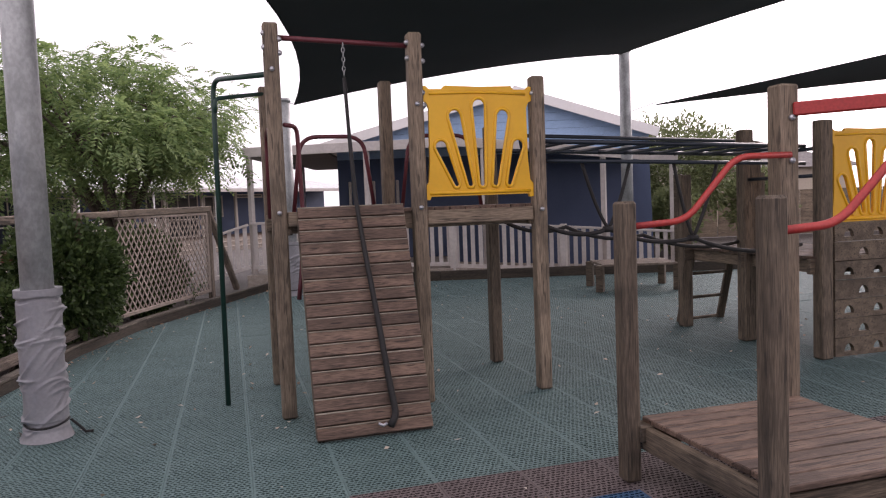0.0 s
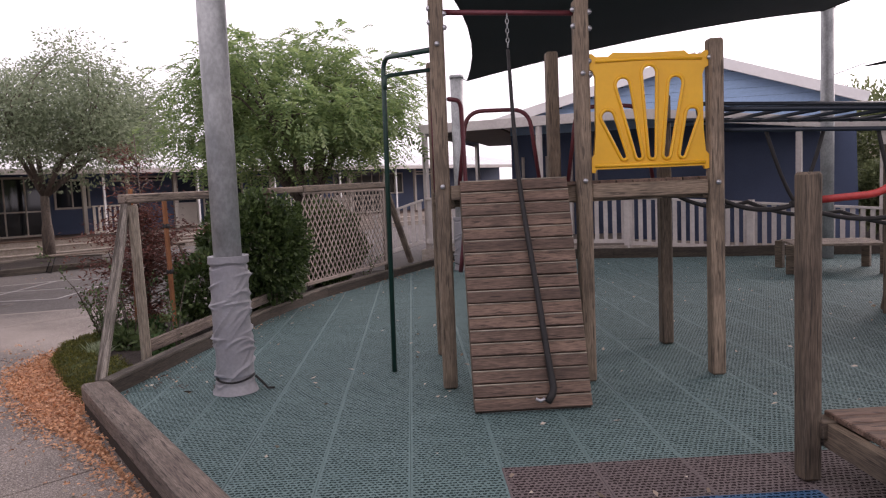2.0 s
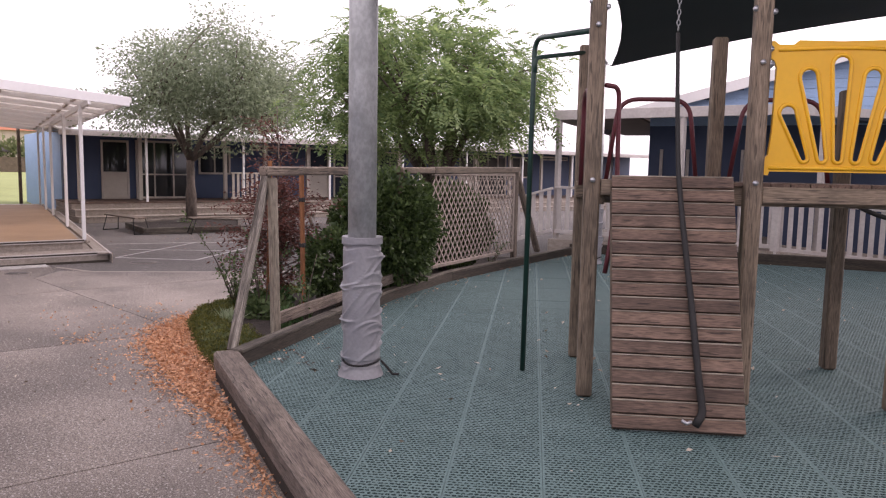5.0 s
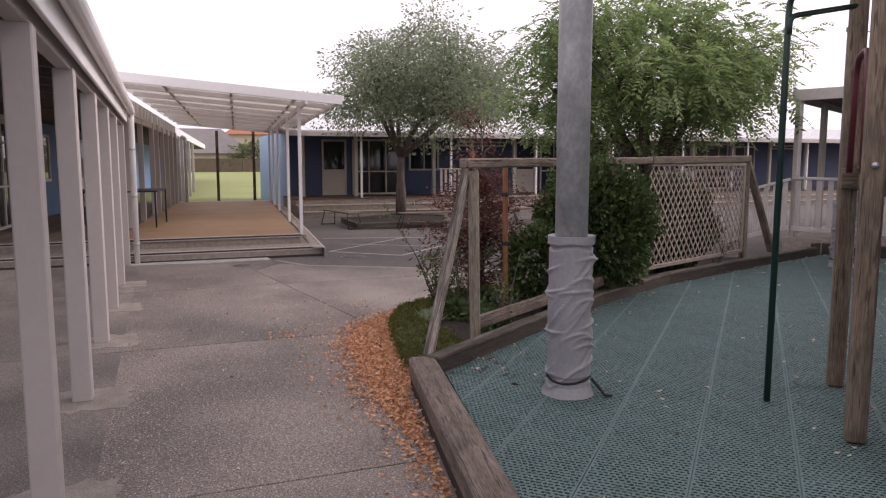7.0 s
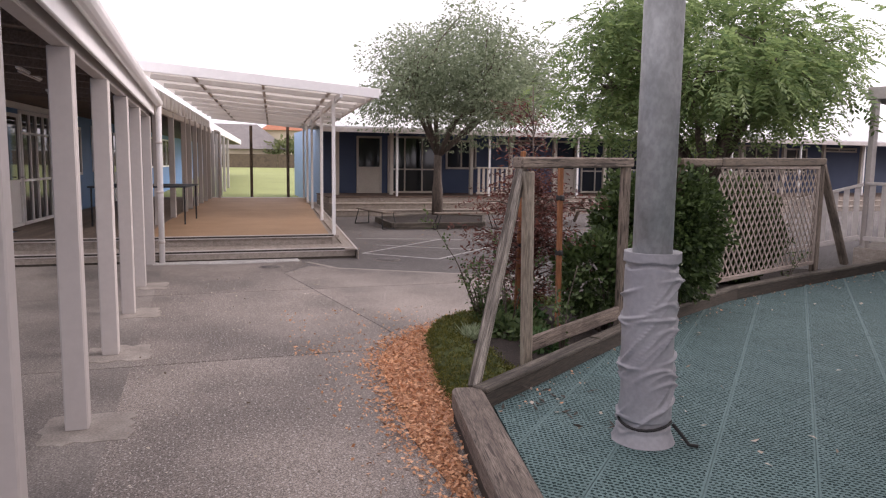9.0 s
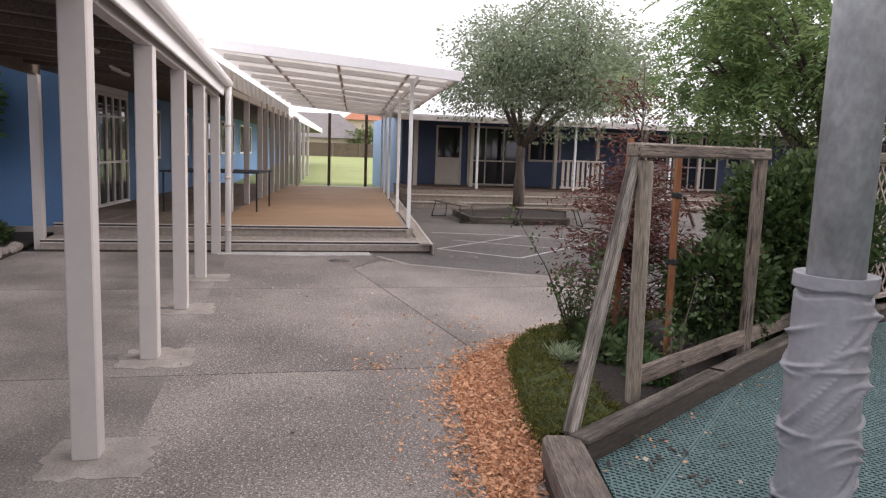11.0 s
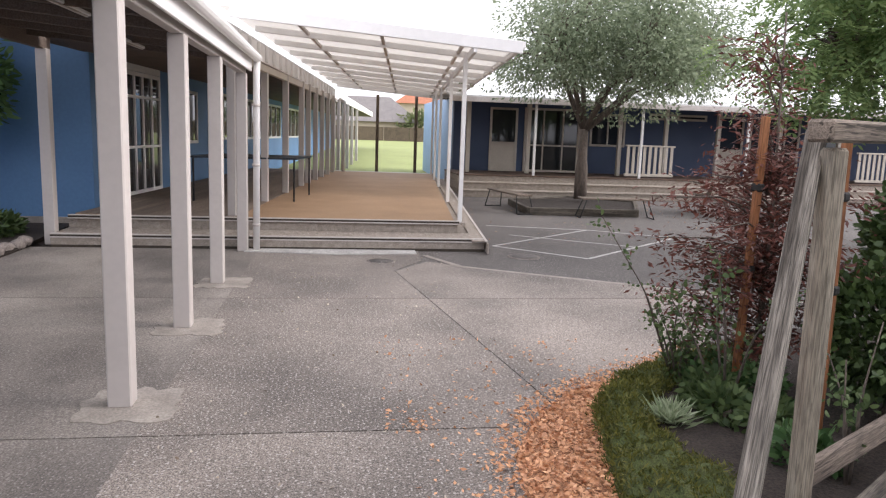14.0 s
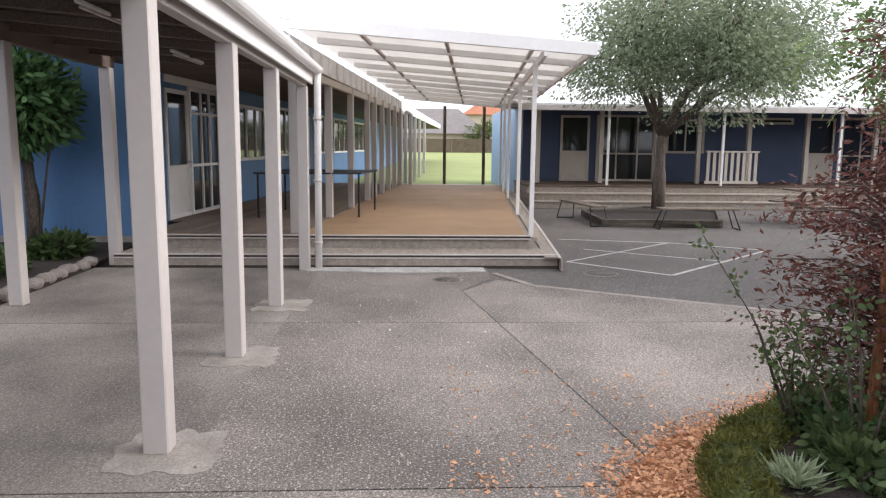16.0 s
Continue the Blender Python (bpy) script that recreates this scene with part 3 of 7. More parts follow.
painted([(-13.95, 3.55), (-12.88, 4.67), (-15.12, 7.04), (-15.97, 5.81), (-16.43, 3.95)], 0.06)
painted([(-13.95, 3.55), (-16.0, 5.75)], 0.05)
painted([(-15.2, 4.1), (-14.0, 5.85)], 0.05)
painted([(-13.0, 2.4), (-12.2, 2.75), (-11.6, 3.75), (-10.7, 5.3), (-9.6, 7.3)], 0.09, paint="pad", lift=0.004, label="pale concrete strip edging the asphalt court")
apron = tagged(prism("pavement_apron", [(-13.4, 0.0), (-13.15, 0.0), (-13.0, 1.2), (-13.1, 2.3), (-13.4, 2.3)], GROUND - 0.01, GROUND + 0.012, M["line"]), "pale cement strip at the foot of the deck steps", "pavement", kind="structure")

# ---- rubber mat ----
MAT_EDGE = [(-5.08, 2.42), (-6.04, 3.8), (-6.98, 5.15), (-7.86, 6.75), (-8.42, 8.2), (-8.93, 9.8), (-9.37, 11.0)]
back = [bb(-3.3, 14.72).xy, bb(0, 14.72).xy, bb(5, 14.72).xy, bb(14, 14.72).xy]
mat_outline = [(-5.08, 2.42), (-2.47, 1.92), (0.5, 1.28), (4.0, 0.55), (12, 2.0), (12, 12)] + [tuple(p) for p in back[::-1]] + MAT_EDGE[::-1][:-1]
bed = tagged(prism("floor_mat_base", mat_outline, GROUND - 0.03, -0.03, M["dark"]), "dark base under the playground rubber tiles", "floor", kind="structure")


def inside(x, y, poly):
    hit = False
    for (x0, y0), (x1, y1) in zip(poly, poly[1:] + poly[:1]):
        if (y0 > y) != (y1 > y) and x < (x1 - x0) * (y - y0) / (y1 - y0) + x0:
            hit = not hit
    return hit


def tile_shape(size=0.499, z=-0.002, low=-0.03):
    h, c = size / 2, 0.003
    v = [(-h, -h, low), (h, -h, low), (h, h, low), (-h, h, low), (-h, -h, z - c), (h, -h, z - c), (h, h, z - c), (-h, h, z - c),
         (-h + c, -h + c, z), (h - c, -h + c, z), (h - c, h - c, z), (-h + c, h - c, z)]
    f = [(8, 9, 10, 11)]
    for i in range(4):
        j = (i + 1) % 4
        f += [(i, j, 4 + j, 4 + i), (4 + i, 4 + j, 8 + j, 8 + i)]
    return v, f


mat_floor = thing("floor_playground_mat", -3, 6, 0, "interlocking perforated rubber tiles, green with red and blue patches", "rubber mat", kind="structure")
tile_mesh = {}
for key in ("green", "red", "blue"):
    me = bpy.data.meshes.new("rubber_tile")
    me.from_pydata(tile_shape()[0], [], tile_shape()[1])
    me.materials.append(M["tile_" + key])
    tile_mesh[key] = me
tile_plan = []
for i in range(-14, 30):
    for j in range(-24, 34):
        cu, cn = 0.04 + 0.5 * i + 0.25, 2.91 + 0.5 * j + 0.25
        p = pg(cu, cn)
        colour = "green"
        if cn < 3.41 and cu > 1.04 and cu < 9:
            colour = "blue" if cn < 2.91 and 1.54 < cu < 2.54 else "red"
        corners = [pg(cu + a * 0.248, cn + b * 0.248) for a, b in ((-1, -1), (1, -1), (1, 1), (-1, 1))]
        held = [inside(c.x, c.y, mat_outline) for c in corners]
        if any(held):
            tile_plan.append(((p - Vector((-2.6, 3.6, 0))).length, p, colour, None if all(held) else corners))
TILES = sorted(tile_plan, key=lambda t: t[0])


def clipped(poly, outline):
    """The part of a polygon inside an outline that runs anticlockwise and bulges outward."""
    out = [Vector(p).xy for p in poly]
    for (x0, y0), (x1, y1) in zip(outline, outline[1:] + outline[:1]):
        side = lambda q: (x1 - x0) * (q.y - y0) - (y1 - y0) * (q.x - x0)
        if min((q - Vector((x0, y0))).length for q in out) > 6 and min((q - Vector((x1, y1))).length for q in out) > 6:
            continue
        res = []
        for p, q in zip(out, out[1:] + out[:1]):
            a, b = side(p), side(q)
            if a >= 0:
                res.append(p)
            if a * b < 0:
                res.append(p + (q - p) * (a / (a - b)))
        out = res
        if len(out) < 3:
            return None
    return out


# ---- kerbs ----
kerb = thing("kerb_timber", -7, 6, 0, "weathered timber edging round the playground mat", "kerb", kind="structure")
beam("edge_beam", (-5.2, 2.33, 0.045), (-0.6, 1.4, 0.045), 0.2, 0.15, M["kerb"], kerb, "split grey sleeper with open grain", 0.02)
# lower beams are inset and darker than the sleeper on top
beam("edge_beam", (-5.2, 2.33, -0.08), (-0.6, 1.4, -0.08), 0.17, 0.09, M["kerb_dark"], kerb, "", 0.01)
beam("edge_beam", (-0.58, 1.4, 0.045), (4.0, 0.4, 0.045), 0.2, 0.15, M["kerb"], kerb, "", 0.02)
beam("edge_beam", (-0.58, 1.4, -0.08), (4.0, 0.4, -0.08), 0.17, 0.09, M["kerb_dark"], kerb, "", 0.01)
outer = [Vector(p) for p in MAT_EDGE]
for a, b in zip(outer, outer[1:]):
    d = (b - a).normalized()
    n = Vector((-d.y, d.x))
    o = n * 0.05
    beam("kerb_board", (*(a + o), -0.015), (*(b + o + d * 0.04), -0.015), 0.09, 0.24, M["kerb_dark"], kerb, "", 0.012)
    beam("kerb_cap", (*(a + n * 0.055), 0.117), (*(b + n * 0.055 + d * 0.05), 0.117), 0.115, 0.03, M["kerb_cap"], kerb, "", 0.01)
rear = [Vector(MAT_EDGE[-1])] + back
for a, b in zip(rear, rear[1:]):
    d = (b - a).normalized()
    n = Vector((-d.y, d.x))
    beam("kerb_board", (*(a + n * 0.05), 0.03), (*(b + n * 0.05), 0.03), 0.09, 0.32, M["kerb_dark"], kerb, "", 0.012)

# ---- covered walkway ----
WALK_POSTS = [-0.56, -2.32, -4.07, -5.83, -7.66, -9.4, -11.16, -13.27]
for x in WALK_POSTS:
    p = thing("verandah_post", x, -0.03, GROUND, "warm grey painted square timber post of the walkway", "post", "walkway posts")
    box("post_shaft", x - 0.067, x + 0.067, -0.1, 0.034, GROUND, 2.2, M["grey_post"], p, "", 0.008)
    if x < -13:
        continue
    rnd = random.Random(int(x * 100))
    pts = []
    for k in range(34):
        a = 2 * math.pi * k / 34
        q = 0.27 / max(abs(math.cos(a)), abs(math.sin(a)))
        pts.append((x + 0.02 + math.cos(a) * q * rnd.uniform(0.82, 1.12), 0.02 + math.sin(a) * q * rnd.uniform(0.85, 1.1)))
    tagged(prism("concrete_footing", pts, GROUND - 0.01, GROUND + 0.005, M["pad"]), "rough pale concrete footing patch round a walkway post", "footing", "footings")
for x in (-13.65, -11.2, -8.75, -6.3, -3.85, -1.4):
    p = thing("verandah_post", x, -2.57, GROUND, "warm grey painted square timber post beside the garden bed", "post", "walkway rear posts")
    box("post_shaft", x - 0.07, x + 0.07, -2.64, -2.5, GROUND, 2.42, M["grey_post"], p, "", 0.008)
walk_roof = thing("roof_walkway", -6, -1.3, 2.4, "low walkway roof with brown underside and white gutter", "roof", kind="structure")
beam("front_beam", (1.5, -0.03, 2.28), (-13.36, -0.03, 2.28), 0.09, 0.17, M["grey_post"], walk_roof)
beam("rear_beam", (1.5, -2.57, 2.5), (-13.8, -2.57, 2.5), 0.09, 0.17, M["soffit"], walk_roof)
beam("fascia", (1.5, 0.075, 2.33), (-13.36, 0.075, 2.33), 0.03, 0.2, M["white"], walk_roof)
mesh_object("roof_sheet", [(1.5, 0.16, 2.42), (-13.42, 0.16, 2.42), (-13.42, -3.0, 2.68), (1.5, -3.0, 2.68), (1.5, 0.16, 2.44), (-13.42, 0.16, 2.44), (-13.42, -3.0, 2.7), (1.5, -3.0, 2.7)],
            [(3, 2, 1, 0), (4, 5, 6, 7), (0, 1, 5, 4), (1, 2, 6, 5), (2, 3, 7, 6), (3, 0, 4, 7)], M["roof"], walk_roof)
mesh_object("underside", [(1.5, 0.05, 2.405), (-13.38, 0.05, 2.405), (-13.38, -2.95, 2.655), (1.5, -2.95, 2.655)], [(3, 2, 1, 0)], M["soffit"], walk_roof, "dark brown lining boards")
for k in range(17):
    x = 1.0 - k * 0.88
    beam("rafter", (x, 0.0, 2.355), (x, -2.9, 2.6), 0.05, 0.09, M["soffit"], walk_roof)
g_v, g_f = [], []
for i, x in enumerate((1.5, -13.45)):
    for k in range(9):
        a = math.pi + math.pi * k / 8
        g_v.append((x, 0.155 + 0.065 * math.cos(a), 2.43 + 0.08 * math.sin(a)))
    for k in range(9):
        a = math.pi + math.pi * (8 - k) / 8
        g_v.append((x, 0.155 + 0.058 * math.cos(a), 2.43 + 0.072 * math.sin(a)))
g_f = [(i, (i + 1) % 18, 18 + (i + 1) % 18, 18 + i) for i in range(18)] + [tuple(range(18))[::-1], tuple(range(18, 36))]
mesh_object("gutter", g_v, g_f, M["white"], walk_roof, "white half-round gutter", smooth=False)
pipe = thing("downpipe", -13.33, 0.14, GROUND, "white round downpipe with brackets at the walkway's end", "downpipe")
tube("pipe", [(-13.36, 0.155, 2.37), (-13.34, 0.15, 2.2), (-13.32, 0.14, GROUND + 0.005)], 0.045, M["white"], pipe, "", 14)
for z in (0.2, 1.0, 1.78):
    tube("pipe_bracket", [(-13.32, 0.14, z), (-13.32, 0.14, z + 0.035)], 0.053, M["offwhite"], pipe, "", 14)
for x, y in ((-9.0, -0.9), (-5.9, -0.9), (-11.6, -1.1)):
    lamp = thing("light_batten", x, y, 2.4, "thin white unlit light batten under the walkway roof", "ceiling light", "walkway light battens")
    beam("batten", (x, y, 2.405), (x - 1.2, y - 0.02, 2.412), 0.04, 0.03, M["white"], lamp)
    beam("tube_lamp", (x - 0.05, y, 2.372), (x - 1.15, y - 0.02, 2.39), 0.024, 0.018, M["offwhite"], lamp)

# ---- garden strip behind the walkway, blue wall ----
tagged(prism("ground_garden_strip", [(-15.7, -9), (-2, -9), (-2, -2.78), (-13.0, -2.78), (-15.7, -2.95)], GROUND - 0.02, GROUND + 0.03, M["soil"]), "dark planted soil strip beside the walkway", "garden bed", kind="structure")
tagged(box("wall_blue_end", -16.0, -15.62, -16, -2.62, GROUND - 0.03, 3.4, M["blue"]), "bright blue painted end wall of the classroom block", "wall", kind="structure")
tagged(box("baseboard_blue_end", -15.62, -15.6, -16, -2.74, GROUND - 0.03, 0.0, M["pad"]), "grey concrete footing under the blue wall", "footing", kind="structure")

# ---- deck and its steps ----
deck = thing("deck", -18, 1.5, GROUND, "raised timber deck with tan surface and wrap-round lower step", "deck")
left = -2.5
prism("lower_step", [(-13.42, left), (-13.42, 3.3), dk(14.4, 3.42).xy, dk(14.4, left).xy][::-1], GROUND + 0.02, 0.015, M["deck_board"], deck, "grey weathered timber step")
for k in range(4):
    x = -13.44 - 0.166 * k
    box("tread_board", x - 0.155, x, left, 3.3, 0.015, 0.04, M["deck_board"], deck, "", 0.004)
box("riser_board", -13.418, -13.398, left, 3.3, GROUND + 0.03, 0.03, M["deck_board"], deck, "", 0.004)
a, b = dk(0.02, 3.31, -0.05), dk(14.4, 3.44, -0.05)
beam("side_board", a, b, 0.02, 0.15, M["deck_board"], deck)
beam("tread_board", dk(0.2, 3.2, 0.028), dk(14.4, 3.33, 0.028), 0.2, 0.026, M["deck_board"], deck)
upper = [(-14.1, left), (-14.1, 3.02), dk(14.4, 3.05).xy, dk(14.4, left - 0.3).xy]
prism("deck_frame", upper[::-1], 0.03, 0.175, M["deck_board"], deck)
up2 = [(-14.16, left), (-14.16, 2.98), dk(14.4, 3.0).xy, dk(14.4, left - 0.3).xy]
prism("deck_surface", up2[::-1], 0.176, 0.2, M["deck"], deck, "tan non-slip sheet surface")
# browner boards, their colour also holding the shade under the verandah roof
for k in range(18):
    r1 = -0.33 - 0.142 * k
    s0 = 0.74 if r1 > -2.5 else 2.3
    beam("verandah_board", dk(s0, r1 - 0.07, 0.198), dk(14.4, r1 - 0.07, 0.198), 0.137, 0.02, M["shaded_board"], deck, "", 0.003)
box("nosing_board", -14.2, -14.07, left, 3.04, 0.176, 0.212, M["deck_board"], deck, "", 0.006)
for x, y1, z in ((-13.39, 3.31, 0.041), (-14.06, 3.04, 0.213)):
    box("nosing_strip", x - 0.05, x, left, y1, z - 0.002, z + 0.012, M["offwhite"], deck, "pale ribbed step nosing strip", 0.003)
    box("nosing_strip", x - 0.002, x + 0.004, left, y1, z - 0.045, z - 0.028, M["offwhite"], deck, "", 0.002)
    # solid dark strip paints the shadow line below the nosing
    box("shadow_gap", x - 0.006, x + 0.002, left, y1, z - 0.028, z - 0.002, M["kerb_dark"], deck, "dark strip standing for the shadow under the nosing", 0.002)
# added dark strip: shade of the gap between riser and paving
box("toe_board", -13.43, -13.396, left, 3.3, GROUND - 0.005, GROUND + 0.035, M["kerb_dark"], deck, "dark strip standing for the shadow gap below the step", 0.003)
beam("nosing_strip", dk(0.05, 3.29, 0.047), dk(14.4, 3.42, 0.047), 0.04, 0.012, M["offwhite"], deck, "", 0.003)
beam("edge_board", dk(0.8, 3.02, 0.19), dk(14.4, 3.05, 0.19), 0.06, 0.05, M["deck_board"], deck)
beam("end_board", dk(14.5, -2.7, 0.12), dk(14.5, 3.1, 0.12), 0.3, 0.17, M["offwhite"], deck, "pale worn end board")

for x, y, r in ((-13.0, 3.78, 0.2), (-12.55, 1.78, 0.16)):
    lid = thing("drain_cover", x, y, GROUND, "rusty dark round drain cover set in the paving", "drain cover", "drain covers")
    tube("cover", [(x, y, GROUND - 0.01), (x, y, GROUND + 0.004)], r, M["asphalt"], lid, "", 20)
    tube("cover_ring", [(x, y, GROUND - 0.01), (x, y, GROUND + 0.003)], r + 0.03, M["slab"], lid, "", 20)

# deck building verandah: posts, fascia, roof
for s, r in ((13.5, -0.2), (14.8, -0.3), (16.5, -0.3), (18.4, -0.3), (20.5, -0.3), (23.0, -0.3), (26.0, -0.3), (3.3, -0.38), (5.3, -0.34), (7.3, -0.3), (8.3, -0.28), (9.6, -0.26), (10.9, -0.24), (12.2, -0.22), (1.0, -0.42)):
    p = thing("verandah_post", *dk(s, r, 0.2 if s < 14.3 else GROUND), "warm grey painted square timber post on the deck", "post", "deck posts", rz=-math.degrees(SLANT))
    foot = 0.2 if s < 14.3 else GROUND
    boxed("post_shaft", pose(*dk(s, r, (2.6 + foot) / 2), 0, 0, -math.degrees(SLANT)), 0.12, 0.12, 2.6 - foot, M["grey_post"], p, "", 0.008)
ver = thing("roof_deck_verandah", *dk(7, -1.6, 2.6), "classroom verandah roof with white fascia and dark underside", "roof", kind="structure")
beam("fascia", dk(0.0, -0.3, 2.73), dk(42, -0.3, 2.73), 0.04, 0.28, M["white"], ver)
prism("roof_sheet", [dk(0, -0.28).xy, dk(0, -7).xy, dk(42, -7).xy, dk(42, -0.28).xy][::-1], [2.86, 3.6, 3.6, 2.86], [2.9, 3.64, 3.64, 2.9], M["roof"], ver)
prism("underside", [dk(0, -0.36).xy, dk(0, -2.9).xy, dk(42, -2.9).xy, dk(42, -0.36).xy][::-1], 2.58, 2.62, M["soffit"], ver, "dark brown lining boards")
for k in range(22):
    s = 0.15 + k * 0.68
    beam("fascia_bracket", dk(s, -0.255, 2.6), dk(s, -0.255, 2.87), 0.05, 0.05, M["white"], ver)
beam("verandah_beam", dk(0, -0.38, 2.52), dk(15, -0.24, 2.52), 0.08, 0.12, M["cream"], ver)
gut = thing("downpipe", *dk(14.2, 0.0, 0.2), "white downpipe with gutter end at the deck's far end", "downpipe")
tube("pipe", [dk(12.6, 0.1, 2.45), dk(14.2, 0.1, 2.45), dk(14.25, 0.08, 0.2)], 0.05, M["white"], gut, "", 10, 0.06)

# canopy
canopy = thing("canopy", *dk(7, 1.7, 0.2), "white steel canopy with translucent sheets over the deck", "canopy")
ZL, ZR = 3.01, 2.71
edge_r = 3.66
cz = lambda r: ZL + (ZR - ZL) * (r - 0.0) / edge_r
for k in range(9):
    s0, s1 = 0.02 + k * 1.64, 0.02 + (k + 1) * 1.64
    for r0, r1 in ((-0.34, 1.1), (1.1, 2.4), (2.4, edge_r)):
        q = [dk(s0, r0, cz(r0) + 0.02), dk(s1, r0, cz(r0) + 0.02), dk(s1, r1, cz(r1) + 0.02), dk(s0, r1, cz(r1) + 0.02)]
        mesh_object("roof_sheet", [tuple(p) for p in q] + [(p.x, p.y, p.z + 0.008) for p in q], [(0, 1, 2, 3), (7, 6, 5, 4), (0, 4, 5, 1), (1, 5, 6, 2), (2, 6, 7, 3), (3, 7, 4, 0)], M["poly"], canopy)
for k in range(10):
    s = 0.0 + k * 1.64
    beam("rafter", dk(s, -0.2, cz(-0.2) - 0.03), dk(s, edge_r, cz(edge_r) - 0.03), 0.06, 0.09 if k else 0.16, M["white"], canopy)
for r in (0.6, 1.75, 2.9):
    beam("sheet_joint", dk(0.0, r, cz(r) - 0.012), dk(14.78, r, cz(r) - 0.012), 0.05, 0.05, M["grey_post"], canopy)
beam("edge_beam", dk(-0.02, 3.02, cz(3.02) - 0.12), dk(14.78, 3.02, cz(3.02) - 0.12), 0.05, 0.1, M["white"], canopy)
beam("gutter_edge", dk(-0.02, edge_r, cz(edge_r)), dk(14.78, edge_r, cz(edge_r)), 0.06, 0.09, M["white"], canopy)
for s in (0.96, 4.3, 8.4, 11.2, 14.0):
    beam("canopy_post", dk(s, 2.97, 0.2), dk(s, 2.97, cz(3) - 0.1), 0.06, 0.06, M["white"], canopy, "slim white steel post", 0.004)
for y in (2.55, 3.85):
    st = thing("steel_post", -28.1, y, GROUND, "slim dark steel post at the field end of the deck", "post", "field-end posts")
    box("post_shaft", -28.14, -28.06, y - 0.05, y + 0.05, GROUND, 2.75, M["dark_post"], st)

# classroom wall along the deck
wall = tagged(prism("wall_deck_side", [dk(2.2, -2.9).xy, dk(42, -2.9).xy, dk(42, -3.2).xy, dk(2.2, -3.2).xy], GROUND, 3.0, M["blue"]), "blue painted classroom wall behind the deck", "wall", kind="structure")


def framed_opening(name, s0, s1, z0, z1, place, facing, bars_s=(), bars_z=(), depth=0.05, label="", kind="structure", category="window", frame_mat="white", solid_below=None):
    """A glazed unit set in a wall: frame, bars and panes. place(s, out, z) gives the spot; facing turns its boxes."""
    top = thing(name, *place((s0 + s1) / 2, 0, z0), label, category, kind=kind, rz=facing)
    fw = 0.07

    def bar(sa, sb, za, zb, nm, mt, out=0.0, thick=depth):
        boxed(nm, pose(*place((sa + sb) / 2, out, (za + zb) / 2), 0, 0, facing), abs(sb - sa), thick, abs(zb - za), mt, top, "", 0.004)
    bar(s0, s1, z1 - fw, z1, "window_frame", M[frame_mat], 0.02)
    bar(s0, s1, z0, z0 + fw, "window_frame", M[frame_mat], 0.02)
    bar(s0, s0 + fw, z0 + fw, z1 - fw, "window_frame", M[frame_mat], 0.02)
    bar(s1 - fw, s1, z0 + fw, z1 - fw, "window_frame", M[frame_mat], 0.02)
    for s in bars_s:
        bar(s - 0.025, s + 0.025, z0 + fw, z1 - fw, "glazing_bar", M[frame_mat], 0.022)
    for z in bars_z:
        bar(s0 + fw, s1 - fw, z - 0.025, z + 0.025, "glazing_bar", M[frame_mat], 0.018)
    ss, zs = [s0 + fw, *bars_s, s1 - fw], [z0 + fw, *bars_z, z1 - fw]
    for a, b in zip(ss, ss[1:]):
        for c, d in zip(zs, zs[1:]):
            solid = solid_below is not None and d <= solid_below + 0.01
            bar(a, b, c, d, "panel" if solid else "pane", M[frame_mat] if solid else M["glass"], 0.004, 0.02)
    return top


deck_place = lambda s, out, z: dk(s, -2.9 + out, z)
DF = -math.degrees(SLANT)


def knob(parent, p, name="door_handle"):
    tube(name, [p, p + Vector((0.0, 0.06, 0)), p + Vector((-0.09, 0.06, 0))], 0.012, M["bolt"], parent, "steel lever handle", 8)


d = framed_opening("door_1", 2.4, 3.33, 0.2, 2.36, deck_place, DF, (), (1.08,), 0.05, "white half-glazed classroom door standing shut", category="door", solid_below=1.1)
knob(d, dk(3.22, -2.85, 1.15))
framed_opening("window_1", 3.4, 5.35, 0.2, 2.45, deck_place, DF, (3.95, 4.37, 4.85), (1.08, 2.0), 0.05, "white framed full-height glazing beside the classroom door")
framed_opening("window_2", 5.95, 8.0, 1.1, 2.3, deck_place, DF, (6.6, 7.3), (), 0.05, "white framed classroom window over blue cladding")
framed_opening("window_3", 9.2, 11.2, 1.15, 2.4, deck_place, DF, (9.9, 10.5), (), 0.05, "white framed classroom window over blue cladding")
framed_opening("door_2", 11.8, 12.7, 0.2, 2.3, deck_place, DF, (), (1.08,), 0.05, "white half-glazed classroom door standing shut", category="door", solid_below=1.1)
framed_opening("window_14", 13.4, 15.6, 1.15, 2.4, deck_place, DF, (14.1, 14.9), (), 0.05, "white framed classroom window over blue cladding")
framed_opening("window_15", 16.6, 19.6, 1.15, 2.4, deck_place, DF, (17.6, 18.6), (), 0.05, "white framed classroom window over blue cladding")
framed_opening("window_16", 21.0, 24.5, 1.15, 2.4, deck_place, DF, (22.2, 23.4), (), 0.05, "white framed classroom window over blue cladding")
framed_opening("window_4", 2.4, 5.35, 2.46, 2.58, deck_place, DF, (3.36, 4.37), (), 0.05, "narrow white framed toplight over the door")

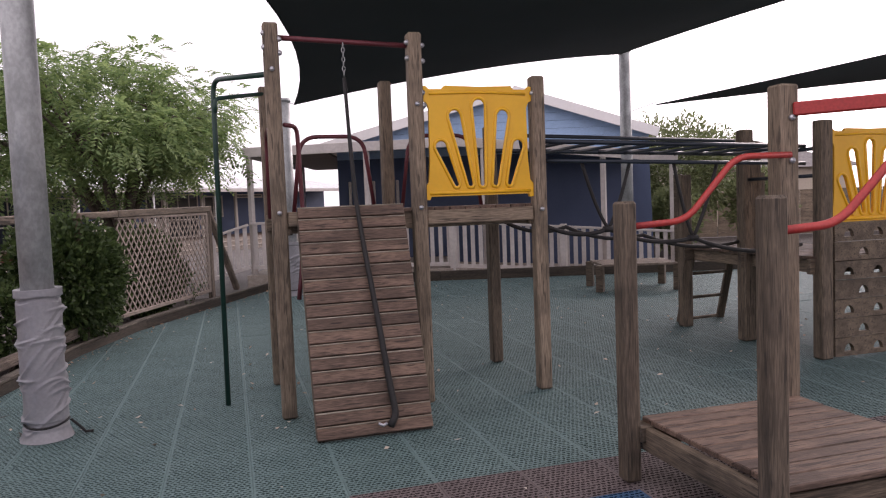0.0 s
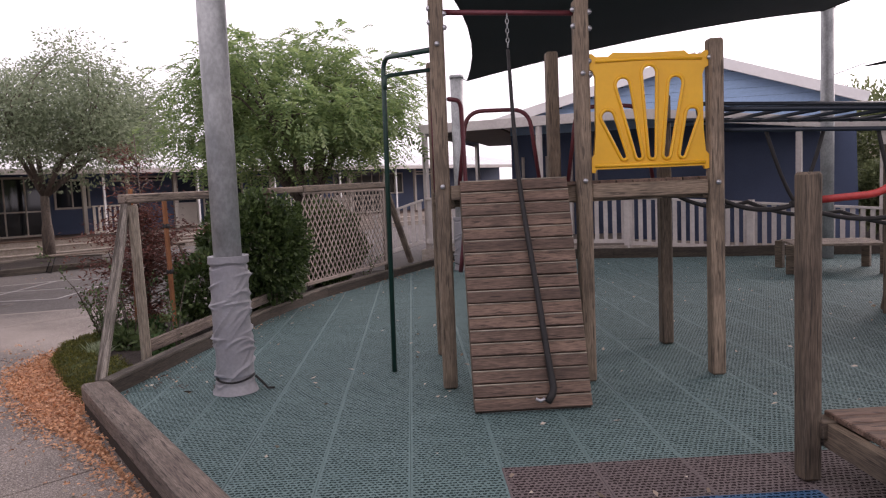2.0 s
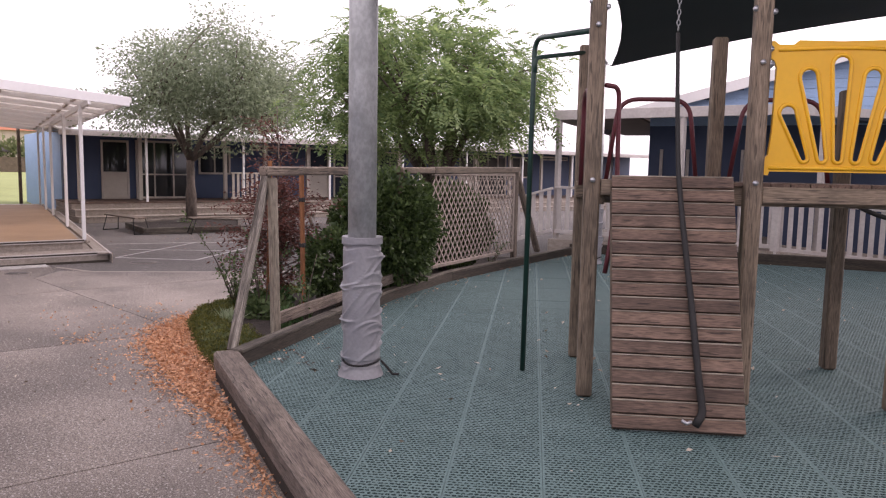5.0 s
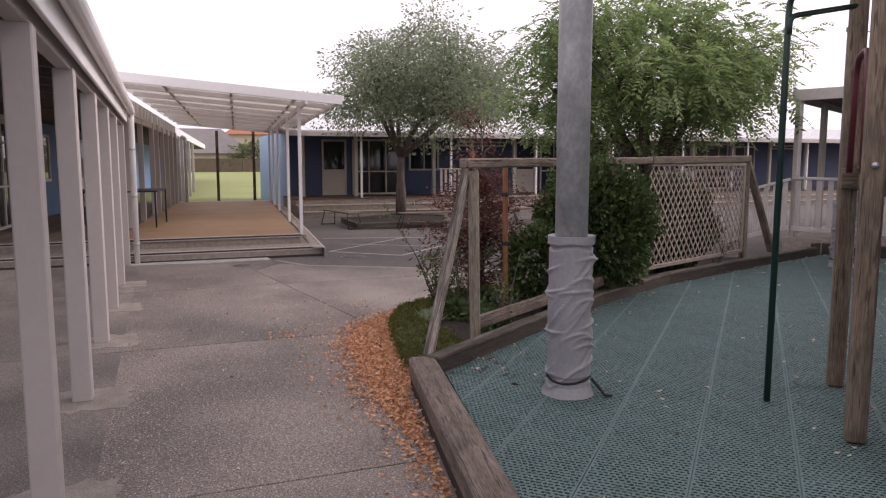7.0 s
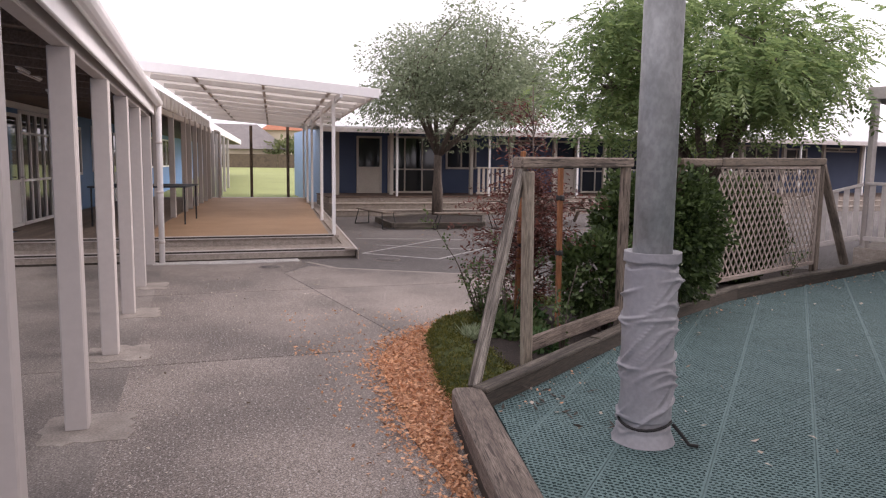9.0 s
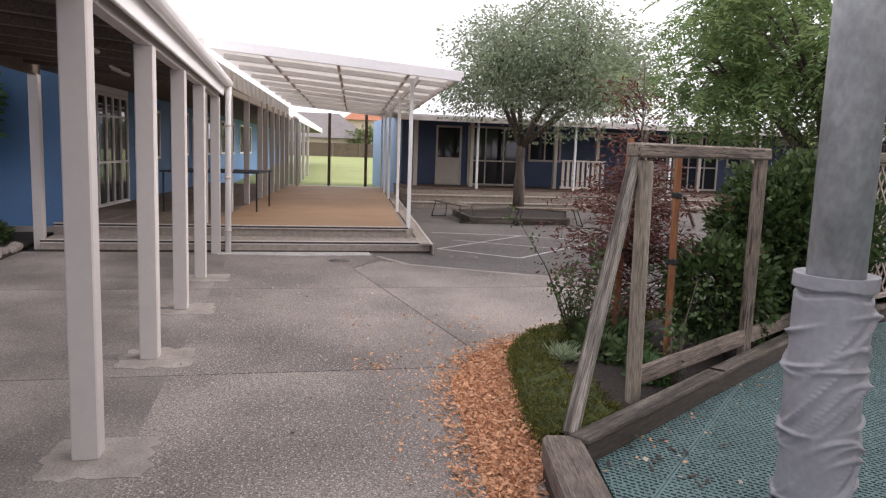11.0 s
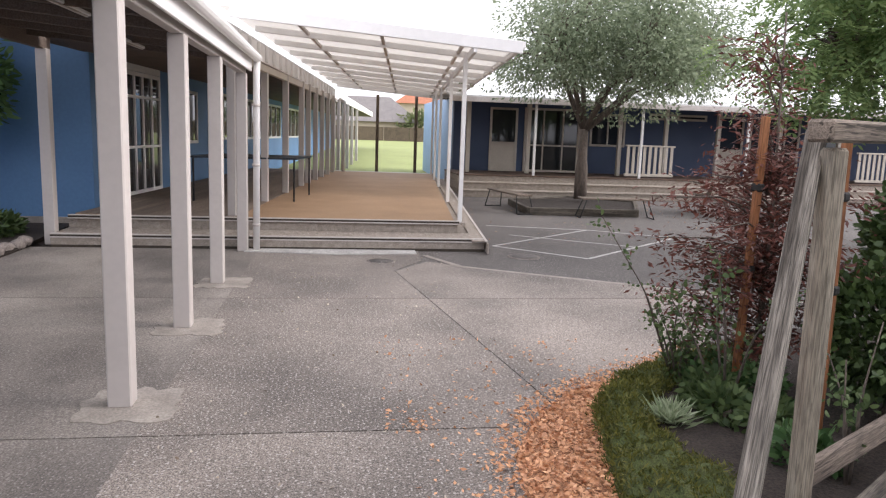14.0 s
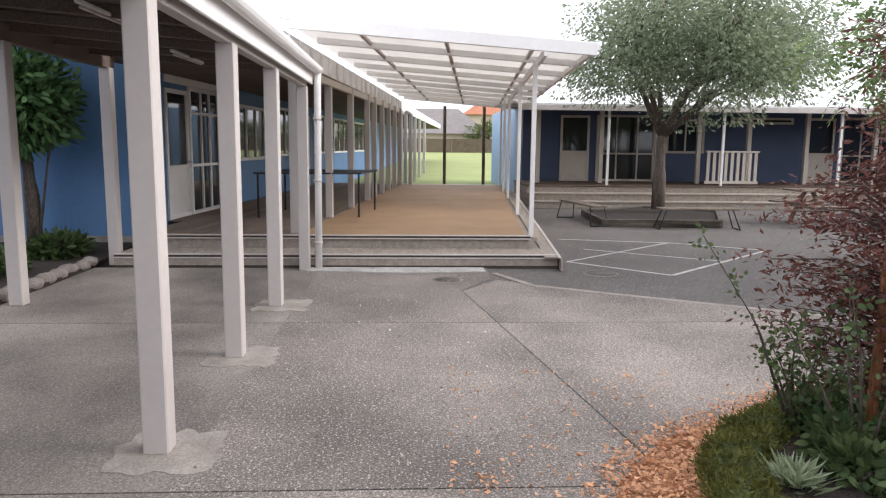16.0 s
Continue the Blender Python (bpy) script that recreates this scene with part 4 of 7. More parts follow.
# ---- far classroom block ----
FX = -26.2
far_wall = tagged(box("wall_far_block", FX - 0.3, FX, 4.84, 34, GROUND, 2.75, M["navy"]), "navy painted wall of the far classroom block", "wall", kind="structure")
tagged(box("wall_far_block_end", FX - 8, FX - 0.3, 4.84, 5.1, GROUND, 2.75, M["pale_blue"]), "light blue end wall of the far classroom block", "wall", kind="structure")
fdeck = thing("deck_far_block", -24, 18, GROUND, "grey timber steps and deck along the far classrooms", "deck")
for k, x in enumerate((-22.65, -23.15, -23.65)):
    z = GROUND + 0.185 * (k + 1)
    box("riser_board", FX, x - 0.02, 4.6, 34, z - 0.185 if k == 0 else z - 0.2, z - 0.028, M["deck_board"], fdeck, "", 0.004)
    box("tread_board", x - 0.52 if k < 2 else FX + 0.0, x + 0.015, 4.58, 34, z - 0.028, z, M["deck_board"] if k < 2 else M["plank"], fdeck, "", 0.006)
FZ = GROUND + 0.555
for y in (6.83, 10.05, 13.4, 16.7, 20.0, 23.3, 26.6):
    p = thing("slim_post", -23.8, y, FZ, "slim white steel post at the edge of the far deck", "post", "far deck slim posts")
    box("post_shaft", -23.83, -23.77, y - 0.035, y + 0.035, FZ, 2.48, M["white"], p, "", 0.004)
for y in (5.1, 6.95, 8.6, 9.85, 11.35, 13.1, 15.2, 17.3, 19.4, 21.5, 23.6, 25.7, 27.8):
    p = thing("verandah_post", -25.0, y, FZ, "cream painted timber post on the far deck", "post", "far deck timber posts")
    box("post_shaft", -25.06, -24.94, y - 0.06, y + 0.06, FZ, 2.55, M["cream"], p, "", 0.006)
froof = thing("roof_far_block", -27, 18, 2.6, "long white metal roof of the far classroom block", "roof", kind="structure")
prism("roof_sheet", [(-23.5, 4.3), (-23.5, 34.5), (-28.2, 34.5), (-28.2, 4.3)], [2.56, 2.56, 3.25, 3.25], [2.62, 2.62, 3.31, 3.31], M["roof"], froof)
for k in range(48):
    y = 4.5 + k * 0.63
    beam("roof_rib", (-23.52, y, 2.625), (-28.2, y, 3.315), 0.05, 0.03, M["roof"], froof)
box("fascia", -23.56, -23.49, 4.3, 34.5, 2.44, 2.585, M["offwhite"], froof)
prism("underside", [(-23.6, 4.4), (-23.6, 34.4), (-26.1, 34.4), (-26.1, 4.4)], [2.5, 2.5, 2.6, 2.6], [2.53, 2.53, 2.63, 2.63], M["soffit"], froof)
far_place = lambda s, out, z: Vector((FX + out, s, z))
wn_i = 5
for base in (6.0, 13.75, 21.5):
    d = framed_opening("door_%d" % (wn_i - 2), base, base + 0.9, FZ, 2.42, far_place, 90, (), (FZ + 0.9,), 0.05, "white half-glazed door of the far classrooms", category="door", solid_below=FZ + 0.95, frame_mat="cream")
    knob(d, Vector((FX + 0.04, base + 0.8, FZ + 0.95)))
    framed_opening("window_%d" % wn_i, base + 1.12, base + 2.95, FZ, 2.45, far_place, 90, (base + 1.75, base + 2.4), (FZ + 0.85,), 0.05, "cream framed sliding doors of the far classrooms", frame_mat="cream")
    framed_opening("window_%d" % (wn_i + 1), base + 3.3, base + 4.5, 1.3, 2.35, far_place, 90, (base + 3.9,), (), 0.05, "cream framed window of the far classrooms", frame_mat="cream")
    framed_opening("window_%d" % (wn_i + 2), base + 5.3, base + 7.3, 2.22, 2.42, far_place, 90, (base + 6.3,), (), 0.04, "narrow high window of the far classrooms", frame_mat="cream")
    wn_i += 3


def balustrade(pts, label, group, gap=0.14, w=0.075, mat="white", thick=0.03):
    """Boards between a top and a bottom rail. pts: (place at the foot, height of the bottom rail, height of the top rail)."""
    (a, a0, a1), (b, b0, b1) = pts
    top = thing("balustrade", *a, label, "balustrade", group)
    A, B = Vector(a), Vector(b)
    beam("top_rail", A + Vector((0, 0, a1)), B + Vector((0, 0, b1)), 0.1, 0.05, M[mat], top)
    beam("bottom_rail", A + Vector((0, 0, a0)), B + Vector((0, 0, b0)), 0.05, 0.08, M[mat], top)
    count = max(2, round((B - A).length / gap))
    for i in range(count):
        t = (i + 0.5) / count
        p = A.lerp(B, t)
        z0, z1 = a0 + (b0 - a0) * t, a1 + (b1 - a1) * t
        m, _ = span(A, B)
        m = m.copy()
        m.translation = (p.x, p.y, p.z + (z0 + z1) / 2)
        boxed("baluster", m, w, thick, round(z1 - z0 - 0.02, 2), M[mat], top, "", 0.004)
    return top


balustrade((((-24.2, 9.75, FZ), 0.08, 0.95), ((-24.2, 11.3, FZ), 0.08, 0.95)), "cream slatted balustrade panel on the far deck", "far deck balustrades", 0.17, 0.09, "cream")
balustrade((((-24.2, 17.4, FZ), 0.08, 0.95), ((-24.2, 19.3, FZ), 0.08, 0.95)), "cream slatted balustrade panel on the far deck", "far deck balustrades", 0.17, 0.09, "cream")

# ---- gabled building with ramp ----
gable = thing("gabled_building", *bb(1.6, 18.5), "pale blue weatherboard hall with low white gable roof", "building")
gp = lambda u, z, w=18.5: bb(u, w, z)
prof = [(-2.5, GROUND), (5.5, GROUND), (5.4, 3.17), (1.95, 4.25), (-2.5, 3.12)]
front = [gp(u, z) for u, z in prof]
rear_p = [gp(u, z, 30) for u, z in prof]
mesh_object("wall", front + rear_p, [(0, 1, 2, 3, 4), (9, 8, 7, 6, 5)] + [(i, i + 5, (i + 1) % 5 + 5, (i + 1) % 5) for i in range(5)], M["navy"], gable, "navy painted lower walls")
for k in range(8):
    z = 2.75 + k * 0.2
    ul, ur = max(-2.5, 1.95 - (4.23 - z - 0.03) / 0.27), min(5.4, 1.95 + (4.23 - z - 0.03) / 0.31)
    if ur - ul > 0.4:
        beam("weatherboard", gp(ul, z + 0.1, 18.47), gp(ur, z + 0.1, 18.45), 0.04, 0.195, M["pale_blue"], gable, "", 0.004)
for (u0, z0), (u1, z1) in (((-2.9, 3.03), (1.95, 4.3)), ((1.95, 4.3), (5.55, 3.13))):
    a, b, c, d = gp(u0, z0, 18.1), gp(u1, z1, 18.1), gp(u1, z1, 30.3), gp(u0, z0, 30.3)
    up = Vector((0, 0, 0.05))
    mesh_object("roof", [a, b, c, d, a + up, b + up, c + up, d + up], [(3, 2, 1, 0), (4, 5, 6, 7), (0, 1, 5, 4), (1, 2, 6, 5), (2, 3, 7, 6), (3, 0, 4, 7)], M["roof"], gable)
    beam("barge_board", a, b, 0.04, 0.24, M["white"], gable)
porch = thing("porch", *bb(0, 16), "white-edged porch roof on slim posts before the hall", "porch")
line = [(-4.0, 2.78), (0.5, 2.84), (5.05, 2.34)]
for (u0, z0), (u1, z1) in zip(line, line[1:]):
    beam("fascia", bb(u0, 15.2, z0), bb(u1, 15.2, z1), 0.04, 0.2, M["offwhite"], porch)
    v = [bb(u0, 15.2, z0 + 0.1), bb(u1, 15.2, z1 + 0.1), bb(u1, 18.5, z1 + 0.25), bb(u0, 18.5, z0 + 0.25)]
    low = [p - Vector((0, 0, 0.06)) for p in v]
    mesh_object("roof_sheet", v + low, [(0, 1, 2, 3), (7, 6, 5, 4), (0, 4, 5, 1), (1, 5, 6, 2), (2, 6, 7, 3), (3, 7, 4, 0)], M["soffit"], porch)
beam("fascia", bb(-4.0, 15.2, 2.78), bb(-4.0, 22, 2.78), 0.04, 0.2, M["offwhite"], porch)
v = [bb(-4, 15.2, 2.86), bb(-2.5, 15.2, 2.86), bb(-2.5, 24, 2.86), bb(-4, 24, 2.86)]
mesh_object("roof_sheet", v + [p - Vector((0, 0, 0.05)) for p in v], [(0, 1, 2, 3), (7, 6, 5, 4), (0, 4, 5, 1), (1, 5, 6, 2), (2, 6, 7, 3), (3, 7, 4, 0)], M["soffit"], porch)
for u, zt in ((-3.9, 2.72), (-1.45, 2.75), (1.0, 2.75), (3.5, 2.45), (4.95, 2.3)):
    beam("porch_post", bb(u, 15.25, 0.0), bb(u, 15.25, zt), 0.1, 0.1, M["offwhite"], porch)
for w in (17.2, 19.2, 21.2):
    beam("porch_post", bb(-3.9, w, 0.0), bb(-3.9, w, 2.72), 0.1, 0.1, M["offwhite"], porch)
for u in (-2.2, -1.6, -1.0, -0.4):
    beam("door_frame", bb(u, 18.44, 0.2), bb(u, 18.44, 2.2), 0.06, 0.06, M["offwhite"], porch)
tagged(prism("floor_porch", [bb(-4.0, 15.0).xy, bb(0.4, 15.0).xy, bb(0.4, 18.5).xy, bb(-4.0, 18.5).xy], GROUND, 0.22, M["deck_board"]), "grey timber porch floor", "floor", kind="structure")
tagged(prism("floor_ramp", [bb(0.4, 15.0).xy, bb(5.2, 15.0).xy, bb(5.2, 16.6).xy, bb(0.4, 16.6).xy], GROUND, [0.22, -0.05, -0.05, 0.22], M["deck_board"]), "grey timber access ramp beside the hall", "ramp", kind="structure")
segs = [(-3.9, -1.45, 1.3, 1.25), (-1.45, 0.3, 1.25, 1.18), (0.3, 2.6, 1.18, 0.99), (2.6, 5.0, 0.99, 0.8)]
for u0, u1, z0, z1 in segs:
    balustrade(((bb(u0, 15.12), max(0.02, z0 - 0.92), z0), (bb(u1, 15.12), max(-0.02, z1 - 0.88), z1)), "aged off-white slatted ramp balustrade", "hall balustrades", 0.17, 0.085, "offwhite")
    newel = thing("newel_post", *bb(u1, 15.08), "off-white square newel post of the ramp balustrade", "post", "hall newel posts")
    beam("post_shaft", bb(u1, 15.06, -0.1), bb(u1, 15.06, z1 + 0.06), 0.12, 0.12, M["offwhite"], newel)
balustrade(((bb(-5.0, 14.75), 0.1, 0.95), (bb(-3.95, 15.1), 0.4, 1.28)), "aged off-white slatted stair balustrade", "hall balustrades", 0.17, 0.085, "offwhite")


# ---- play tower ----
def bolt_head(p, d, parent, r=0.018):
    p, d = Vector(p), Vector(d).normalized()
    tube("bolt", [p, p + d * 0.018], r, M["bolt"], parent, "zinc bolt head", 8)


def play_post(parent, u, n, top, w=0.11, mat="post", bolts=()):
    m = Matrix.Translation(pg(u, n, top / 2)) @ Matrix.Rotation(TURN_MAT, 4, "Z") @ Matrix.Rotation(radians(-90), 4, "Y")
    boxed("post", m, top, w, w, M[mat], parent, "", 0.014)
    for z in bolts:
        bolt_head(pg(u + 0.0, n - w / 2, z), -N.to_3d(), parent)


def plate(name, outline, holes, thick, place, mat, parent, label="", rim=0.0):
    """A board with openings cut through it. place(x, out, z) puts its plane into the world."""
    bm = bmesh.new()
    edges = []
    for loop in [outline] + holes:
        vs = [bm.verts.new((x, z, 0)) for x, z in loop]
        edges += [bm.edges.new((a, b)) for a, b in zip(vs, vs[1:] + vs[:1])]
    bmesh.ops.triangle_fill(bm, use_beauty=True, use_dissolve=False, edges=edges)
    ext = bmesh.ops.extrude_face_region(bm, geom=bm.faces[:])
    for v in ext["geom"]:
        if isinstance(v, bmesh.types.BMVert):
            v.co.z += thick
    bmesh.ops.recalc_face_normals(bm, faces=bm.faces[:])
    for v in bm.verts:
        x, z, o = v.co
        v.co = place(x, o, z)
    ob = part(name, bm, mat, parent, label)
    if rim:
        for loop in holes:
            pts = [place(x, 0.0, z) for x, z in loop]
            v, f = tube_data(pts + pts[:2], rim, 6, closed_ends=False)
            mesh_object("rim", v, f, mat, ob, "", smooth=True)
    return ob


def slot(x0, z0, w0, x1, z1, w1, steps=7):
    """A round-ended slot that narrows from (x0, z0) at the top to (x1, z1)."""
    d = Vector((x0 - x1, z0 - z1)).normalized()
    s = Vector((d.y, -d.x))
    pts = []
    for k in range(steps + 1):
        a = math.pi * k / steps
        pts.append(Vector((x0, z0)) + s * (math.cos(a) * w0 / 2) + d * (math.sin(a) * w0 / 2))
    for k in range(steps + 1):
        a = math.pi + math.pi * k / steps
        pts.append(Vector((x1, z1)) + s * (math.cos(a) * w1 / 2) + d * (math.sin(a) * w1 / 2))
    return [tuple(p) for p in pts]


def yellow_panel(parent, u0, u1, n, z0):
    cu, k = (u0 + u1) / 2, (u1 - u0) / 0.92
    place = lambda x, o, z: pg(cu + x * k, n + o, z0 + z * 1.03)
    half = [(0.0, 0.855), (0.27, 0.862), (0.30, 0.835), (0.40, 0.835), (0.43, 0.86), (0.465, 0.85), (0.468, 0.755), (0.425, 0.735), (0.405, 0.69), (0.41, 0.28), (0.425, 0.13), (0.465, 0.085), (0.47, 0.0), (0.42, -0.005), (0.41, 0.02)]
    outline = half + [(-x, z) for x, z in half[::-1] if x > 0.001]
    holes = [slot(0.0, 0.71, 0.118, 0.015, 0.11, 0.06), slot(-0.2, 0.63, 0.115, -0.085, 0.11, 0.06), slot(0.2, 0.63, 0.115, 0.125, 0.11, 0.06), slot(-0.318, 0.4, 0.108, -0.2, 0.11, 0.055), slot(0.325, 0.4, 0.108, 0.245, 0.11, 0.055)]
    p = plate("panel", outline, holes, 0.035, place, M["yellow"], parent, "yellow moulded plastic panel with five slots", 0.014)
    v, f = tube_data([place(x, 0.0, z) for x, z in ((-0.4, 0.8), (-0.1, 0.81), (0.1, 0.81), (0.4, 0.8))], 0.012, 6)
    mesh_object("rim", v, f, M["yellow"], p, "", smooth=True)
    v, f = tube_data([place(x, 0.0, z) for x, z in ((-0.42, 0.045), (0.42, 0.045))], 0.014, 6)
    mesh_object("rim", v, f, M["yellow"], p, "", smooth=True)
    return p


tower = thing("play_tower", *pg(1.9, 5.6), "weathered timber play tower with ramp, rope and yellow panel", "play tower")
F, B = 5.05, 6.18
play_post(tower, 0.85, F, 2.94, bolts=(2.6, 1.55))
play_post(tower, 1.93, F, 2.90, bolts=(1.55, 2.35))
play_post(tower, 2.95, F, 2.58, bolts=(1.5,))
play_post(tower, 0.85, B, 2.66)
play_post(tower, 1.93, B, 2.72)
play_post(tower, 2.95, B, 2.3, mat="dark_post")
for n in (F + 0.075, B - 0.075):
    beam("bearer", pg(0.8, n, 1.46), pg(3.0, n, 1.46), 0.045, 0.14, M["post"], tower)
for u in (0.92, 1.93, 2.88):
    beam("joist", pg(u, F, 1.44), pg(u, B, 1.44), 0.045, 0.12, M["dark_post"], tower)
beam("bearer", pg(1.99, F - 0.0, 1.47), pg(2.89, F - 0.0, 1.47), 0.05, 0.11, M["post"], tower)
beam("bearer", pg(0.91, F - 0.02, 1.5), pg(1.02, F - 0.02, 1.5), 0.07, 0.11, M["post"], tower)
for k in range(16):
    u = 0.95 + k * 0.13
    beam("platform_board", pg(u, F + 0.02, 1.535), pg(u, B - 0.02, 1.535), 0.124, 0.03, M["plank"], tower)
# ramp of grooved planks
ramp_lo, ramp_hi = Vector((4.34, 0.015)), Vector((4.99, 1.585))
rd = (ramp_hi - ramp_lo).normalized()
count = 18
for side in (1.0, 1.76):
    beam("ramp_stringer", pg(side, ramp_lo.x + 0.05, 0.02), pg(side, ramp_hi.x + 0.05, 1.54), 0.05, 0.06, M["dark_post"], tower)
# dark sheet added behind the planks so their grooves read as shaded
prism("ramp_backing", [pg(0.98, ramp_lo.x + 0.03).xy, pg(1.78, ramp_lo.x + 0.03).xy, pg(1.78, ramp_hi.x + 0.03).xy, pg(0.98, ramp_hi.x + 0.03).xy], [0.0, 0.0, 1.55, 1.55], [0.02, 0.02, 1.57, 1.57], M["kerb_dark"], tower, "dark sheet added behind the planks to shade their grooves")
ramp_up = pg(0, -rd.y) + Vector((0, 0, rd.x))
for k in range(count):
    a = ramp_lo + (ramp_hi - ramp_lo) * ((k + 0.5) / count)
    tilt = random.uniform(-0.004, 0.004)
    m, length = span(pg(0.978, a.x, a.y), pg(1.782, a.x + tilt, a.y + tilt), ramp_up)
    boxed("ramp_plank", m, 0.804, (ramp_hi - ramp_lo).length / count - 0.009, 0.03, M["plank"], tower, "red-brown grooved ramp plank", 0.003)
    # pale strip near each plank's upper edge stands for its edge highlight
    off = rd * (0.4 * (ramp_hi - ramp_lo).length / count)
    m2 = m.copy()
    m2.translation = pg(1.38, a.x + off.x, a.y + off.y) + ramp_up * 0.0145
    boxed("ramp_cleat", m2, 0.804, 0.009, 0.009, M["pale_post"], tower, "", 0.003)
# top bar, chain and rope
tube("top_bar", [pg(0.85, F, 2.84), pg(1.93, F, 2.80)], 0.02, M["maroon"], tower, "maroon painted climbing bar")
for k in range(7):
    z = 2.79 - k * 0.035
    ring = [pg(1.38, F - 0.02, z) + Vector((0, 0, 0.02 * math.cos(a))) + (pg(1, 0) if k % 2 else pg(0, 1)) * (0.011 * math.sin(a)) for a in [2 * math.pi * i / 10 for i in range(12)]]
    v, f = tube_data(ring, 0.004, 5, closed_ends=False)
    mesh_object("chain_link", v, f, M["steel"], tower, "", smooth=True)
rope = [pg(1.38, F - 0.02, 2.55), pg(1.395, F - 0.04, 2.1), pg(1.41, 4.93, 1.62), pg(1.43, 4.81, 1.3), pg(1.47, 4.605, 0.8), pg(1.5, 4.41, 0.34), pg(1.52, 4.335, 0.14), pg(1.47, 4.3, 0.075)]
tube("climbing_rope", rope, [0.014, 0.026], M["black"], tower, "dark rubber-sleeved rope", 8, 0.1)
tube("rope_ring", [pg(1.45, 4.3, 0.1), pg(1.42, 4.3, 0.085), pg(1.39, 4.31, 0.1)], 0.011, M["bolt"], tower)
yellow_panel(tower, 1.975, 2.905, F - 0.025, 1.61)
for u, z in ((1.98, 2.44), (1.98, 2.33), (2.9, 2.44), (0.8, 2.86), (0.91, 2.82), (0.91, 2.72), (0.8, 2.76), (1.87, 2.82), (1.99, 2.8), (1.87, 2.7), (1.99, 2.68), (1.99, 2.34), (1.96, 1.5), (0.87, 1.55), (2.96, 1.5)):
    bolt_head(pg(u, F - 0.03, z), -N.to_3d(), tower, 0.02)
# side hoops
for u0, n0, u1, n1, side in ((1.05, B, 1.8, B, 0.0), (0.83, 5.3, 0.83, 5.95, 0.0)):
    tube("guard_hoop", [pg(u0, n0, 1.5), pg(u0 + (u1 - u0) * 0.12, n0 + (n1 - n0) * 0.12, 2.22), pg(u1 - (u1 - u0) * 0.12, n1 - (n1 - n0) * 0.12, 2.22), pg(u1, n1, 1.5)], 0.019, M["maroon"], tower, "faded maroon tube hoop", 10, 0.16)
tube("guard_hoop", [pg(2.05, B, 1.5), pg(2.15, B, 2.22), pg(2.75, B, 2.22), pg(2.85, B, 1.5)], 0.019, M["maroon"], tower, "", 10, 0.16)
tube("guard_hoop", [pg(0.92, F - 0.02, 2.2), pg(1.02, F + 0.1, 2.2), pg(1.04, F + 0.14, 1.5), pg(0.99, F - 0.04, 1.1), pg(0.96, F - 0.05, 0.9)], 0.017, M["maroon"], tower, "", 10, 0.14)
# slide pole
pole = thing("sliding_pole", -3.73, 4.23, 0, "dark green steel sliding pole with twin arms", "pole")
tube("pole", [(-3.73, 4.23, 0.0), (-3.95, 4.47, 2.68), pg(0.85, F - 0.03, 2.57)], 0.021, M["green"], pole, "", 12, 0.14)
tube("arm", [(-3.915, 4.445, 2.4), (-3.918, 4.45, 2.52), pg(0.85, B - 0.03, 2.6)], 0.018, M["green"], pole, "", 10, 0.08)

# ---- horizontal ladder and rope bridge between the towers ----
bars = thing("monkey_bars", *pg(4.3, 5.6), "dark painted overhead ladder between two timber towers", "monkey bars")
E1, E2 = 2.95, 5.68
for n, z0, z1 in ((F + 0.05, 2.06, 1.98), (B - 0.1, 2.06, 1.98)):
    tube("rail", [pg(E1, n, z0), pg(E2, n, z1)], 0.021, M["dark_blue"], bars)
for k in range(9):
    u = 3.2 + k * 0.29
    tube("rung", [pg(u, F + 0.05, 2.05 - 0.08 * (u - E1) / 2.7), pg(u, B - 0.1, 2.05 - 0.08 * (u - E1) / 2.7)], 0.015, M["dark_blue"], bars)
tube("rail", [pg(3.25, B - 0.1, 2.06), pg(3.22, B - 0.1, 2.2), pg(5.68, B - 0.1, 2.12)], 0.019, M["dark_blue"], bars, "", 10, 0.07)
tube("rail", [pg(E1, F + 0.05, 1.9), pg(E2, F + 0.05, 1.82)], 0.018, M["dark_blue"], bars)
net = thing("rope_bridge", *pg(4.3, 5.6), "sagging black rope bridge with hanging side ropes", "rope bridge")


def slack(a, b, drop, steps=8):
    """A rope from a to b that hangs by drop in its middle."""
    return [a.lerp(b, k / steps) - Vector((0, 0, 4 * drop * (k / steps) * (1 - k / steps))) for k in range(steps + 1)]


for n in (F + 0.1, B - 0.2):
    knots = [pg(3.0, n, 1.38), pg(3.64, n, 1.3), pg(4.49, n, 1.18), pg(E2, n, 1.06)]
    line_of_rope = [p for a, b, d in zip(knots, knots[1:], (0.07, 0.07, 0.09)) for p in slack(a, b, d)[:-1]] + knots[-1:]
    tube("foot_rope", line_of_rope, 0.019, M["black"], net, "", 8)
    if n < 5.5:
        for u, z, knot in ((3.4, 1.88, 1), (3.86, 1.87, 1), (4.3, 1.86, 2), (4.75, 1.84, 2)):
            tube("side_rope", slack(pg(u, n, z), knots[knot], 0.06), 0.016, M["black"], net, "", 8)
        for k in (1, 2):
            tube("rope_knot", [knots[k] - Vector((0.03, 0.03, 0)), knots[k] + Vector((0.03, 0.03, 0))], 0.03, M["black"], net, "", 8)

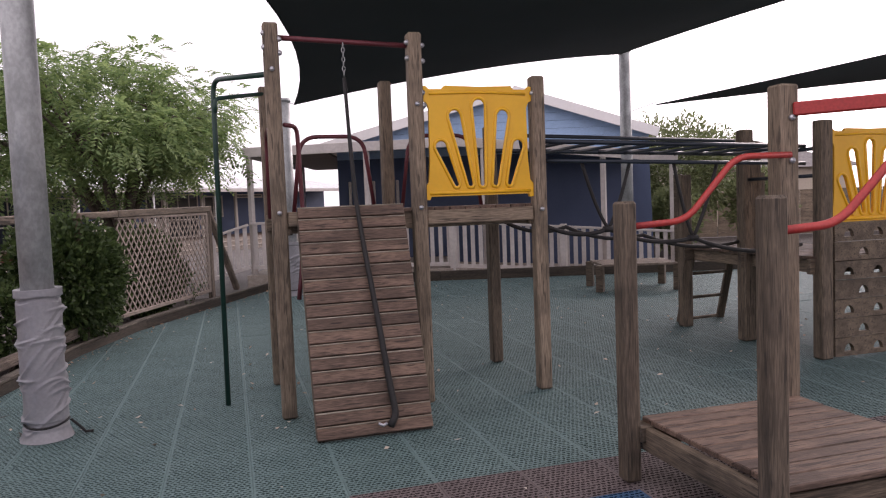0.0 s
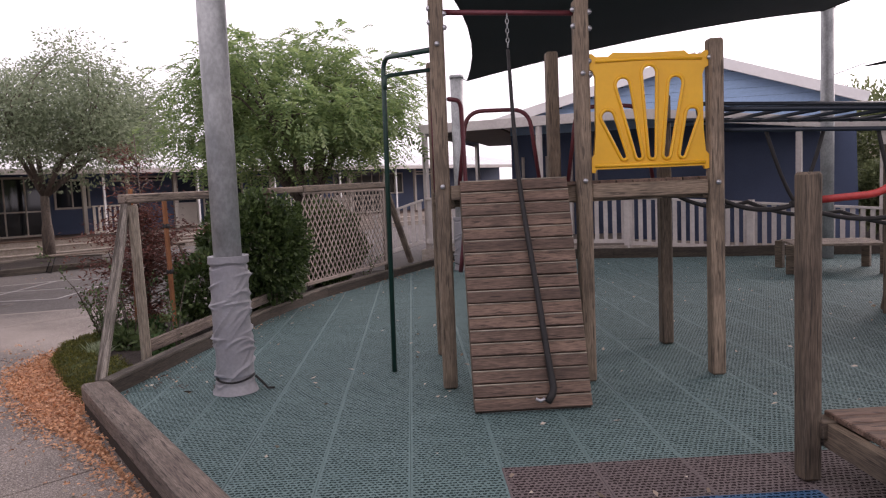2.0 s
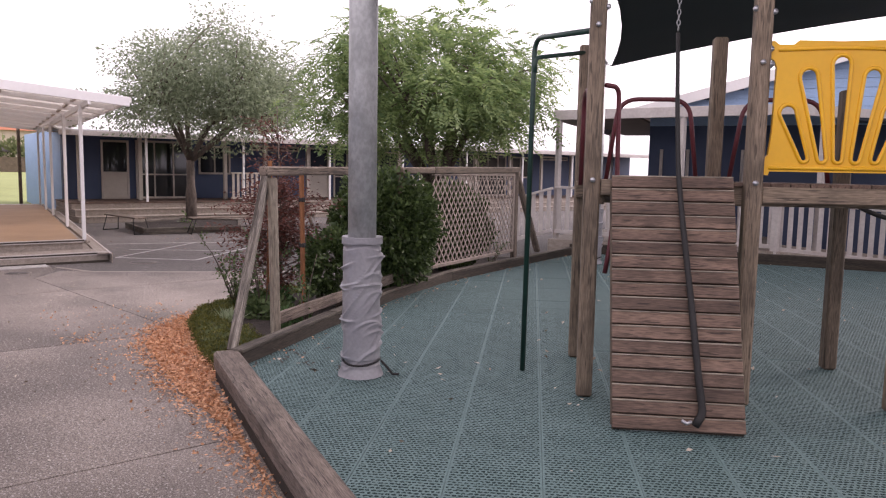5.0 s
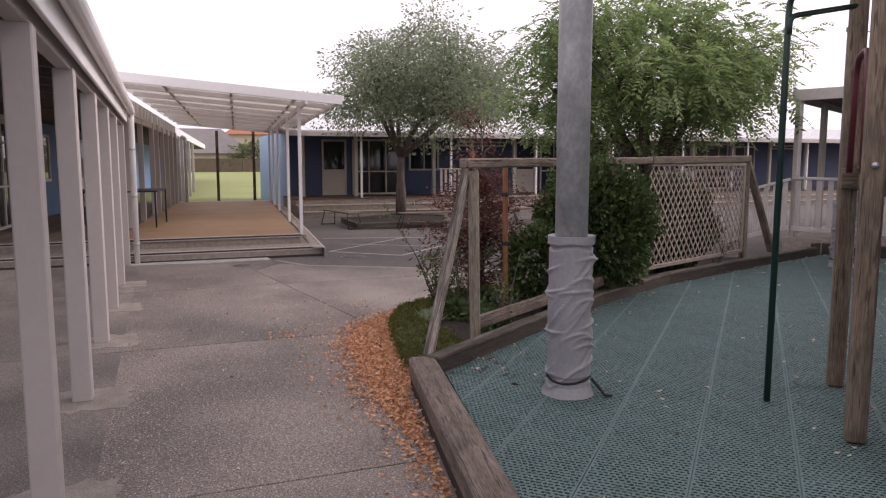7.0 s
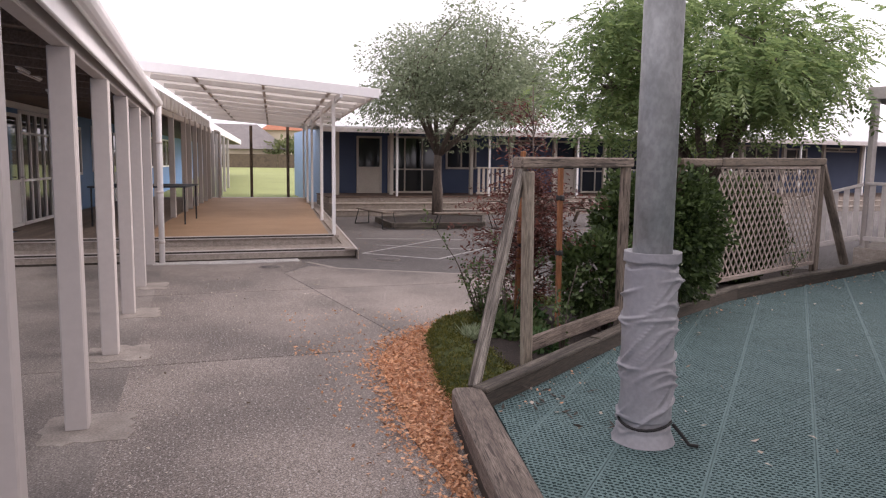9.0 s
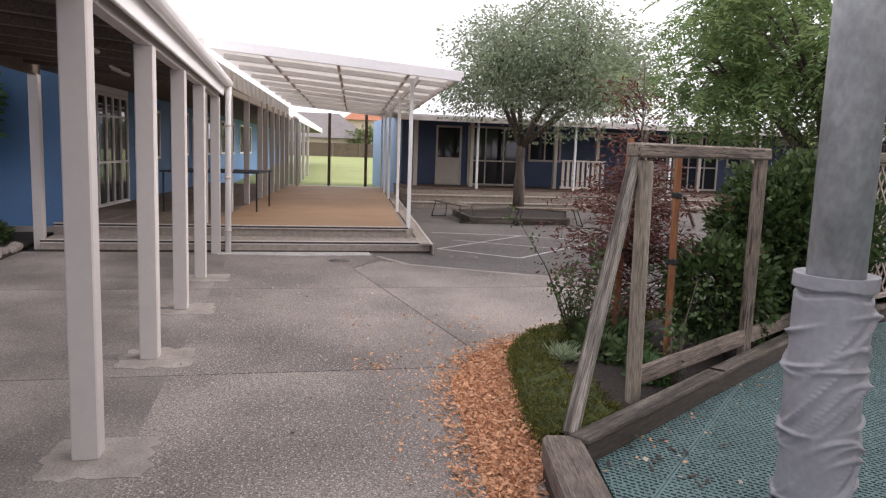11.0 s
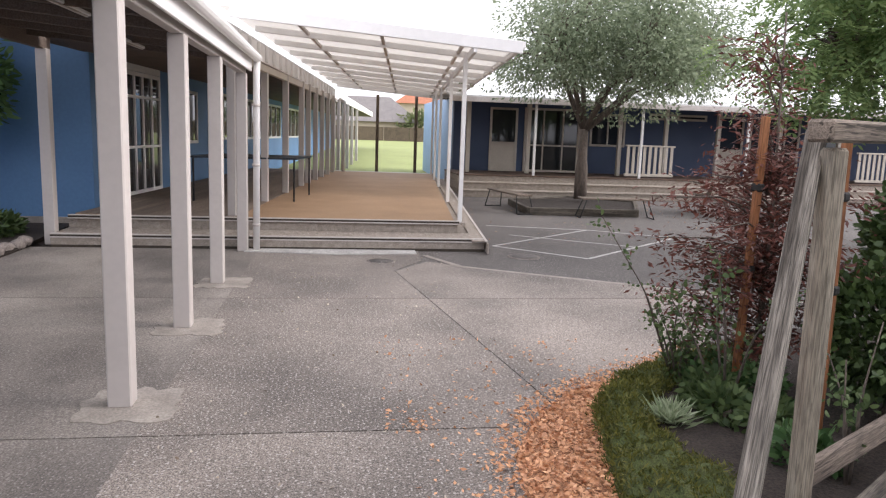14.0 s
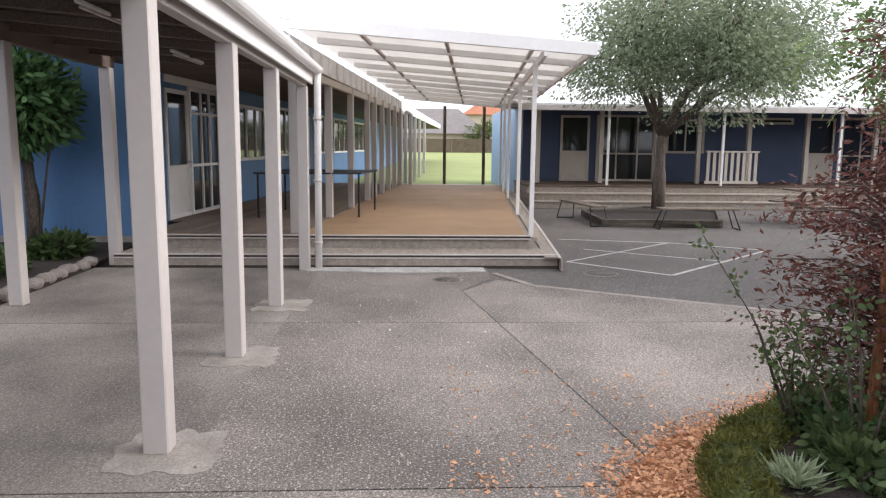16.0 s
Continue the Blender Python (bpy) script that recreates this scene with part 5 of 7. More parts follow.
# ---- second tower, rock wall, ladder ----
tower_b = thing("climbing_tower", *pg(6.3, 5.9), "weathered timber climbing tower with holed climbing wall", "play tower")
for u, n, top in ((5.72, 4.93, 2.2), (5.7, 5.95, 2.22), (5.66, 6.96, 1.8), (6.8, 4.93, 2.2), (6.8, 5.95, 2.2), (6.7, 6.96, 1.8), (5.82, 5.98, 2.1)):
    play_post(tower_b, u, n, top, 0.13, "dark_post")
for n in (4.98, 5.92, 6.9):
    beam("bearer", pg(5.6, n, 0.86), pg(6.9, n, 0.86), 0.05, 0.14, M["dark_post"], tower_b)
for u in (5.75, 6.75):
    beam("bearer", pg(u, 4.93, 0.86), pg(u, 6.96, 0.86), 0.05, 0.14, M["post"], tower_b)
for k in range(15):
    n = 5.0 + k * 0.135
    beam("platform_board", pg(5.65, n, 0.94), pg(6.85, n, 0.94), 0.125, 0.03, M["plank"], tower_b)
for k in range(7):
    z0 = 0.02 + k * 0.178
    holes = []
    for j in range(3):
        x = 0.16 + j * 0.34 + (0.17 if k % 2 else 0.0)
        if x < 0.98:
            holes.append([(x + 0.058 * math.cos(a), 0.04 + 0.075 * math.sin(a)) for a in [math.pi * i / 8 for i in range(9)]])
    plate("wall_board", [(0, 0), (1.06, 0), (1.06, 0.17), (0, 0.17)], holes, 0.04, lambda x, o, z: pg(5.79 + x, 4.86 + o, z0 + z), M["dark_post"], tower_b, "climbing board with half-round openings")
yellow_panel(tower_b, 5.8, 6.74, 4.93, 1.24)
beam("top_bar", pg(5.72, 4.93, 2.05), pg(6.8, 5.95, 2.05), 0.04, 0.04, M["dark_blue"], tower_b)
for z in (1.95, 1.7):
    tube("guard_rail", [pg(5.7, 5.95, z), pg(5.72, 4.93, z)], 0.018, M["dark_blue"], tower_b)
lad = thing("step_ladder", *pg(5.9, 7.4), "short dark timber ladder leaning on the climbing tower", "ladder")
ra0, ra1, rb0, rb1 = Vector((-1.12, 9.2, 0.0)), Vector((-0.93, 9.05, 0.92)), Vector((-0.73, 9.7, 0.0)), Vector((-0.53, 9.45, 0.92))
beam("ladder_rail", ra0, ra1, 0.09, 0.05, M["dark_post"], lad)
beam("ladder_rail", rb0, rb1, 0.09, 0.05, M["dark_post"], lad)
for t in (0.03, 0.33, 0.66):
    tube("rung", [ra0.lerp(ra1, t), rb0.lerp(rb1, t)], 0.02, M["dark_post"], lad)

# ---- low platform with red rails ----
low_deck = thing("low_platform", *pg(3.1, 2.5), "low weathered plank platform between posts with red handrails", "play platform")
play_post(low_deck, 2.56, 3.04, 1.55, 0.1, "dark_post")
play_post(low_deck, 2.61, 1.98, 1.56, 0.098, "dark_post")
play_post(low_deck, 3.68, 3.12, 2.2, 0.13, "post", (1.75, 2.0))
play_post(low_deck, 3.7, 1.95, 2.2, 0.13, "post")
for k in range(10):
    n = 2.02 + k * 0.111
    beam("platform_board", pg(2.66, n, 0.325), pg(3.72, n, 0.325 + random.uniform(-0.004, 0.004)), 0.106, 0.032, M["plank"], low_deck)
for u in (2.64, 3.64):
    beam("bearer", pg(u, 1.93, 0.24), pg(u, 3.12, 0.24), 0.05, 0.13, M["dark_post"], low_deck)
for n in (2.02, 3.02):
    beam("bearer", pg(2.6, n, 0.235), pg(3.7, n, 0.235), 0.045, 0.1, M["dark_post"], low_deck)
boxed("bracket", Matrix.Translation(pg(2.64, 3.02, 0.27)) @ Matrix.Rotation(TURN_MAT, 4, "Z"), 0.1, 0.12, 0.09, M["dark_post"], low_deck)
bolt_head(pg(2.66, 2.95, 0.27), (0.3, -1, 0), low_deck, 0.022)
for n, na in ((3.04, 3.06), (1.98, 1.95)):
    tube("handrail", [pg(2.6, n, 1.41), pg(2.95, n, 1.43), pg(3.3, na, 1.78), pg(3.68, na, 1.785)], 0.019, M["red"], low_deck, "red painted bent handrail", 10, 0.1)
beam("red_beam", pg(3.7, 3.06, 2.05), pg(4.7, 2.2, 2.07), 0.05, 0.08, M["red"], low_deck, "red painted steel beam with bolts", 0.008)
boxed("beam_clamp", Matrix.Translation(pg(4.3, 2.54, 2.14)) @ Matrix.Rotation(TURN_MAT, 4, "Z"), 0.14, 0.2, 0.1, M["red"], low_deck)
for n in (4.2, 4.35):
    bolt_head(pg(n, 6.24 - n * 0.86, 2.02), (0, 0, -1), low_deck, 0.02)
tube("hanger", [pg(4.5, 2.37, 2.02), pg(4.5, 2.37, 1.86)], 0.02, M["steel"], low_deck)
far_bench = thing("low_bench_platform", *pg(6.4, 11.2), "low grey timber platform on short posts on the mat", "play platform")
for p in ((-3.32, 12.53), (-2.2, 13.15), (-1.77, 12.35), (-2.9, 11.75)):
    box("leg", p[0] - 0.06, p[0] + 0.06, p[1] - 0.06, p[1] + 0.06, 0, 0.44, M["dark_post"], far_bench)
for k in range(6):
    t = k / 5
    a = Vector((-3.3, 12.5, 0.44)).lerp(Vector((-2.88, 11.78, 0.44)), t)
    beam("platform_board", a, a + Vector((1.12, 0.6, 0)), 0.13, 0.04, M["fence_wood"], far_bench)
post_far = thing("timber_post", -1.75, 12.4, 0, "dark weathered timber post on the mat", "post")
box("post_shaft", -1.81, -1.69, 12.34, 12.46, 0, 1.9, M["dark_post"], post_far)

# ---- steel poles and shade sails ----
def wrapped_pole(x, y, top, r, wrap_top, label):
    p = thing("sail_pole", x, y, 0, label, "steel pole", "shade sail poles")
    tube("pole_shaft", [(x, y, 0), (x, y, top)], r, M["steel"], p, "", 24)
    tube("pole_cap", [(x, y, top - 0.06), (x, y, top)], r + 0.012, M["steel"], p, "", 24)
    if not wrap_top:
        return p
    v, f, rows, cols = [], [], 210, 64
    rng = random.Random(int(x * 10))
    folds = [(rng.uniform(0.16, 0.98), rng.uniform(0.03, 0.24), 0.75 + rng.uniform(-0.9, 0.9), rng.uniform(0.009, 0.02)) for _ in range(20)]
    for i in range(rows + 1):
        z = wrap_top * i / rows
        for k in range(cols):
            a = 2 * math.pi * k / cols
            rr = r + 0.036 + 0.006 * noise.noise((math.cos(a) * 1.5, math.sin(a) * 1.5, z * 4))
            for z0, slope, ph, h in folds:
                d = z - (z0 * wrap_top * 0.85 + slope * math.sin(a + ph))
                rr += h * math.exp(-(d / (0.006 if d > 0 else 0.016)) ** 2) * (0.5 + 0.5 * math.sin(a * 2 + ph * 5))
            if z < 0.07:
                rr += (0.07 - z) * 0.4
            if abs(z - 0.115) < 0.02:
                rr -= 0.012
            if z > wrap_top - 0.06:
                rr += 0.012
            if abs(z - wrap_top + 0.075 + 0.012 * math.sin(a * 3)) < 0.012:
                rr -= 0.01
            v.append((x + math.cos(a) * rr, y + math.sin(a) * rr, max(z, 0.002)))
    for i in range(rows):
        for k in range(cols):
            k2 = (k + 1) % cols
            f.append((i * cols + k, i * cols + k2, (i + 1) * cols + k2, (i + 1) * cols + k))
    top_ring = [rows * cols + k for k in range(cols)]
    for k in range(cols):
        a = 2 * math.pi * k / cols
        v.append((x + math.cos(a) * r * 0.98, y + math.sin(a) * r * 0.98, wrap_top - 0.01))
    n0 = (rows + 1) * cols
    f += [(top_ring[k], top_ring[(k + 1) % cols], n0 + (k + 1) % cols, n0 + k) for k in range(cols)]
    w = mesh_object("padding", v, f, M["wrap"], p, "grey vinyl crash padding with creases", smooth=True)
    ring = [(x + math.cos(a) * (r + 0.037), y + math.sin(a) * (r + 0.037), 0.115 + 0.012 * math.sin(2 * a)) for a in [2 * math.pi * k / 24 for k in range(26)]]
    tv, tf = tube_data(ring, 0.008, 6, closed_ends=False)
    mesh_object("strap", tv, tf, M["black"], w, "black tie strap", smooth=True)
    return p


pole_a = wrapped_pole(-4.35, 3.09, 4.5, 0.108, 1.085, "galvanised shade sail pole wrapped in grey padding")
tube("strap_tail", [(-4.24, 3.2, 0.12), (-4.2, 3.24, 0.06), (-4.18, 3.27, 0.014), (-4.15, 3.31, 0.012)], 0.01, M["black"], pole_a, "black strap end")
wrapped_pole(-8.15, 10.15, 3.55, 0.12, 0.98, "galvanised shade sail pole wrapped in grey padding")
wrapped_pole(-3.05, 14.15, 4.4, 0.11, 0, "bare galvanised shade sail pole at the mat's edge")
sign = thing("sign_board", -4.45, 2.97, 3.0, "plain white sign board fixed high on a pole", "sign")
boxed("board", pose(-4.52, 2.93, 3.27, 0, 0, 30), 0.46, 0.02, 0.4, M["white"], sign)


def sail(name, corners, bow, label):
    c = [Vector(p) for p in corners]
    k = len(c)
    mid = sum(c, Vector()) / k
    n = 18

    def side(a, b, t):
        p = a.lerp(b, t)
        return p + (mid - (a + b) / 2).normalized() * bow * 4 * t * (1 - t)
    v, f = [], []
    for i in range(n + 1):
        for j in range(n + 1):
            s, t = i / n, j / n
            top, bot = side(c[0], c[1], s), side(c[3], c[2], s)
            lf, rt = side(c[0], c[3], t), side(c[1], c[2], t)
            bil = c[0].lerp(c[1], s).lerp(c[3].lerp(c[2], s), t)
            v.append(top.lerp(bot, t) + lf.lerp(rt, s) - bil)
    for i in range(n):
        for j in range(n):
            f.append((i * (n + 1) + j, (i + 1) * (n + 1) + j, (i + 1) * (n + 1) + j + 1, i * (n + 1) + j + 1))
    top = thing(name, *c[0], label, "shade sail", "shade sails")
    mesh_object("cloth", v, f, M["sail"], top, "", smooth=True)
    loop = [side(a, b, t / 12) for a, b in zip(c, c[1:] + c[:1]) for t in range(12)]
    tv, tf = tube_data(loop + loop[:2], 0.012, 6, closed_ends=False)
    mesh_object("edge_cable", tv, tf, M["black"], top, "", smooth=True)
    return top


s1 = sail("shade_sail", [(-7.85, 10.1, 3.42), (-3.1, 14.05, 4.3), (8.0, 6.5, 4.05), (-4.25, 3.2, 4.42)], 0.75, "dark green shade sail stretched over the play towers")
tube("tie_wire", [(-7.85, 10.1, 3.42), (-8.1, 10.15, 3.5)], 0.008, M["steel"], s1)
s2 = sail("shade_sail", [(-2.5, 14.3, 3.3), tuple(bb(14, 16, 4.15)), tuple(bb(14, 10, 4.5)), tuple(bb(7.9, 9, 3.62))], 0.22, "dark green shade sail beyond the climbing tower")
tube("tie_wire", [(-2.5, 14.3, 3.35), (-2.95, 14.15, 3.2)], 0.008, M["steel"], s2)

# ---- garden fence with lattice ----
fence = thing("garden_fence", -7.2, 6, 0.0, "leaning weathered timber fence with lattice panel", "fence")
fa, fm, fb = Vector((-5.9, 3.08, 0)), Vector((-7.72, 6.25, 0)), Vector((-8.82, 8.87, 0))
bend_at = (fm - fa).length
FL = bend_at + (fb - fm).length
fd = (fb - fm).normalized()


def along(t, z):
    """A spot on the fence, t metres from its first post; the line bends a little where the lattice begins."""
    p = fa + (fm - fa).normalized() * t if t < bend_at else fm + fd * (t - bend_at)
    return p + Vector((0, 0, z))


beam("fence_post", along(0, 0.0), along(-0.04, 1.5), 0.078, 0.078, M["pale_post"], fence, "", 0.012, up=(0, 1, 0))
beam("brace", (-5.26, 2.4, 0.08), (-6.0, 3.05, 1.56), 0.075, 0.075, M["streaked"], fence, "leaning split timber brace", 0.012)
beam("top_rail", along(-0.18, 1.56), along(1.55, 1.575), 0.1, 0.085, M["fence_wood"], fence, "", 0.012)
beam("fence_post", along(1.48, 0.0), along(1.48, 1.54), 0.078, 0.078, M["fence_wood"], fence, "", 0.012, up=(0, 1, 0))
beam("top_rail", along(2.6, 1.585), along(bend_at, 1.595), 0.1, 0.085, M["dark_post"], fence, "", 0.012)
beam("top_rail", along(bend_at, 1.597), along(FL + 0.05, 1.63), 0.1, 0.1, M["dark_post"], fence, "", 0.012)
beam("fence_post", along(2.66, 0.0), along(2.66, 1.55), 0.078, 0.078, M["dark_post"], fence, "", 0.012, up=(0, 1, 0))
beam("bottom_rail", along(0.03, 0.165), along(bend_at, 0.275), 0.04, 0.12, M["kerb"], fence, "", 0.01)
beam("brace", along(FL, 1.6), (-9.0, 9.62, 0.16), 0.11, 0.07, M["fence_wood"], fence, "", 0.012)
L0, L1, Z0, Z1 = bend_at + 0.02, FL, 0.24, 1.55
beam("fence_post", along(L1 - 0.02, 0.1), along(L1 - 0.02, 1.6), 0.09, 0.09, M["fence_wood"], fence, "", 0.01, up=(0, 1, 0))
for z in (Z0, Z1):
    beam("lattice_frame", along(L0, z), along(L1 - 0.08, z), 0.05, 0.05, M["lattice"], fence)
beam("lattice_frame", along(L1 - 0.1, Z0), along(L1 - 0.1, Z1), 0.05, 0.05, M["lattice"], fence, up=(0, 1, 0))
side_n = Vector((-fd.y, fd.x, 0))
step = 0.132
H = Z1 - Z0
for lean in (1, -1):
    k = 0
    t = L0 - H
    while t < L1 + H:
        a, b = (t, Z0), (t + H * 0.8 * lean, Z1)
        lo, hi = L0, L1 - 0.12

        def cut(p, q):
            (x0, z0), (x1, z1) = p, q
            ts = sorted(((lo - x0) / (x1 - x0), (hi - x0) / (x1 - x0)))
            s0, s1 = max(0, ts[0]), min(1, ts[1])
            return (None if s1 - s0 < 0.05 else ((x0 + (x1 - x0) * s0, z0 + (z1 - z0) * s0), (x0 + (x1 - x0) * s1, z0 + (z1 - z0) * s1)))
        r = cut(a, b)
        if r:
            o = side_n * (0.006 * lean)
            m, length = span(along(*r[0]) + o, along(*r[1]) + o, side_n)
            boxed("slat", m, length, 0.027, 0.008, M["lattice"], fence, "", 0.002)
        t += step
for x, y, h, lean in ((-7.42, 3.68, 1.67, 0.03), (-6.82, 3.83, 1.55, -0.02)):
    st = thing("garden_stake", x, y, GROUND, "orange-brown timber garden stake with black ties", "stake", "garden stakes")
    beam("stake", (x, y, GROUND), (x + lean * 0.2, y + lean, h), 0.042, 0.042, M["stake"], st, "", 0.004, up=(0, 1, 0))
    for z in (0.75, 1.25):
        boxed("tie", pose(x + lean * 0.1, y + lean * (z - GROUND) / (h - GROUND), z, 0, 0, 20), 0.07, 0.055, 0.05, M["black"], st, "black rubber tree tie", 0.01)

# ---- yard furniture ----
def tube_bench(a, b, label):
    """Slatted bench on bent steel legs; a and b are the ends of its middle line."""
    a, b = Vector(a), Vector(b)
    d = (b - a).normalized()
    n = Vector((-d.y, d.x, 0))
    t = thing("bench", *a, label, "bench", "yard benches")
    for k in range(3):
        o = n * (-0.12 + 0.12 * k) + Vector((0, 0, 0.41))
        beam("seat_slat", a + o, b + o, 0.1, 0.035, M["fence_wood"], t)
    for p, s in ((a + d * 0.12, -1), (b - d * 0.12, 1)):
        for q in (-0.15, 0.15):
            tube("leg", [p + n * q + Vector((0, 0, 0.39)), p + n * q * 1.3 + d * s * 0.14 + Vector((0, 0, 0.012))], 0.013, M["dark"], t, "dark steel leg", 6)
        tube("foot_bar", [p - n * 0.2 + d * s * 0.14 + Vector((0, 0, 0.014)), p + n * 0.2 + d * s * 0.14 + Vector((0, 0, 0.014))], 0.013, M["dark"], t, "", 6)
    return t


tube_bench((-18.4, 5.2, GROUND), (-20.2, 4.9, GROUND), "grey slatted bench on dark steel legs beside the tree planter")
tube_bench((-18.1, 6.3, GROUND), (-18.0, 7.85, GROUND), "grey slatted bench on dark steel legs before the tree planter")
planter = thing("tree_planter", -19.8, 6.6, GROUND, "low grey timber-edged tree planter with dark soil", "planter")
pl = [(-18.45, 5.3), (-18.35, 7.7), (-20.6, 8.6), (-21.8, 7.2), (-20.6, 5.4)]
for a, b in zip(pl, pl[1:] + pl[:1]):
    beam("planter_edge", (*a, GROUND + 0.075), (*b, GROUND + 0.075), 0.1, 0.16, M["kerb_cap"], planter, "", 0.012)
prism("planter_soil", pl, GROUND, GROUND + 0.12, M["soil"], planter)
picnic = thing("picnic_table", -19.0, 10.4, GROUND, "grey timber picnic table with attached benches", "picnic table")
for k in range(5):
    beam("tabletop_board", (-19.35 + 0.15 * k, 9.5, GROUND + 0.74), (-19.35 + 0.15 * k, 11.4, GROUND + 0.74), 0.14, 0.04, M["fence_wood"], picnic)
for x in (-19.85, -18.25):
    for o in (-0.07, 0.07):
        beam("bench_board", (x + o, 9.5, GROUND + 0.44), (x + o, 11.4, GROUND + 0.44), 0.13, 0.04, M["fence_wood"], picnic)
for y in (9.85, 11.05):
    beam("brace", (-19.9, y, GROUND + 0.4), (-18.2, y, GROUND + 0.4), 0.05, 0.1, M["fence_wood"], picnic)
    beam("leg", (-19.75, y + 0.05, GROUND), (-19.2, y + 0.05, GROUND + 0.72), 0.05, 0.1, M["fence_wood"], picnic)
    beam("leg", (-18.35, y + 0.05, GROUND), (-18.9, y + 0.05, GROUND + 0.72), 0.05, 0.1, M["fence_wood"], picnic)
table = thing("folding_table", *dk(4.3, -0.1, 0.2), "long dark folding table on thin castored legs on the deck", "table")
corner = [Vector((-16.75, 0.49, 0)), Vector((-18.35, 0.72, 0)), Vector((-18.1, -1.1, 0)), Vector((-16.5, -1.33, 0))]
top_v = [(c.x, c.y, 0.96) for c in corner] + [(c.x, c.y, 0.99) for c in corner]
mesh_object("tabletop", top_v, [(0, 1, 2, 3), (7, 6, 5, 4), (0, 4, 5, 1), (1, 5, 6, 2), (2, 6, 7, 3), (3, 7, 4, 0)], M["dark_blue"], table)
mid_c = sum(corner, Vector()) / 4
for c in corner:
    p = c.lerp(mid_c, 0.06)
    leg = tube("leg", [(p.x, p.y, 0.27), (p.x, p.y, 0.96)], 0.017, M["dark"], table, "", 8)
    tube("castor", [(p.x, p.y - 0.015, 0.235), (p.x, p.y + 0.015, 0.235)], 0.035, M["dark"], leg, "", 10)


# ---- planting ----
def leaf_mesh(name, base, way, side, length, width, mat, parent, label="", kind="", oval=False):
    """Many small folded leaves in one mesh: arrays of foot, direction and side vector."""
    base, way, side = (np.asarray(a, dtype=float) for a in (base, way, side))
    way = way / np.maximum(np.linalg.norm(way, axis=1, keepdims=True), 1e-6)
    side = side - way * (side * way).sum(1, keepdims=True)
    side = side / np.maximum(np.linalg.norm(side, axis=1, keepdims=True), 1e-6)
    up = np.cross(way, side)
    n = len(base)
    length = np.broadcast_to(np.asarray(length, float).reshape(-1, 1), (n, 1))
    width = np.broadcast_to(np.asarray(width, float).reshape(-1, 1), (n, 1))
    mid = base + way * length * 0.45
    lift = up * width * 0.18
    if oval:
        one, two = base + way * length * 0.28, base + way * length * 0.7
        ring = [base, one + side * width * 0.46 + lift, two + side * width * 0.4 + lift, base + way * length, two - side * width * 0.4 + lift, one - side * width * 0.46 + lift]
    else:
        ring = [base, mid + side * width / 2 + lift, base + way * length, mid - side * width / 2 + lift]
    c = len(ring)
    v = np.stack(ring, 1).reshape(-1, 3)
    me = bpy.data.meshes.new(name)
    me.vertices.add(c * n)
    me.vertices.foreach_set("co", v.ravel())
    me.loops.add(c * n)
    me.loops.foreach_set("vertex_index", np.arange(c * n, dtype=np.int32))
    me.polygons.add(n)
    me.polygons.foreach_set("loop_start", np.arange(0, c * n, c, dtype=np.int32))
    me.materials.append(mat)
    me.update(calc_edges=True)
    ob = adopt(new(name, me), parent, label)
    if kind:
        ob["kind"] = kind
    return ob


def unit(rng, n):
    d = rng.normal(size=(n, 3))
    return d / np.linalg.norm(d, axis=1, keepdims=True)


def limb(name, pts, r0, r1, parent, mat="bark", sides=9):
    v, f = tube_data([Vector(p) for p in pts], [r0, r1], sides, 0.12)
    return mesh_object(name, v, f, M[mat], parent, "", smooth=True)


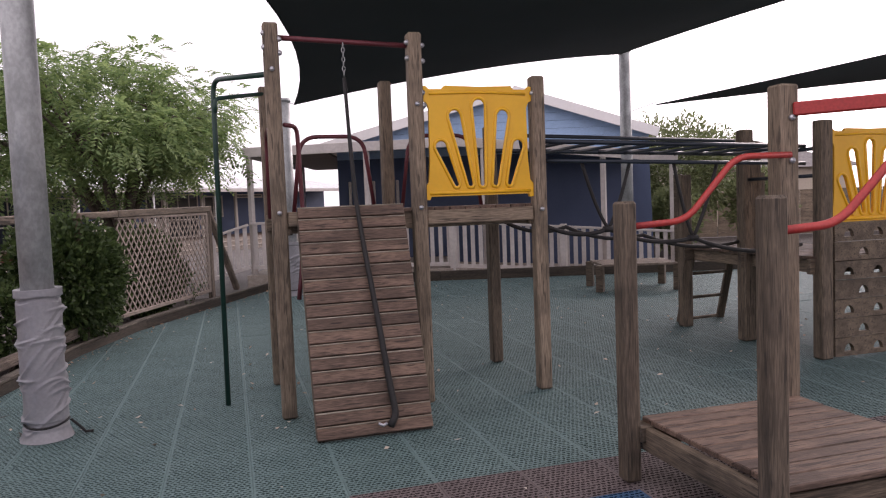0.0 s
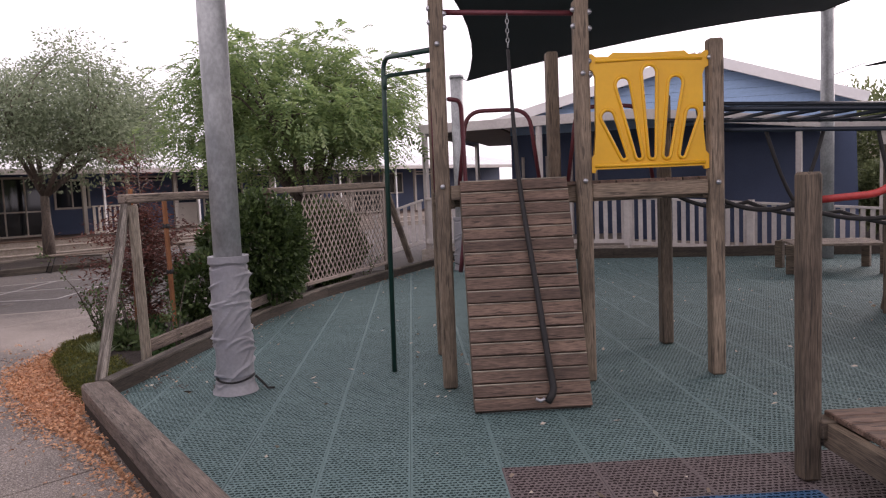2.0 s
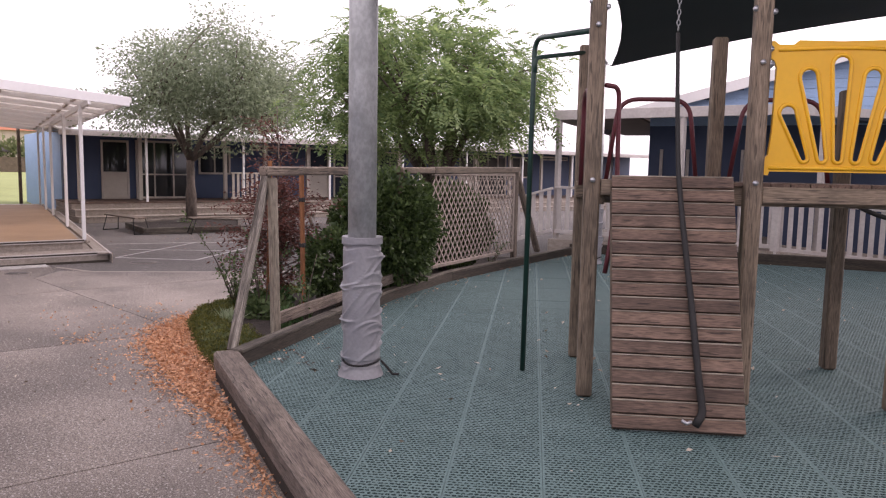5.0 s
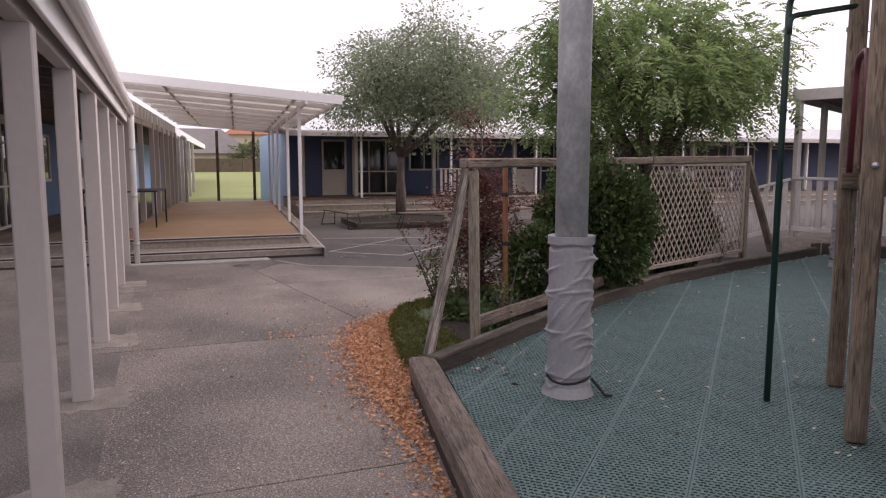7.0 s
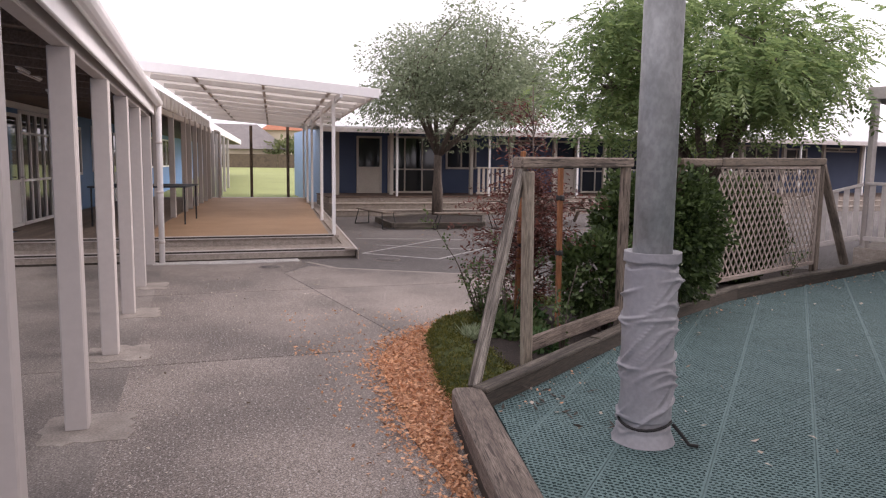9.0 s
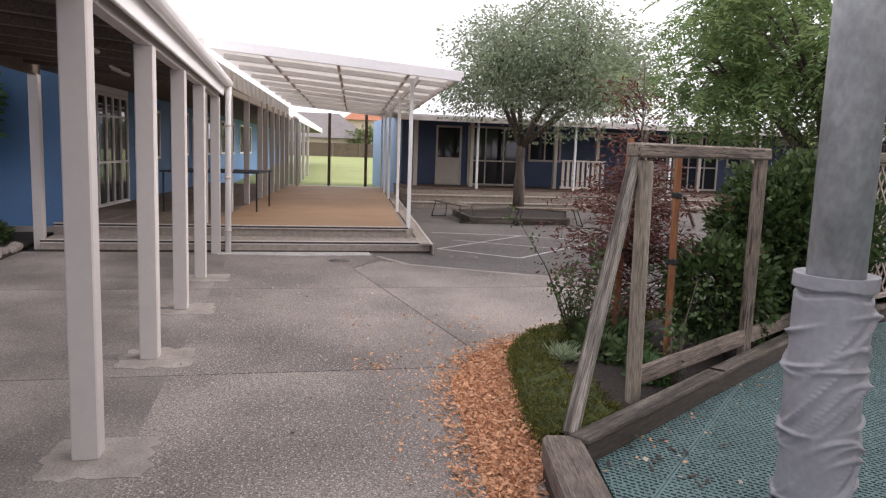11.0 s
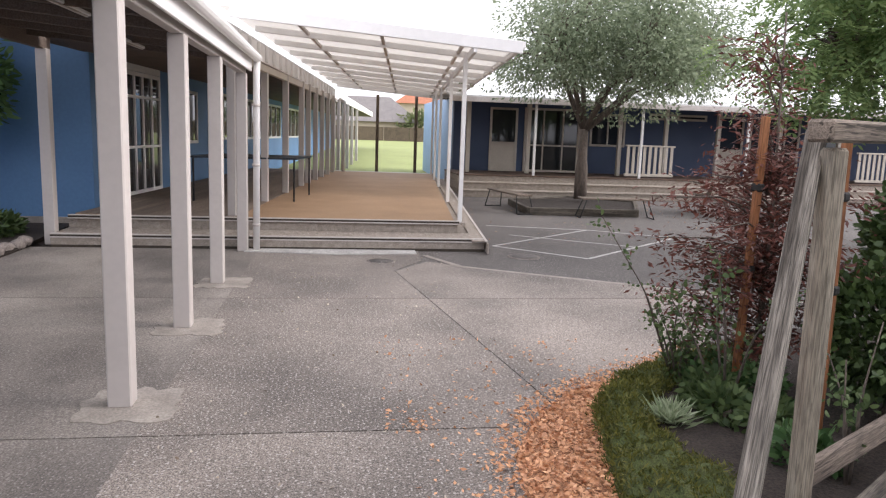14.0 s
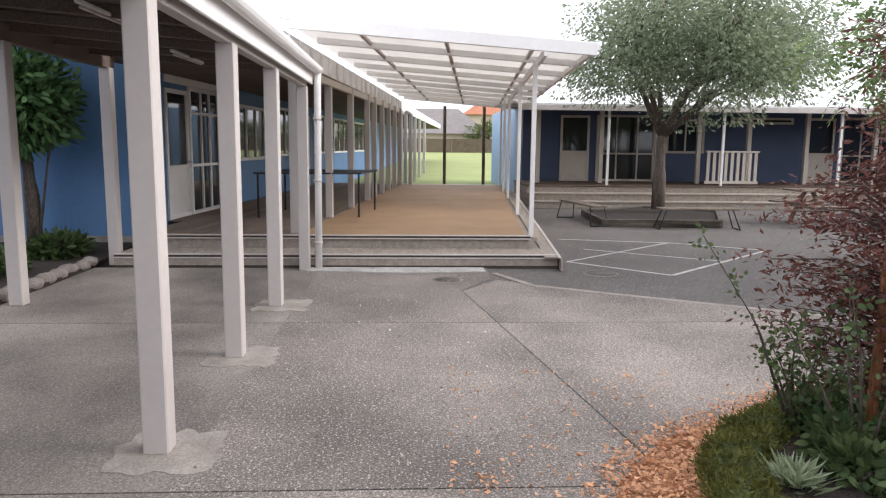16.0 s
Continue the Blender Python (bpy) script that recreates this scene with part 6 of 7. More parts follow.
def tree(x, y, z, fork, crown, radii, leafage, label, seed, trunk_r=0.16, clumps=46, per_clump=330, pinnate=False, leaf=(0.11, 0.045), lean=(0, 0), mat_name="tree"):
    rng = np.random.default_rng(seed)
    t = thing(mat_name, x, y, z, label, "tree")
    forkp = Vector((x + lean[0], y + lean[1], fork))
    limb("trunk", [(x, y, z), (x + lean[0] * 0.4, y + lean[1] * 0.4, z + (fork - z) * 0.5), forkp], trunk_r * 1.15, trunk_r * 0.8, t, sides=14)
    c = np.array(crown)
    cl = []
    while len(cl) < clumps:
        d = unit(rng, 1)[0]
        rad = rng.uniform(0.35, 1.0) ** 0.6
        wob = 0.82 + 0.3 * noise.noise(Vector(d * 1.7) + Vector((seed, 0, 0)))
        p = c + d * np.array(radii) * rad * wob
        if d[2] < -0.55 and rad > 0.8:
            continue
        cl.append(p)
    cl = np.array(cl)
    main = []
    for k in range(7):
        a = 2 * math.pi * k / 7 + rng.uniform(-0.3, 0.3)
        e = Vector((c[0] + math.cos(a) * radii[0] * 0.55, c[1] + math.sin(a) * radii[1] * 0.55, c[2] + rng.uniform(-0.25, 0.35) * radii[2]))
        limb("limb", [forkp - Vector((0, 0, 0.05)), forkp.lerp(e, 0.45) + Vector((0, 0, 0.12 * radii[2])), e], trunk_r * 0.5, trunk_r * 0.14, t)
        main.append(e)
    v, f = [], []
    for p in cl:
        q = min(main, key=lambda e: (e - Vector(p)).length)
        tv, tf = tube_data([q.lerp(forkp, 0.25), q.lerp(Vector(p), 0.5) + Vector((0, 0, 0.05)), Vector(p)], [0.035, 0.008], 5)
        o = len(v)
        v += tv
        f += [tuple(i + o for i in face) for face in tf]
    mesh_object("branchwork", v, f, M["bark"], t, "", smooth=True)["kind"] = "stuff"
    pts, ways = [], []
    for p in cl:
        n = int(per_clump * rng.uniform(0.6, 1.3))
        s = rng.uniform(0.28, 0.48) * (sum(radii) / 3) / 2.4
        q = p + np.clip(rng.normal(size=(n, 3)), -1.35, 1.35) * np.array([s, s, s * 0.62])
        pts.append(q)
        out = (q - p) + unit(rng, n) * 0.35
        out[:, 2] -= 0.22
        ways.append(out)
    pts, ways = np.concatenate(pts), np.concatenate(ways)
    if pinnate:
        ways /= np.linalg.norm(ways, axis=1, keepdims=True)
        side = np.cross(ways, unit(rng, len(ways)) * 0.4 + np.array([0, 0, 1.0]))
        side /= np.maximum(np.linalg.norm(side, axis=1, keepdims=True), 1e-6)
        b, w, s2 = [], [], []
        for k in range(5):
            foot = pts + ways * (0.055 * k) - np.array([0, 0, 0.006 * k * k])
            for sg in (-1, 1):
                b.append(foot)
                w.append(ways * 0.55 + side * sg - np.array([0, 0, 0.25]))
                s2.append(ways)
        pts, ways, side = np.concatenate(b), np.concatenate(w), np.concatenate(s2)
    else:
        side = unit(rng, len(pts))
    n = len(pts)
    leaf_mesh("crown", pts, ways, side, leaf[0] * rng.uniform(0.7, 1.3, n), leaf[1] * rng.uniform(0.7, 1.3, n), M[leafage], t, "", "stuff")
    return t


tree(-20.4, 7.1, GROUND + 0.2, 1.75, (-20.4, 7.75, 3.6), (3.1, 3.4, 2.3), "leaf_near", "dense grey-green yard tree standing in a timber planter", 3, 0.135, 130, 330, False, (0.105, 0.048))
tree(-12.6, 10.0, GROUND, 1.15, (-12.7, 9.75, 3.3), (3.15, 3.3, 1.95), "leaf_pinnate", "spreading feathery bright green tree behind the fence", 8, 0.16, 84, 62, True, (0.125, 0.05))


def shrub(name, x, y, z0, centre, radii, n, leaf, leafage, label, seed, stems=6, droop=0.0, shell=0.55):
    rng = np.random.default_rng(seed)
    t = thing(name, x, y, z0, label, "shrub")
    c = np.array(centre)
    v, f = [], []
    for k in range(stems):
        e = c + unit(rng, 1)[0] * np.array(radii) * 0.6
        tv, tf = tube_data([(x + rng.uniform(-0.06, 0.06), y + rng.uniform(-0.06, 0.06), z0), tuple((np.array([x, y, z0]) + e) / 2 + rng.normal(size=3) * 0.04), tuple(e)], [0.022, 0.007], 6)
        o = len(v)
        v += tv
        f += [tuple(i + o for i in face) for face in tf]
    mesh_object("stems", v, f, M["bark"], t, "", smooth=True)
    d = unit(rng, n)
    bump = np.array([0.86 + 0.26 * noise.noise(Vector(q * 2.6) + Vector((seed * 3.1, 0, 0))) for q in d])
    rad = rng.uniform(shell, 1.0, n)
    p = c + d * np.array(radii) * (rad * bump)[:, None]
    p[:, 2] = np.maximum(p[:, 2], z0)
    way = d + unit(rng, n) * 0.8
    way[:, 2] -= droop
    leaf_mesh("leaves", p, way, unit(rng, n), leaf[0] * rng.uniform(0.7, 1.3, n), leaf[1] * rng.uniform(0.7, 1.3, n), M[leafage], t, "", "stuff", True)
    return t


shrub("hedge_bush", -7.38, 5.3, -0.02, (-7.38, 5.28, 0.82), (0.62, 0.86, 0.86), 17000, (0.062, 0.038), "leaf_hedge", "dense dark green clipped bush growing over the fence", 5)
shrub("hedge_bush", -6.95, 4.35, -0.02, (-6.98, 4.35, 0.48), (0.36, 0.55, 0.52), 4200, (0.06, 0.033), "leaf_hedge", "low dark green shrub against the fence boards", 6)
shrub("hedge_bush", -9.0, 7.5, -0.02, (-9.0, 7.5, 0.66), (0.32, 1.15, 0.8), 12000, (0.085, 0.05), "leaf_hedge", "dark green hedge behind the lattice panel", 15, 8)
shrub("glossy_shrub", -14.8, -4.15, GROUND, (-14.65, -4.15, 2.05), (0.8, 0.85, 0.85), 2300, (0.19, 0.068), "leaf_glossy", "tall shrub with large glossy leaves by the blue wall", 7, 7, 0.2, 0.35)
shrub("low_shrub", -14.2, -3.6, GROUND, (-14.2, -3.55, 0.02), (0.6, 0.4, 0.2), 900, (0.12, 0.05), "leaf_hedge", "low green planting at the foot of the blue wall", 9, 4)
shrub("low_shrub", -12.6, -3.7, GROUND, (-12.6, -3.65, 0.02), (0.6, 0.4, 0.18), 700, (0.12, 0.05), "leaf_hedge", "low green planting beside the walkway", 10, 4)
trunk_g = thing("shrub_trunk", -14.85, -4.2, GROUND, "rough brown trunk of the tall glossy shrub", "tree trunk")
limb("trunk", [(-14.85, -4.2, GROUND), (-14.8, -4.18, 0.8), (-14.65, -4.15, 1.7)], 0.11, 0.06, trunk_g)
# trees behind the playground
shrub("far_shrub", *bb(7.4, 24).xy, GROUND, tuple(bb(7.9, 24, 2.35)), (2.6, 2.4, 2.0), 12000, (0.16, 0.06), "leaf_far", "rounded olive-green tree behind the hall", 11, 8, 0.0, 0.4)
shrub("far_shrub", *bb(6.6, 20.5).xy, GROUND, tuple(bb(6.6, 20.5, 0.9)), (0.9, 0.9, 1.1), 3500, (0.14, 0.06), "leaf_far", "green shrub beside the hall's corner", 12, 6, 0.0, 0.4)
shrub("far_shrub", *bb(10.2, 23).xy, GROUND, tuple(bb(10.2, 23, 1.2)), (1.2, 1.0, 1.3), 3500, (0.16, 0.06), "leaf_far", "green shrub before the boundary fence", 13, 6, 0.0, 0.4)


def cane(parent, pts, r, rng, leaves, size, spread):
    v, f = tube_data([Vector(p) for p in pts], [r, r * 0.35], 6, 0.1)
    mesh_object("stem", v, f, M["bark"], parent, "", smooth=True)
    pv = [Vector(p) for p in pts]
    for _ in range(leaves):
        t = rng.uniform(0.2, 1.0) * (len(pv) - 1)
        i = min(int(t), len(pv) - 2)
        p = pv[i].lerp(pv[i + 1], t - i)
        yield p, Vector(unit(rng, 1)[0]) * spread + Vector((0, 0, 0.15)), size * rng.uniform(0.6, 1.3)


def rose(x, y, tips, label, seed, leafage="leaf_rose", per=26, size=0.037):
    rng = np.random.default_rng(seed)
    t = thing("rose_bush", x, y, GROUND, label, "rose bush", "rose bushes")
    b, w, s, ln = [], [], [], []
    for tip in tips:
        midp = ((x + tip[0]) / 2 + rng.uniform(-0.05, 0.05), (y + tip[1]) / 2 + rng.uniform(-0.05, 0.05), tip[2] * 0.55)
        for p, d, size_i in cane(t, [(x, y, GROUND), midp, tip], 0.009, rng, per, size, 1.0):
            for k in range(3):
                b.append(tuple(p + d.normalized() * 0.035 * (k + 0.4)))
                w.append(tuple(d + Vector(unit(rng, 1)[0]) * 0.9))
                s.append(tuple(unit(rng, 1)[0]))
                ln.append(size_i)
    ln = np.array(ln)
    leaf_mesh("leaves", b, w, s, ln, ln * 0.66, M[leafage], t, "", "stuff", True)
    return t


rose(-7.6, 3.4, [(-7.50, 2.77, 1.05), (-7.55, 3.35, 0.63), (-7.60, 3.56, 0.66), (-7.50, 3.15, 0.51), (-7.45, 3.3, 0.35), (-7.75, 3.65, 0.5), (-7.4, 3.6, 0.45), (-7.55, 3.2, 0.4)], "straggling rose bush with thin canes and pale tips", 21, per=22)
rose(-7.2, 3.5, [(-7.1, 3.3, 0.9), (-7.4, 3.5, 0.8), (-7.0, 3.7, 0.7), (-7.45, 3.2, 0.6)], "green rose bush below the red maple", 23, per=20)
rose(-6.2, 3.55, [(-6.25, 3.5, 0.55), (-6.35, 3.75, 0.7), (-6.5, 3.6, 0.5)], "green rose bush behind the fence post", 24, per=16)
rose(-8.52, 8.05, [(-8.38, 8.02, 0.62), (-8.48, 8.22, 0.5), (-8.42, 8.3, 0.42)], "small climbing rose on the lattice", 25, per=9)
for x, y, sd in ((-6.99, 3.05, 31), (-7.8, 3.95, 32)):
    rng = np.random.default_rng(sd)
    tuft = thing("silver_plant", x, y, GROUND, "small pale silver-green tufted plant in the bed", "plant", "silver plants")
    n = 260
    d = unit(rng, n)
    d[:, 2] = np.abs(d[:, 2]) + 0.3
    leaf_mesh("leaves", np.array([x, y, -0.03]) + rng.normal(size=(n, 3)) * np.array([0.04, 0.04, 0.01]), d, unit(rng, n), rng.uniform(0.07, 0.17, n), 0.016, M["leaf_silver"], tuft, "", "stuff")

for k, (x, y, h) in enumerate(((-7.25, 3.42, 0.2), (-7.48, 3.55, 0.2), (-7.05, 3.38, 0.13), (-7.3, 3.78, 0.2), (-6.85, 3.55, 0.15), (-6.45, 3.5, 0.12))):
    shrub("low_plant", x, y, -0.05, (x, y, 0.02), (0.2, 0.19, h), 330, (0.07, 0.034), "leaf_glossy" if k % 2 else "leaf_rose", "low green leafy plant in the dark bed soil", 140 + k, 4, 0.0, 0.3)

rng = np.random.default_rng(41)
maple = thing("red_maple", -7.55, 3.88, GROUND, "young dark red maple with layered leaves tied to stakes", "tree")
b, w, s, ln = [], [], [], []
for k in range(84):
    h = rng.uniform(0.2, 2.2) if k % 3 == 0 else rng.uniform(0.35, 1.45)
    a = rng.uniform(0, 2 * math.pi)
    reach = rng.uniform(0.25, 0.72) * (1.0 if h < 1.35 else 0.5)
    foot = Vector((-7.55 + 0.04 * math.sin(h * 3), 3.88, max(0.15, h - 0.2)))
    tip = foot + Vector((math.cos(a) * reach, math.sin(a) * reach, 0.28 - 0.25 * reach))
    v, f = tube_data([foot, foot.lerp(tip, 0.5) + Vector((0, 0, 0.06)), tip], [0.008, 0.003], 5)
    mesh_object("twig", v, f, M["bark"], maple, "", smooth=True)
    for _ in range(120 if h < 1.5 else 70):
        t = rng.uniform(0.15, 1.1)
        p = foot.lerp(tip, t) + Vector((rng.normal() * 0.1, rng.normal() * 0.1, rng.normal() * 0.035))
        b.append(tuple(p))
        w.append((rng.normal(), rng.normal(), -0.35))
        s.append((rng.normal(), rng.normal(), rng.normal() * 0.4))
        ln.append(rng.uniform(0.04, 0.07))
ln = np.array(ln)
leaf_mesh("leaves", b, w, s, ln, ln * 0.3, M["leaf_red"], maple, "", "stuff")
limb("trunk", [(-7.55, 3.88, GROUND), (-7.52, 3.89, 1.0), (-7.57, 3.87, 2.3)], 0.022, 0.006, maple)

# planted bed: soil, grass edging, chips
bed_in = [(-5.15, 2.45), (-5.95, 2.5), (-6.79, 2.66), (-7.5, 2.95), (-8.25, 3.7), (-9.1, 5.6), (-10.2, 8.9), (-9.5, 10.6), (-9.07, 9.8), (-8.57, 8.2), (-8.01, 6.75), (-7.13, 5.15), (-6.18, 3.85)]
tagged(prism("ground_bed", bed_in[::-1], GROUND - 0.02, -0.04, M["soil"]), "dark soil of the planted bed behind the fence", "garden bed", kind="structure")
edge_line = [Vector(p) for p in ((-5.5, 2.38), (-5.95, 2.42), (-6.75, 2.6), (-7.3, 2.76), (-7.6, 3.0), (-7.98, 3.48), (-8.6, 4.6))]
grass_edge = thing("grass_edging", -6.8, 2.7, GROUND, "clumped low green grass edging round the planted bed", "grass edging", kind="stuff")
v, f = [], []
cols = 13
path_pts = []
for a, bq in zip(edge_line, edge_line[1:]):
    for k in range(8):
        path_pts.append((a.lerp(bq, k / 8), (bq - a).normalized()))
for p, d in path_pts:
    n = Vector((d.y, -d.x))
    q0 = p
    for k in range(cols):
        t = k / (cols - 1) * math.pi
        wide = 0.135 + 0.14 * max(0.0, min(1.0, (q0.x + 6.9) / 0.6))
        off = math.cos(t) * wide
        q = p + n * (wide - 0.01 + off)
        zz = GROUND + math.sin(t) ** 0.5 * 0.16 * (1 + 0.8 * noise.noise((q.x * 9, q.y * 9, 0)))
        v.append((q.x, q.y, zz))
for i in range(len(path_pts) - 1):
    for k in range(cols - 1):
        f.append((i * cols + k, i * cols + k + 1, (i + 1) * cols + k + 1, (i + 1) * cols + k))
mesh_object("turf", v, f, M["moss"], grass_edge, "", smooth=True)
rng = np.random.default_rng(51)
pick = rng.integers(0, len(v), 32000)
bp = np.array([tuple(q) for q in v])[pick] + rng.normal(size=(32000, 3)) * np.array([0.025, 0.025, 0.008]) - np.array([0, 0, 0.012])
gd = unit(rng, 32000)
gd[:, 2] = np.abs(gd[:, 2]) + 0.2
leaf_mesh("blades", bp, gd, unit(rng, 32000), rng.uniform(0.016, 0.045, 32000), 0.009, leaf_material("grass_blades", (0.205, 0.195, 0.045), (0.06, 0.075, 0.018), 0.3), grass_edge)

chips = thing("wood_chips", -6.2, 2.2, GROUND, "drift of orange wood chips along the bed and beam", "wood chips", kind="stuff")
pts = []
outline = [(-2.6, 1.54), (-3.4, 1.68), (-4.2, 1.79), (-5.1, 1.78), (-5.6, 1.83), (-6.3, 1.92), (-6.84, 1.98), (-7.3, 2.2), (-7.75, 2.55), (-8.2, 3.25), (-8.6, 3.9), (-8.45, 4.2), (-7.75, 3.3), (-7.3, 2.85), (-6.75, 2.66), (-5.9, 2.5), (-5.25, 2.42), (-5.2, 2.2), (-2.6, 1.69)]
bed_core = [(x + 0.05, y + 0.14) if k < 11 else (x, y) for k, (x, y) in enumerate(outline)]
tries = rng.uniform((-9, 1.5), (-2.5, 4.4), size=(66000, 2))
for q in tries:
    inside_it = inside(q[0], q[1], outline)
    if inside_it and not inside(q[0], q[1], bed_core) and rng.uniform() > 0.45:
        continue
    if inside_it or (rng.uniform() < 0.02 and 1.5 < q[1] < 3.2 and not inside(q[0], q[1], [(-9, 3.2), (-7.3, 2.7), (-5, 2.3), (-2, 1.6), (-2, 5), (-9, 5)])):
        q = q + rng.normal(size=2) * (0.1 if inside_it and rng.uniform() < 0.45 else 0.0)
        pts.append((q[0], q[1], GROUND + (rng.uniform(0.004, 0.05) if inside_it else 0.006)))
    if len(pts) > 14000:
        break
pts += [(-7.28 + rng.normal() * 0.11, 1.66 + rng.normal() * 0.07, GROUND + 0.006) for _ in range(60)]
n = len(pts)
wv = unit(rng, n)
wv[:, 2] *= 0.3
sv = unit(rng, n)
sv[:, 2] *= 0.3
leaf_mesh("chips", pts, wv, sv, rng.uniform(0.014, 0.046, n), rng.uniform(0.01, 0.026, n), M["chip"], chips)
low = bed_core
mesh_object("chip_bed", [(x, y, GROUND + 0.006) for x, y in low], [tuple(range(len(low)))], M["chip_bed"], chips)

# litter: pale crumbs on the mat and leaves on the paving
lit = thing("leaf_litter", -4, 5, 0, "scattered pale petals and dry leaf crumbs", "leaf litter", kind="stuff")
rng = np.random.default_rng(61)
q = rng.uniform((-9, 2.4), (3, 13), size=(420, 2))
q = np.array([p for p in q if inside(p[0], p[1], mat_outline)])
n = len(q)
d = unit(rng, n)
d[:, 2] = 0.15
leaf_mesh("petals", np.c_[q, np.full(n, 0.006)], d, np.c_[rng.normal(size=(n, 2)), np.zeros(n)], rng.uniform(0.02, 0.06, n), rng.uniform(0.015, 0.035, n), M["litter"], lit)
qa = rng.uniform((-13.2, 0.2), (-3, 2.6), size=(520, 2))
qb = np.array([p for a, bq in zip(outer, outer[1:]) for p in (np.array(a) + (np.array(bq) - np.array(a)) * rng.uniform(0, 1, (26, 1)) + np.abs(rng.normal(size=(26, 1))) * np.array([[0.12, 0.05]]) + np.array([[0.04, 0.02]]))])
qc = rng.uniform((-22.4, 3.6), (-14, 12), size=(500, 2))
for nm, pts2, z in (("crumbs", qa, GROUND + 0.004), ("kerb_leaves", qb, 0.008), ("yard_leaves", qc, GROUND + 0.004)):
    n = len(pts2)
    d = unit(rng, n)
    d[:, 2] = 0.2
    leaf_mesh(nm, np.c_[pts2, np.full(n, z)], d, np.c_[rng.normal(size=(n, 2)), np.zeros(n)], rng.uniform(0.012, 0.038, n), rng.uniform(0.008, 0.022, n), M["litter" if nm == "crumbs" else "chip"], lit)

n = 16
qd = np.array([-4.95, 2.95]) + rng.normal(size=(n, 2)) * np.array([0.22, 0.2])
dd = np.c_[rng.normal(size=(n, 2)), np.full(n, 0.05)]
leaf_mesh("dark_leaves", np.c_[qd, np.full(n, 0.008)], dd, np.c_[rng.normal(size=(n, 2)), np.zeros(n)], rng.uniform(0.07, 0.13, n), rng.uniform(0.015, 0.028, n), M["kerb_dark"], lit)

# edging stones of the garden strip
rng = np.random.default_rng(71)
for k in range(24):
    px, py = -13.55 + k * 0.31, -2.86 + rng.uniform(-0.04, 0.04)
    st = bmesh.new()
    bmesh.ops.create_icosphere(st, subdivisions=2, radius=1.0)
    for vv in st.verts:
        vv.co *= 1 + 0.22 * noise.noise(vv.co * 1.4 + Vector((k * 3.3, 0, 0)))
        vv.co = Vector((vv.co.x * 0.15, vv.co.y * 0.1, vv.co.z * 0.075))
    ob = part("edging_stone", st, M["stone"], None, "", pose(px, py, GROUND + 0.05, 0, 0, rng.uniform(-25, 25)), True)
    tagged(ob, "rough grey-brown stone edging the garden strip", "stone", "edging stones")

# ---- distance ----
ff = thing("boundary_fence", -72, 10, GROUND, "long brown timber paling fence beyond the field", "fence")
for k in range(34):
    y = -28 + k * 2.4
    box("fence_panel", -72.1, -72, y, y + 2.36, GROUND + 0.8, 2.05, M["dark_post"], ff, "", 0.01)
hf = thing("boundary_fence", *bb(12, 28), "brown timber paling fence behind the hall", "fence")
for k in range(10):
    beam("fence_panel", bb(6 + k * 1.6, 28, 0.72), bb(7.57 + k * 1.6, 28, 0.72), 0.04, 1.7, M["post"], hf)


def house(x, y, w, d, wall_h, roof_h, roof, label, rz=0):
    t = thing("house", x, y, GROUND, label, "house", rz=rz)
    m = pose(x, y, GROUND, 0, 0, rz)
    boxed("wall", m @ pose(0, 0, wall_h / 2), d, w, wall_h, M["render_wall"], t)
    hw, hd, o = w / 2 + 0.5, d / 2 + 0.5, min(w, d) * 0.35
    v = [(-hd, -hw, wall_h), (hd, -hw, wall_h), (hd, hw, wall_h), (-hd, hw, wall_h), (0, -hw + o, wall_h + roof_h), (0, hw - o, wall_h + roof_h)]
    mesh_object("roof", v, [(0, 1, 4), (1, 2, 5, 4), (2, 3, 5), (3, 0, 4, 5), (3, 2, 1, 0)], M[roof], t, "", m)
    for k in (-0.3, 0.0, 0.3):
        win = boxed("window", m @ pose(d / 2 + 0.03, k * w, wall_h * 0.55), 0.06, w * 0.13, 1.1, M["white"], t)
        boxed("pane", m @ pose(d / 2 + 0.06, k * w, wall_h * 0.55), 0.04, w * 0.11, 0.95, M["glass"], win)
    return t


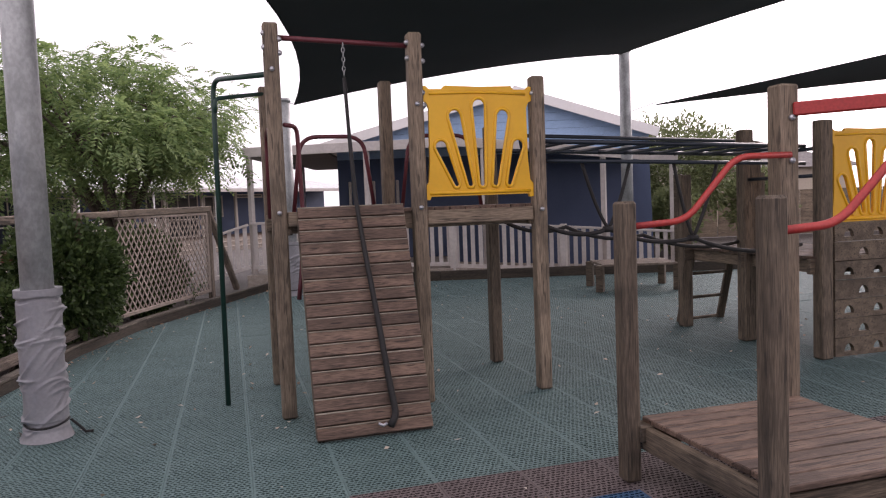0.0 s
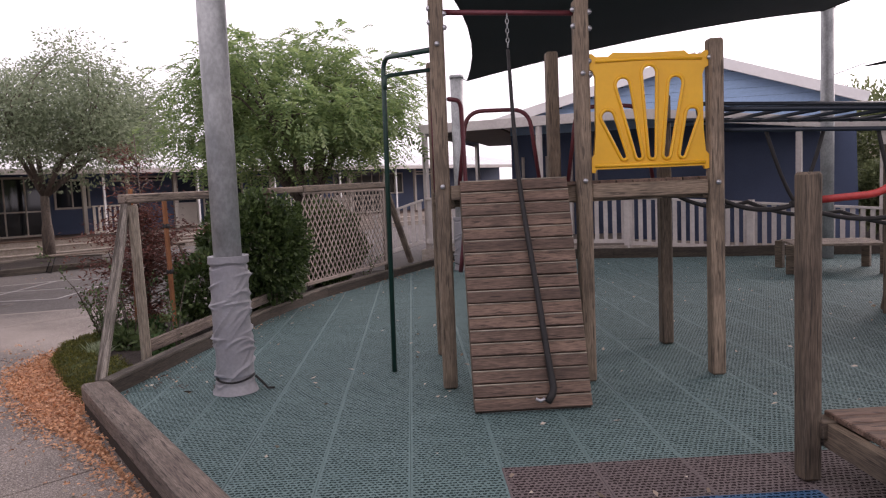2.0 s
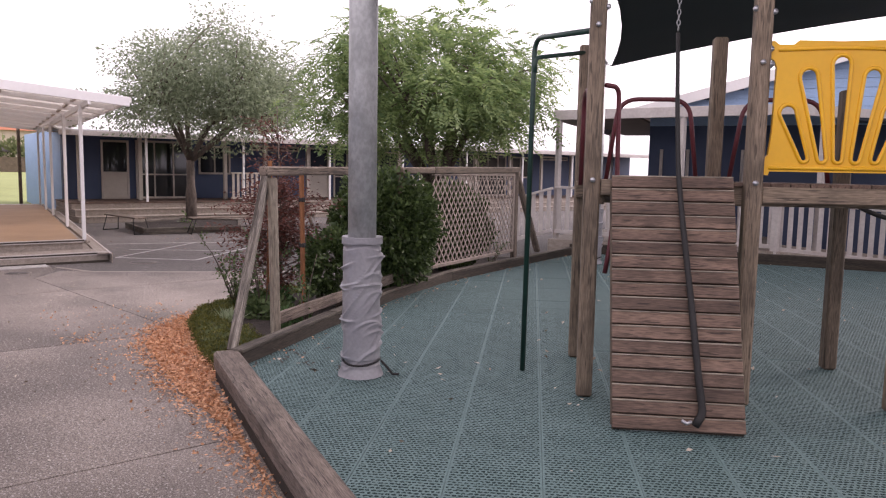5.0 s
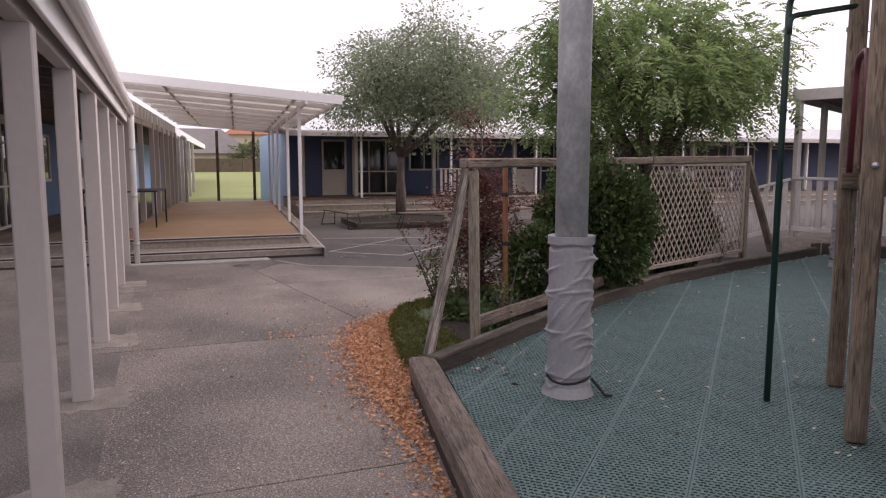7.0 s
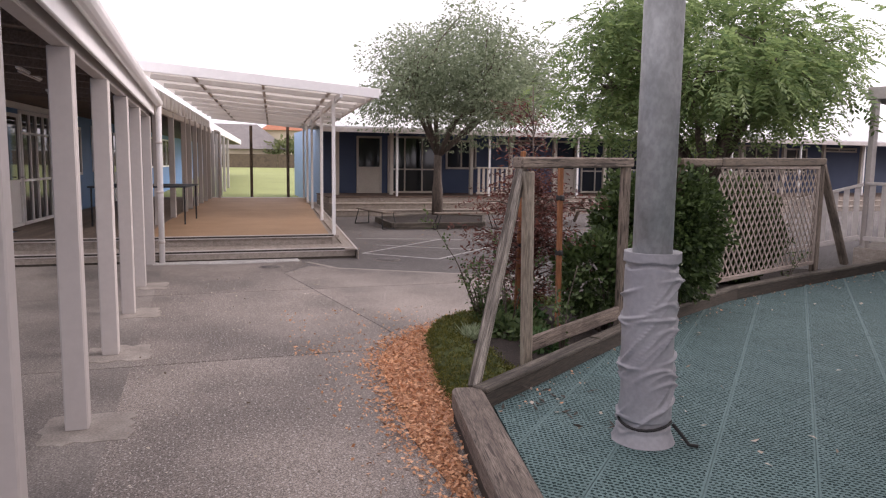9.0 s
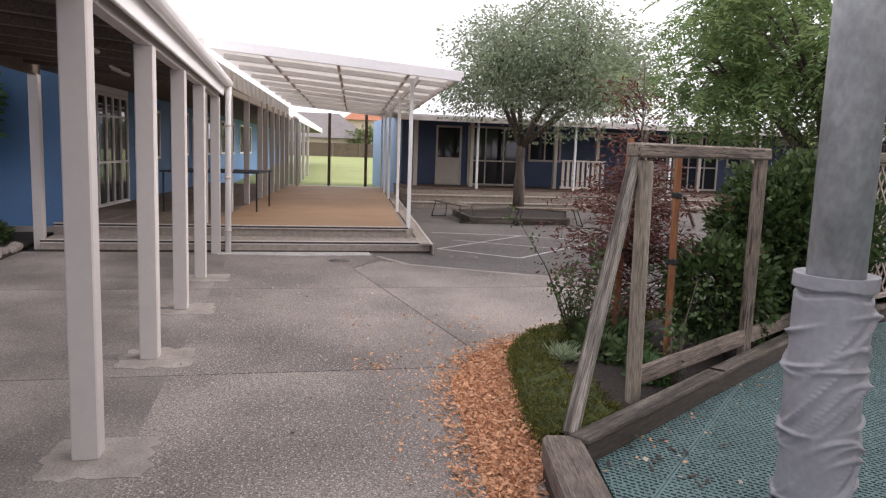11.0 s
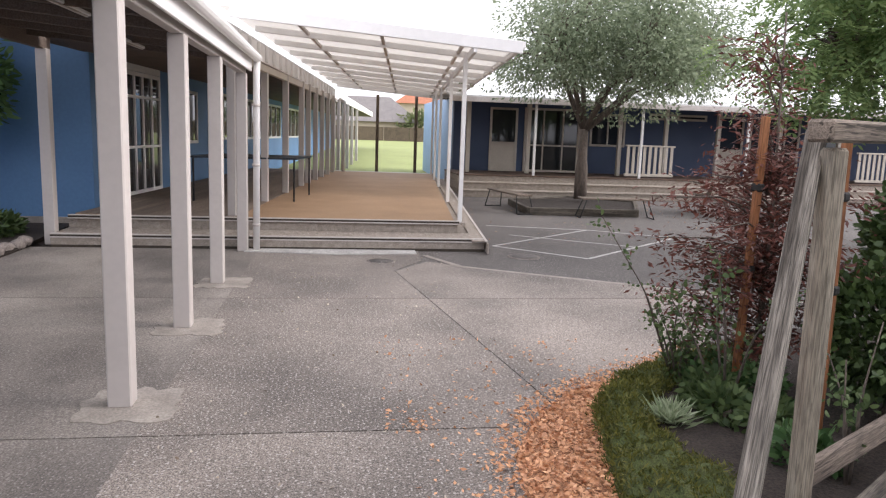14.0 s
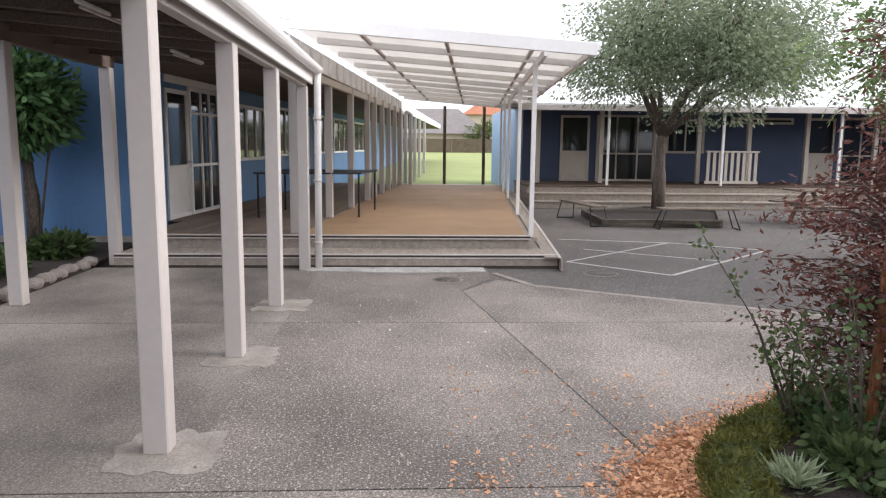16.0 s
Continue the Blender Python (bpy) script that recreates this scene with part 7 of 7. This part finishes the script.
house(-80, 4.5, 9, 8, 2.7, 2.6, "tiles_roof", "low house with grey hipped roof beyond the field")
house(-95, 12.5, 8, 8, 5.2, 2.0, "terracotta", "two-storey cream house with terracotta roof beyond the field")
house(-84, -10, 12, 8, 2.7, 2.4, "tiles_roof", "low house with grey hipped roof beyond the field")
house(*bb(16, 42).xy, 12, 9, 2.8, 1.8, "tiles_roof", "neighbouring house with grey tiled roof behind the fence", 30)
for k, (x, y) in enumerate(((-76, 9.5), (-75, -2), (-77, 16), (-78, -16), (-76, 22))):
    shrub("far_shrub", x, y, GROUND, (x, y, 2.0), (2.6, 2.8, 2.1), 1500, (0.4, 0.2), "leaf_far", "olive-green garden tree beyond the field", 80 + k, 4, 0.0, 0.4)
back_block = thing("classroom_block", -8, -14, GROUND, "plain blue classroom block behind the walkway", "building")
box("wall", -15.6, 12, -14, -9.0, GROUND, 3.2, M["blue"], back_block)
prism("roof", [(-15.7, -14.3), (12.3, -14.3), (12.3, -8.7), (-15.7, -8.7)], 3.2, 3.3, M["roof"], back_block)

# ---- tiles of the mat ----
rest = {"green": [], "red": [], "blue": []}
field_pose = Matrix.Translation(pg(0.29, 3.16)) @ Matrix.Rotation(TURN_MAT, 4, "Z")
field_inv = field_pose.inverted()
for k, (dist, p, colour, corners) in enumerate(TILES):
    m = Matrix.Translation((p.x, p.y, random.uniform(-0.003, 0.001))) @ Matrix.Rotation(TURN_MAT, 4, "Z")
    data = tile_shape()
    if corners is not None:
        shape = clipped(corners, mat_outline)
        if not shape:
            continue
        inv = m.inverted()
        loc = [inv @ Vector((q.x, q.y, 0)) for q in shape]
        n = len(loc)
        data = ([(q.x, q.y, -0.03) for q in loc] + [(q.x, q.y, -0.002) for q in loc], [tuple(range(n, 2 * n))] + [(i, (i + 1) % n, n + (i + 1) % n, n + i) for i in range(n)])
    if k >= 300:
        rest[colour].append(moved(data, field_inv @ m))
    elif corners is None:
        ob = new("rubber_tile", tile_mesh[colour])
        ob.matrix_world = m
        adopt(ob, mat_floor)
    else:
        mesh_object("rubber_tile", *data, M["tile_" + colour], mat_floor, "", m)
for colour, chunks in rest.items():
    if chunks:
        ob = mesh_object("tile_field", *joined(chunks), M["tile_" + colour], mat_floor, "", field_pose)
        ob["kind"] = "stuff"
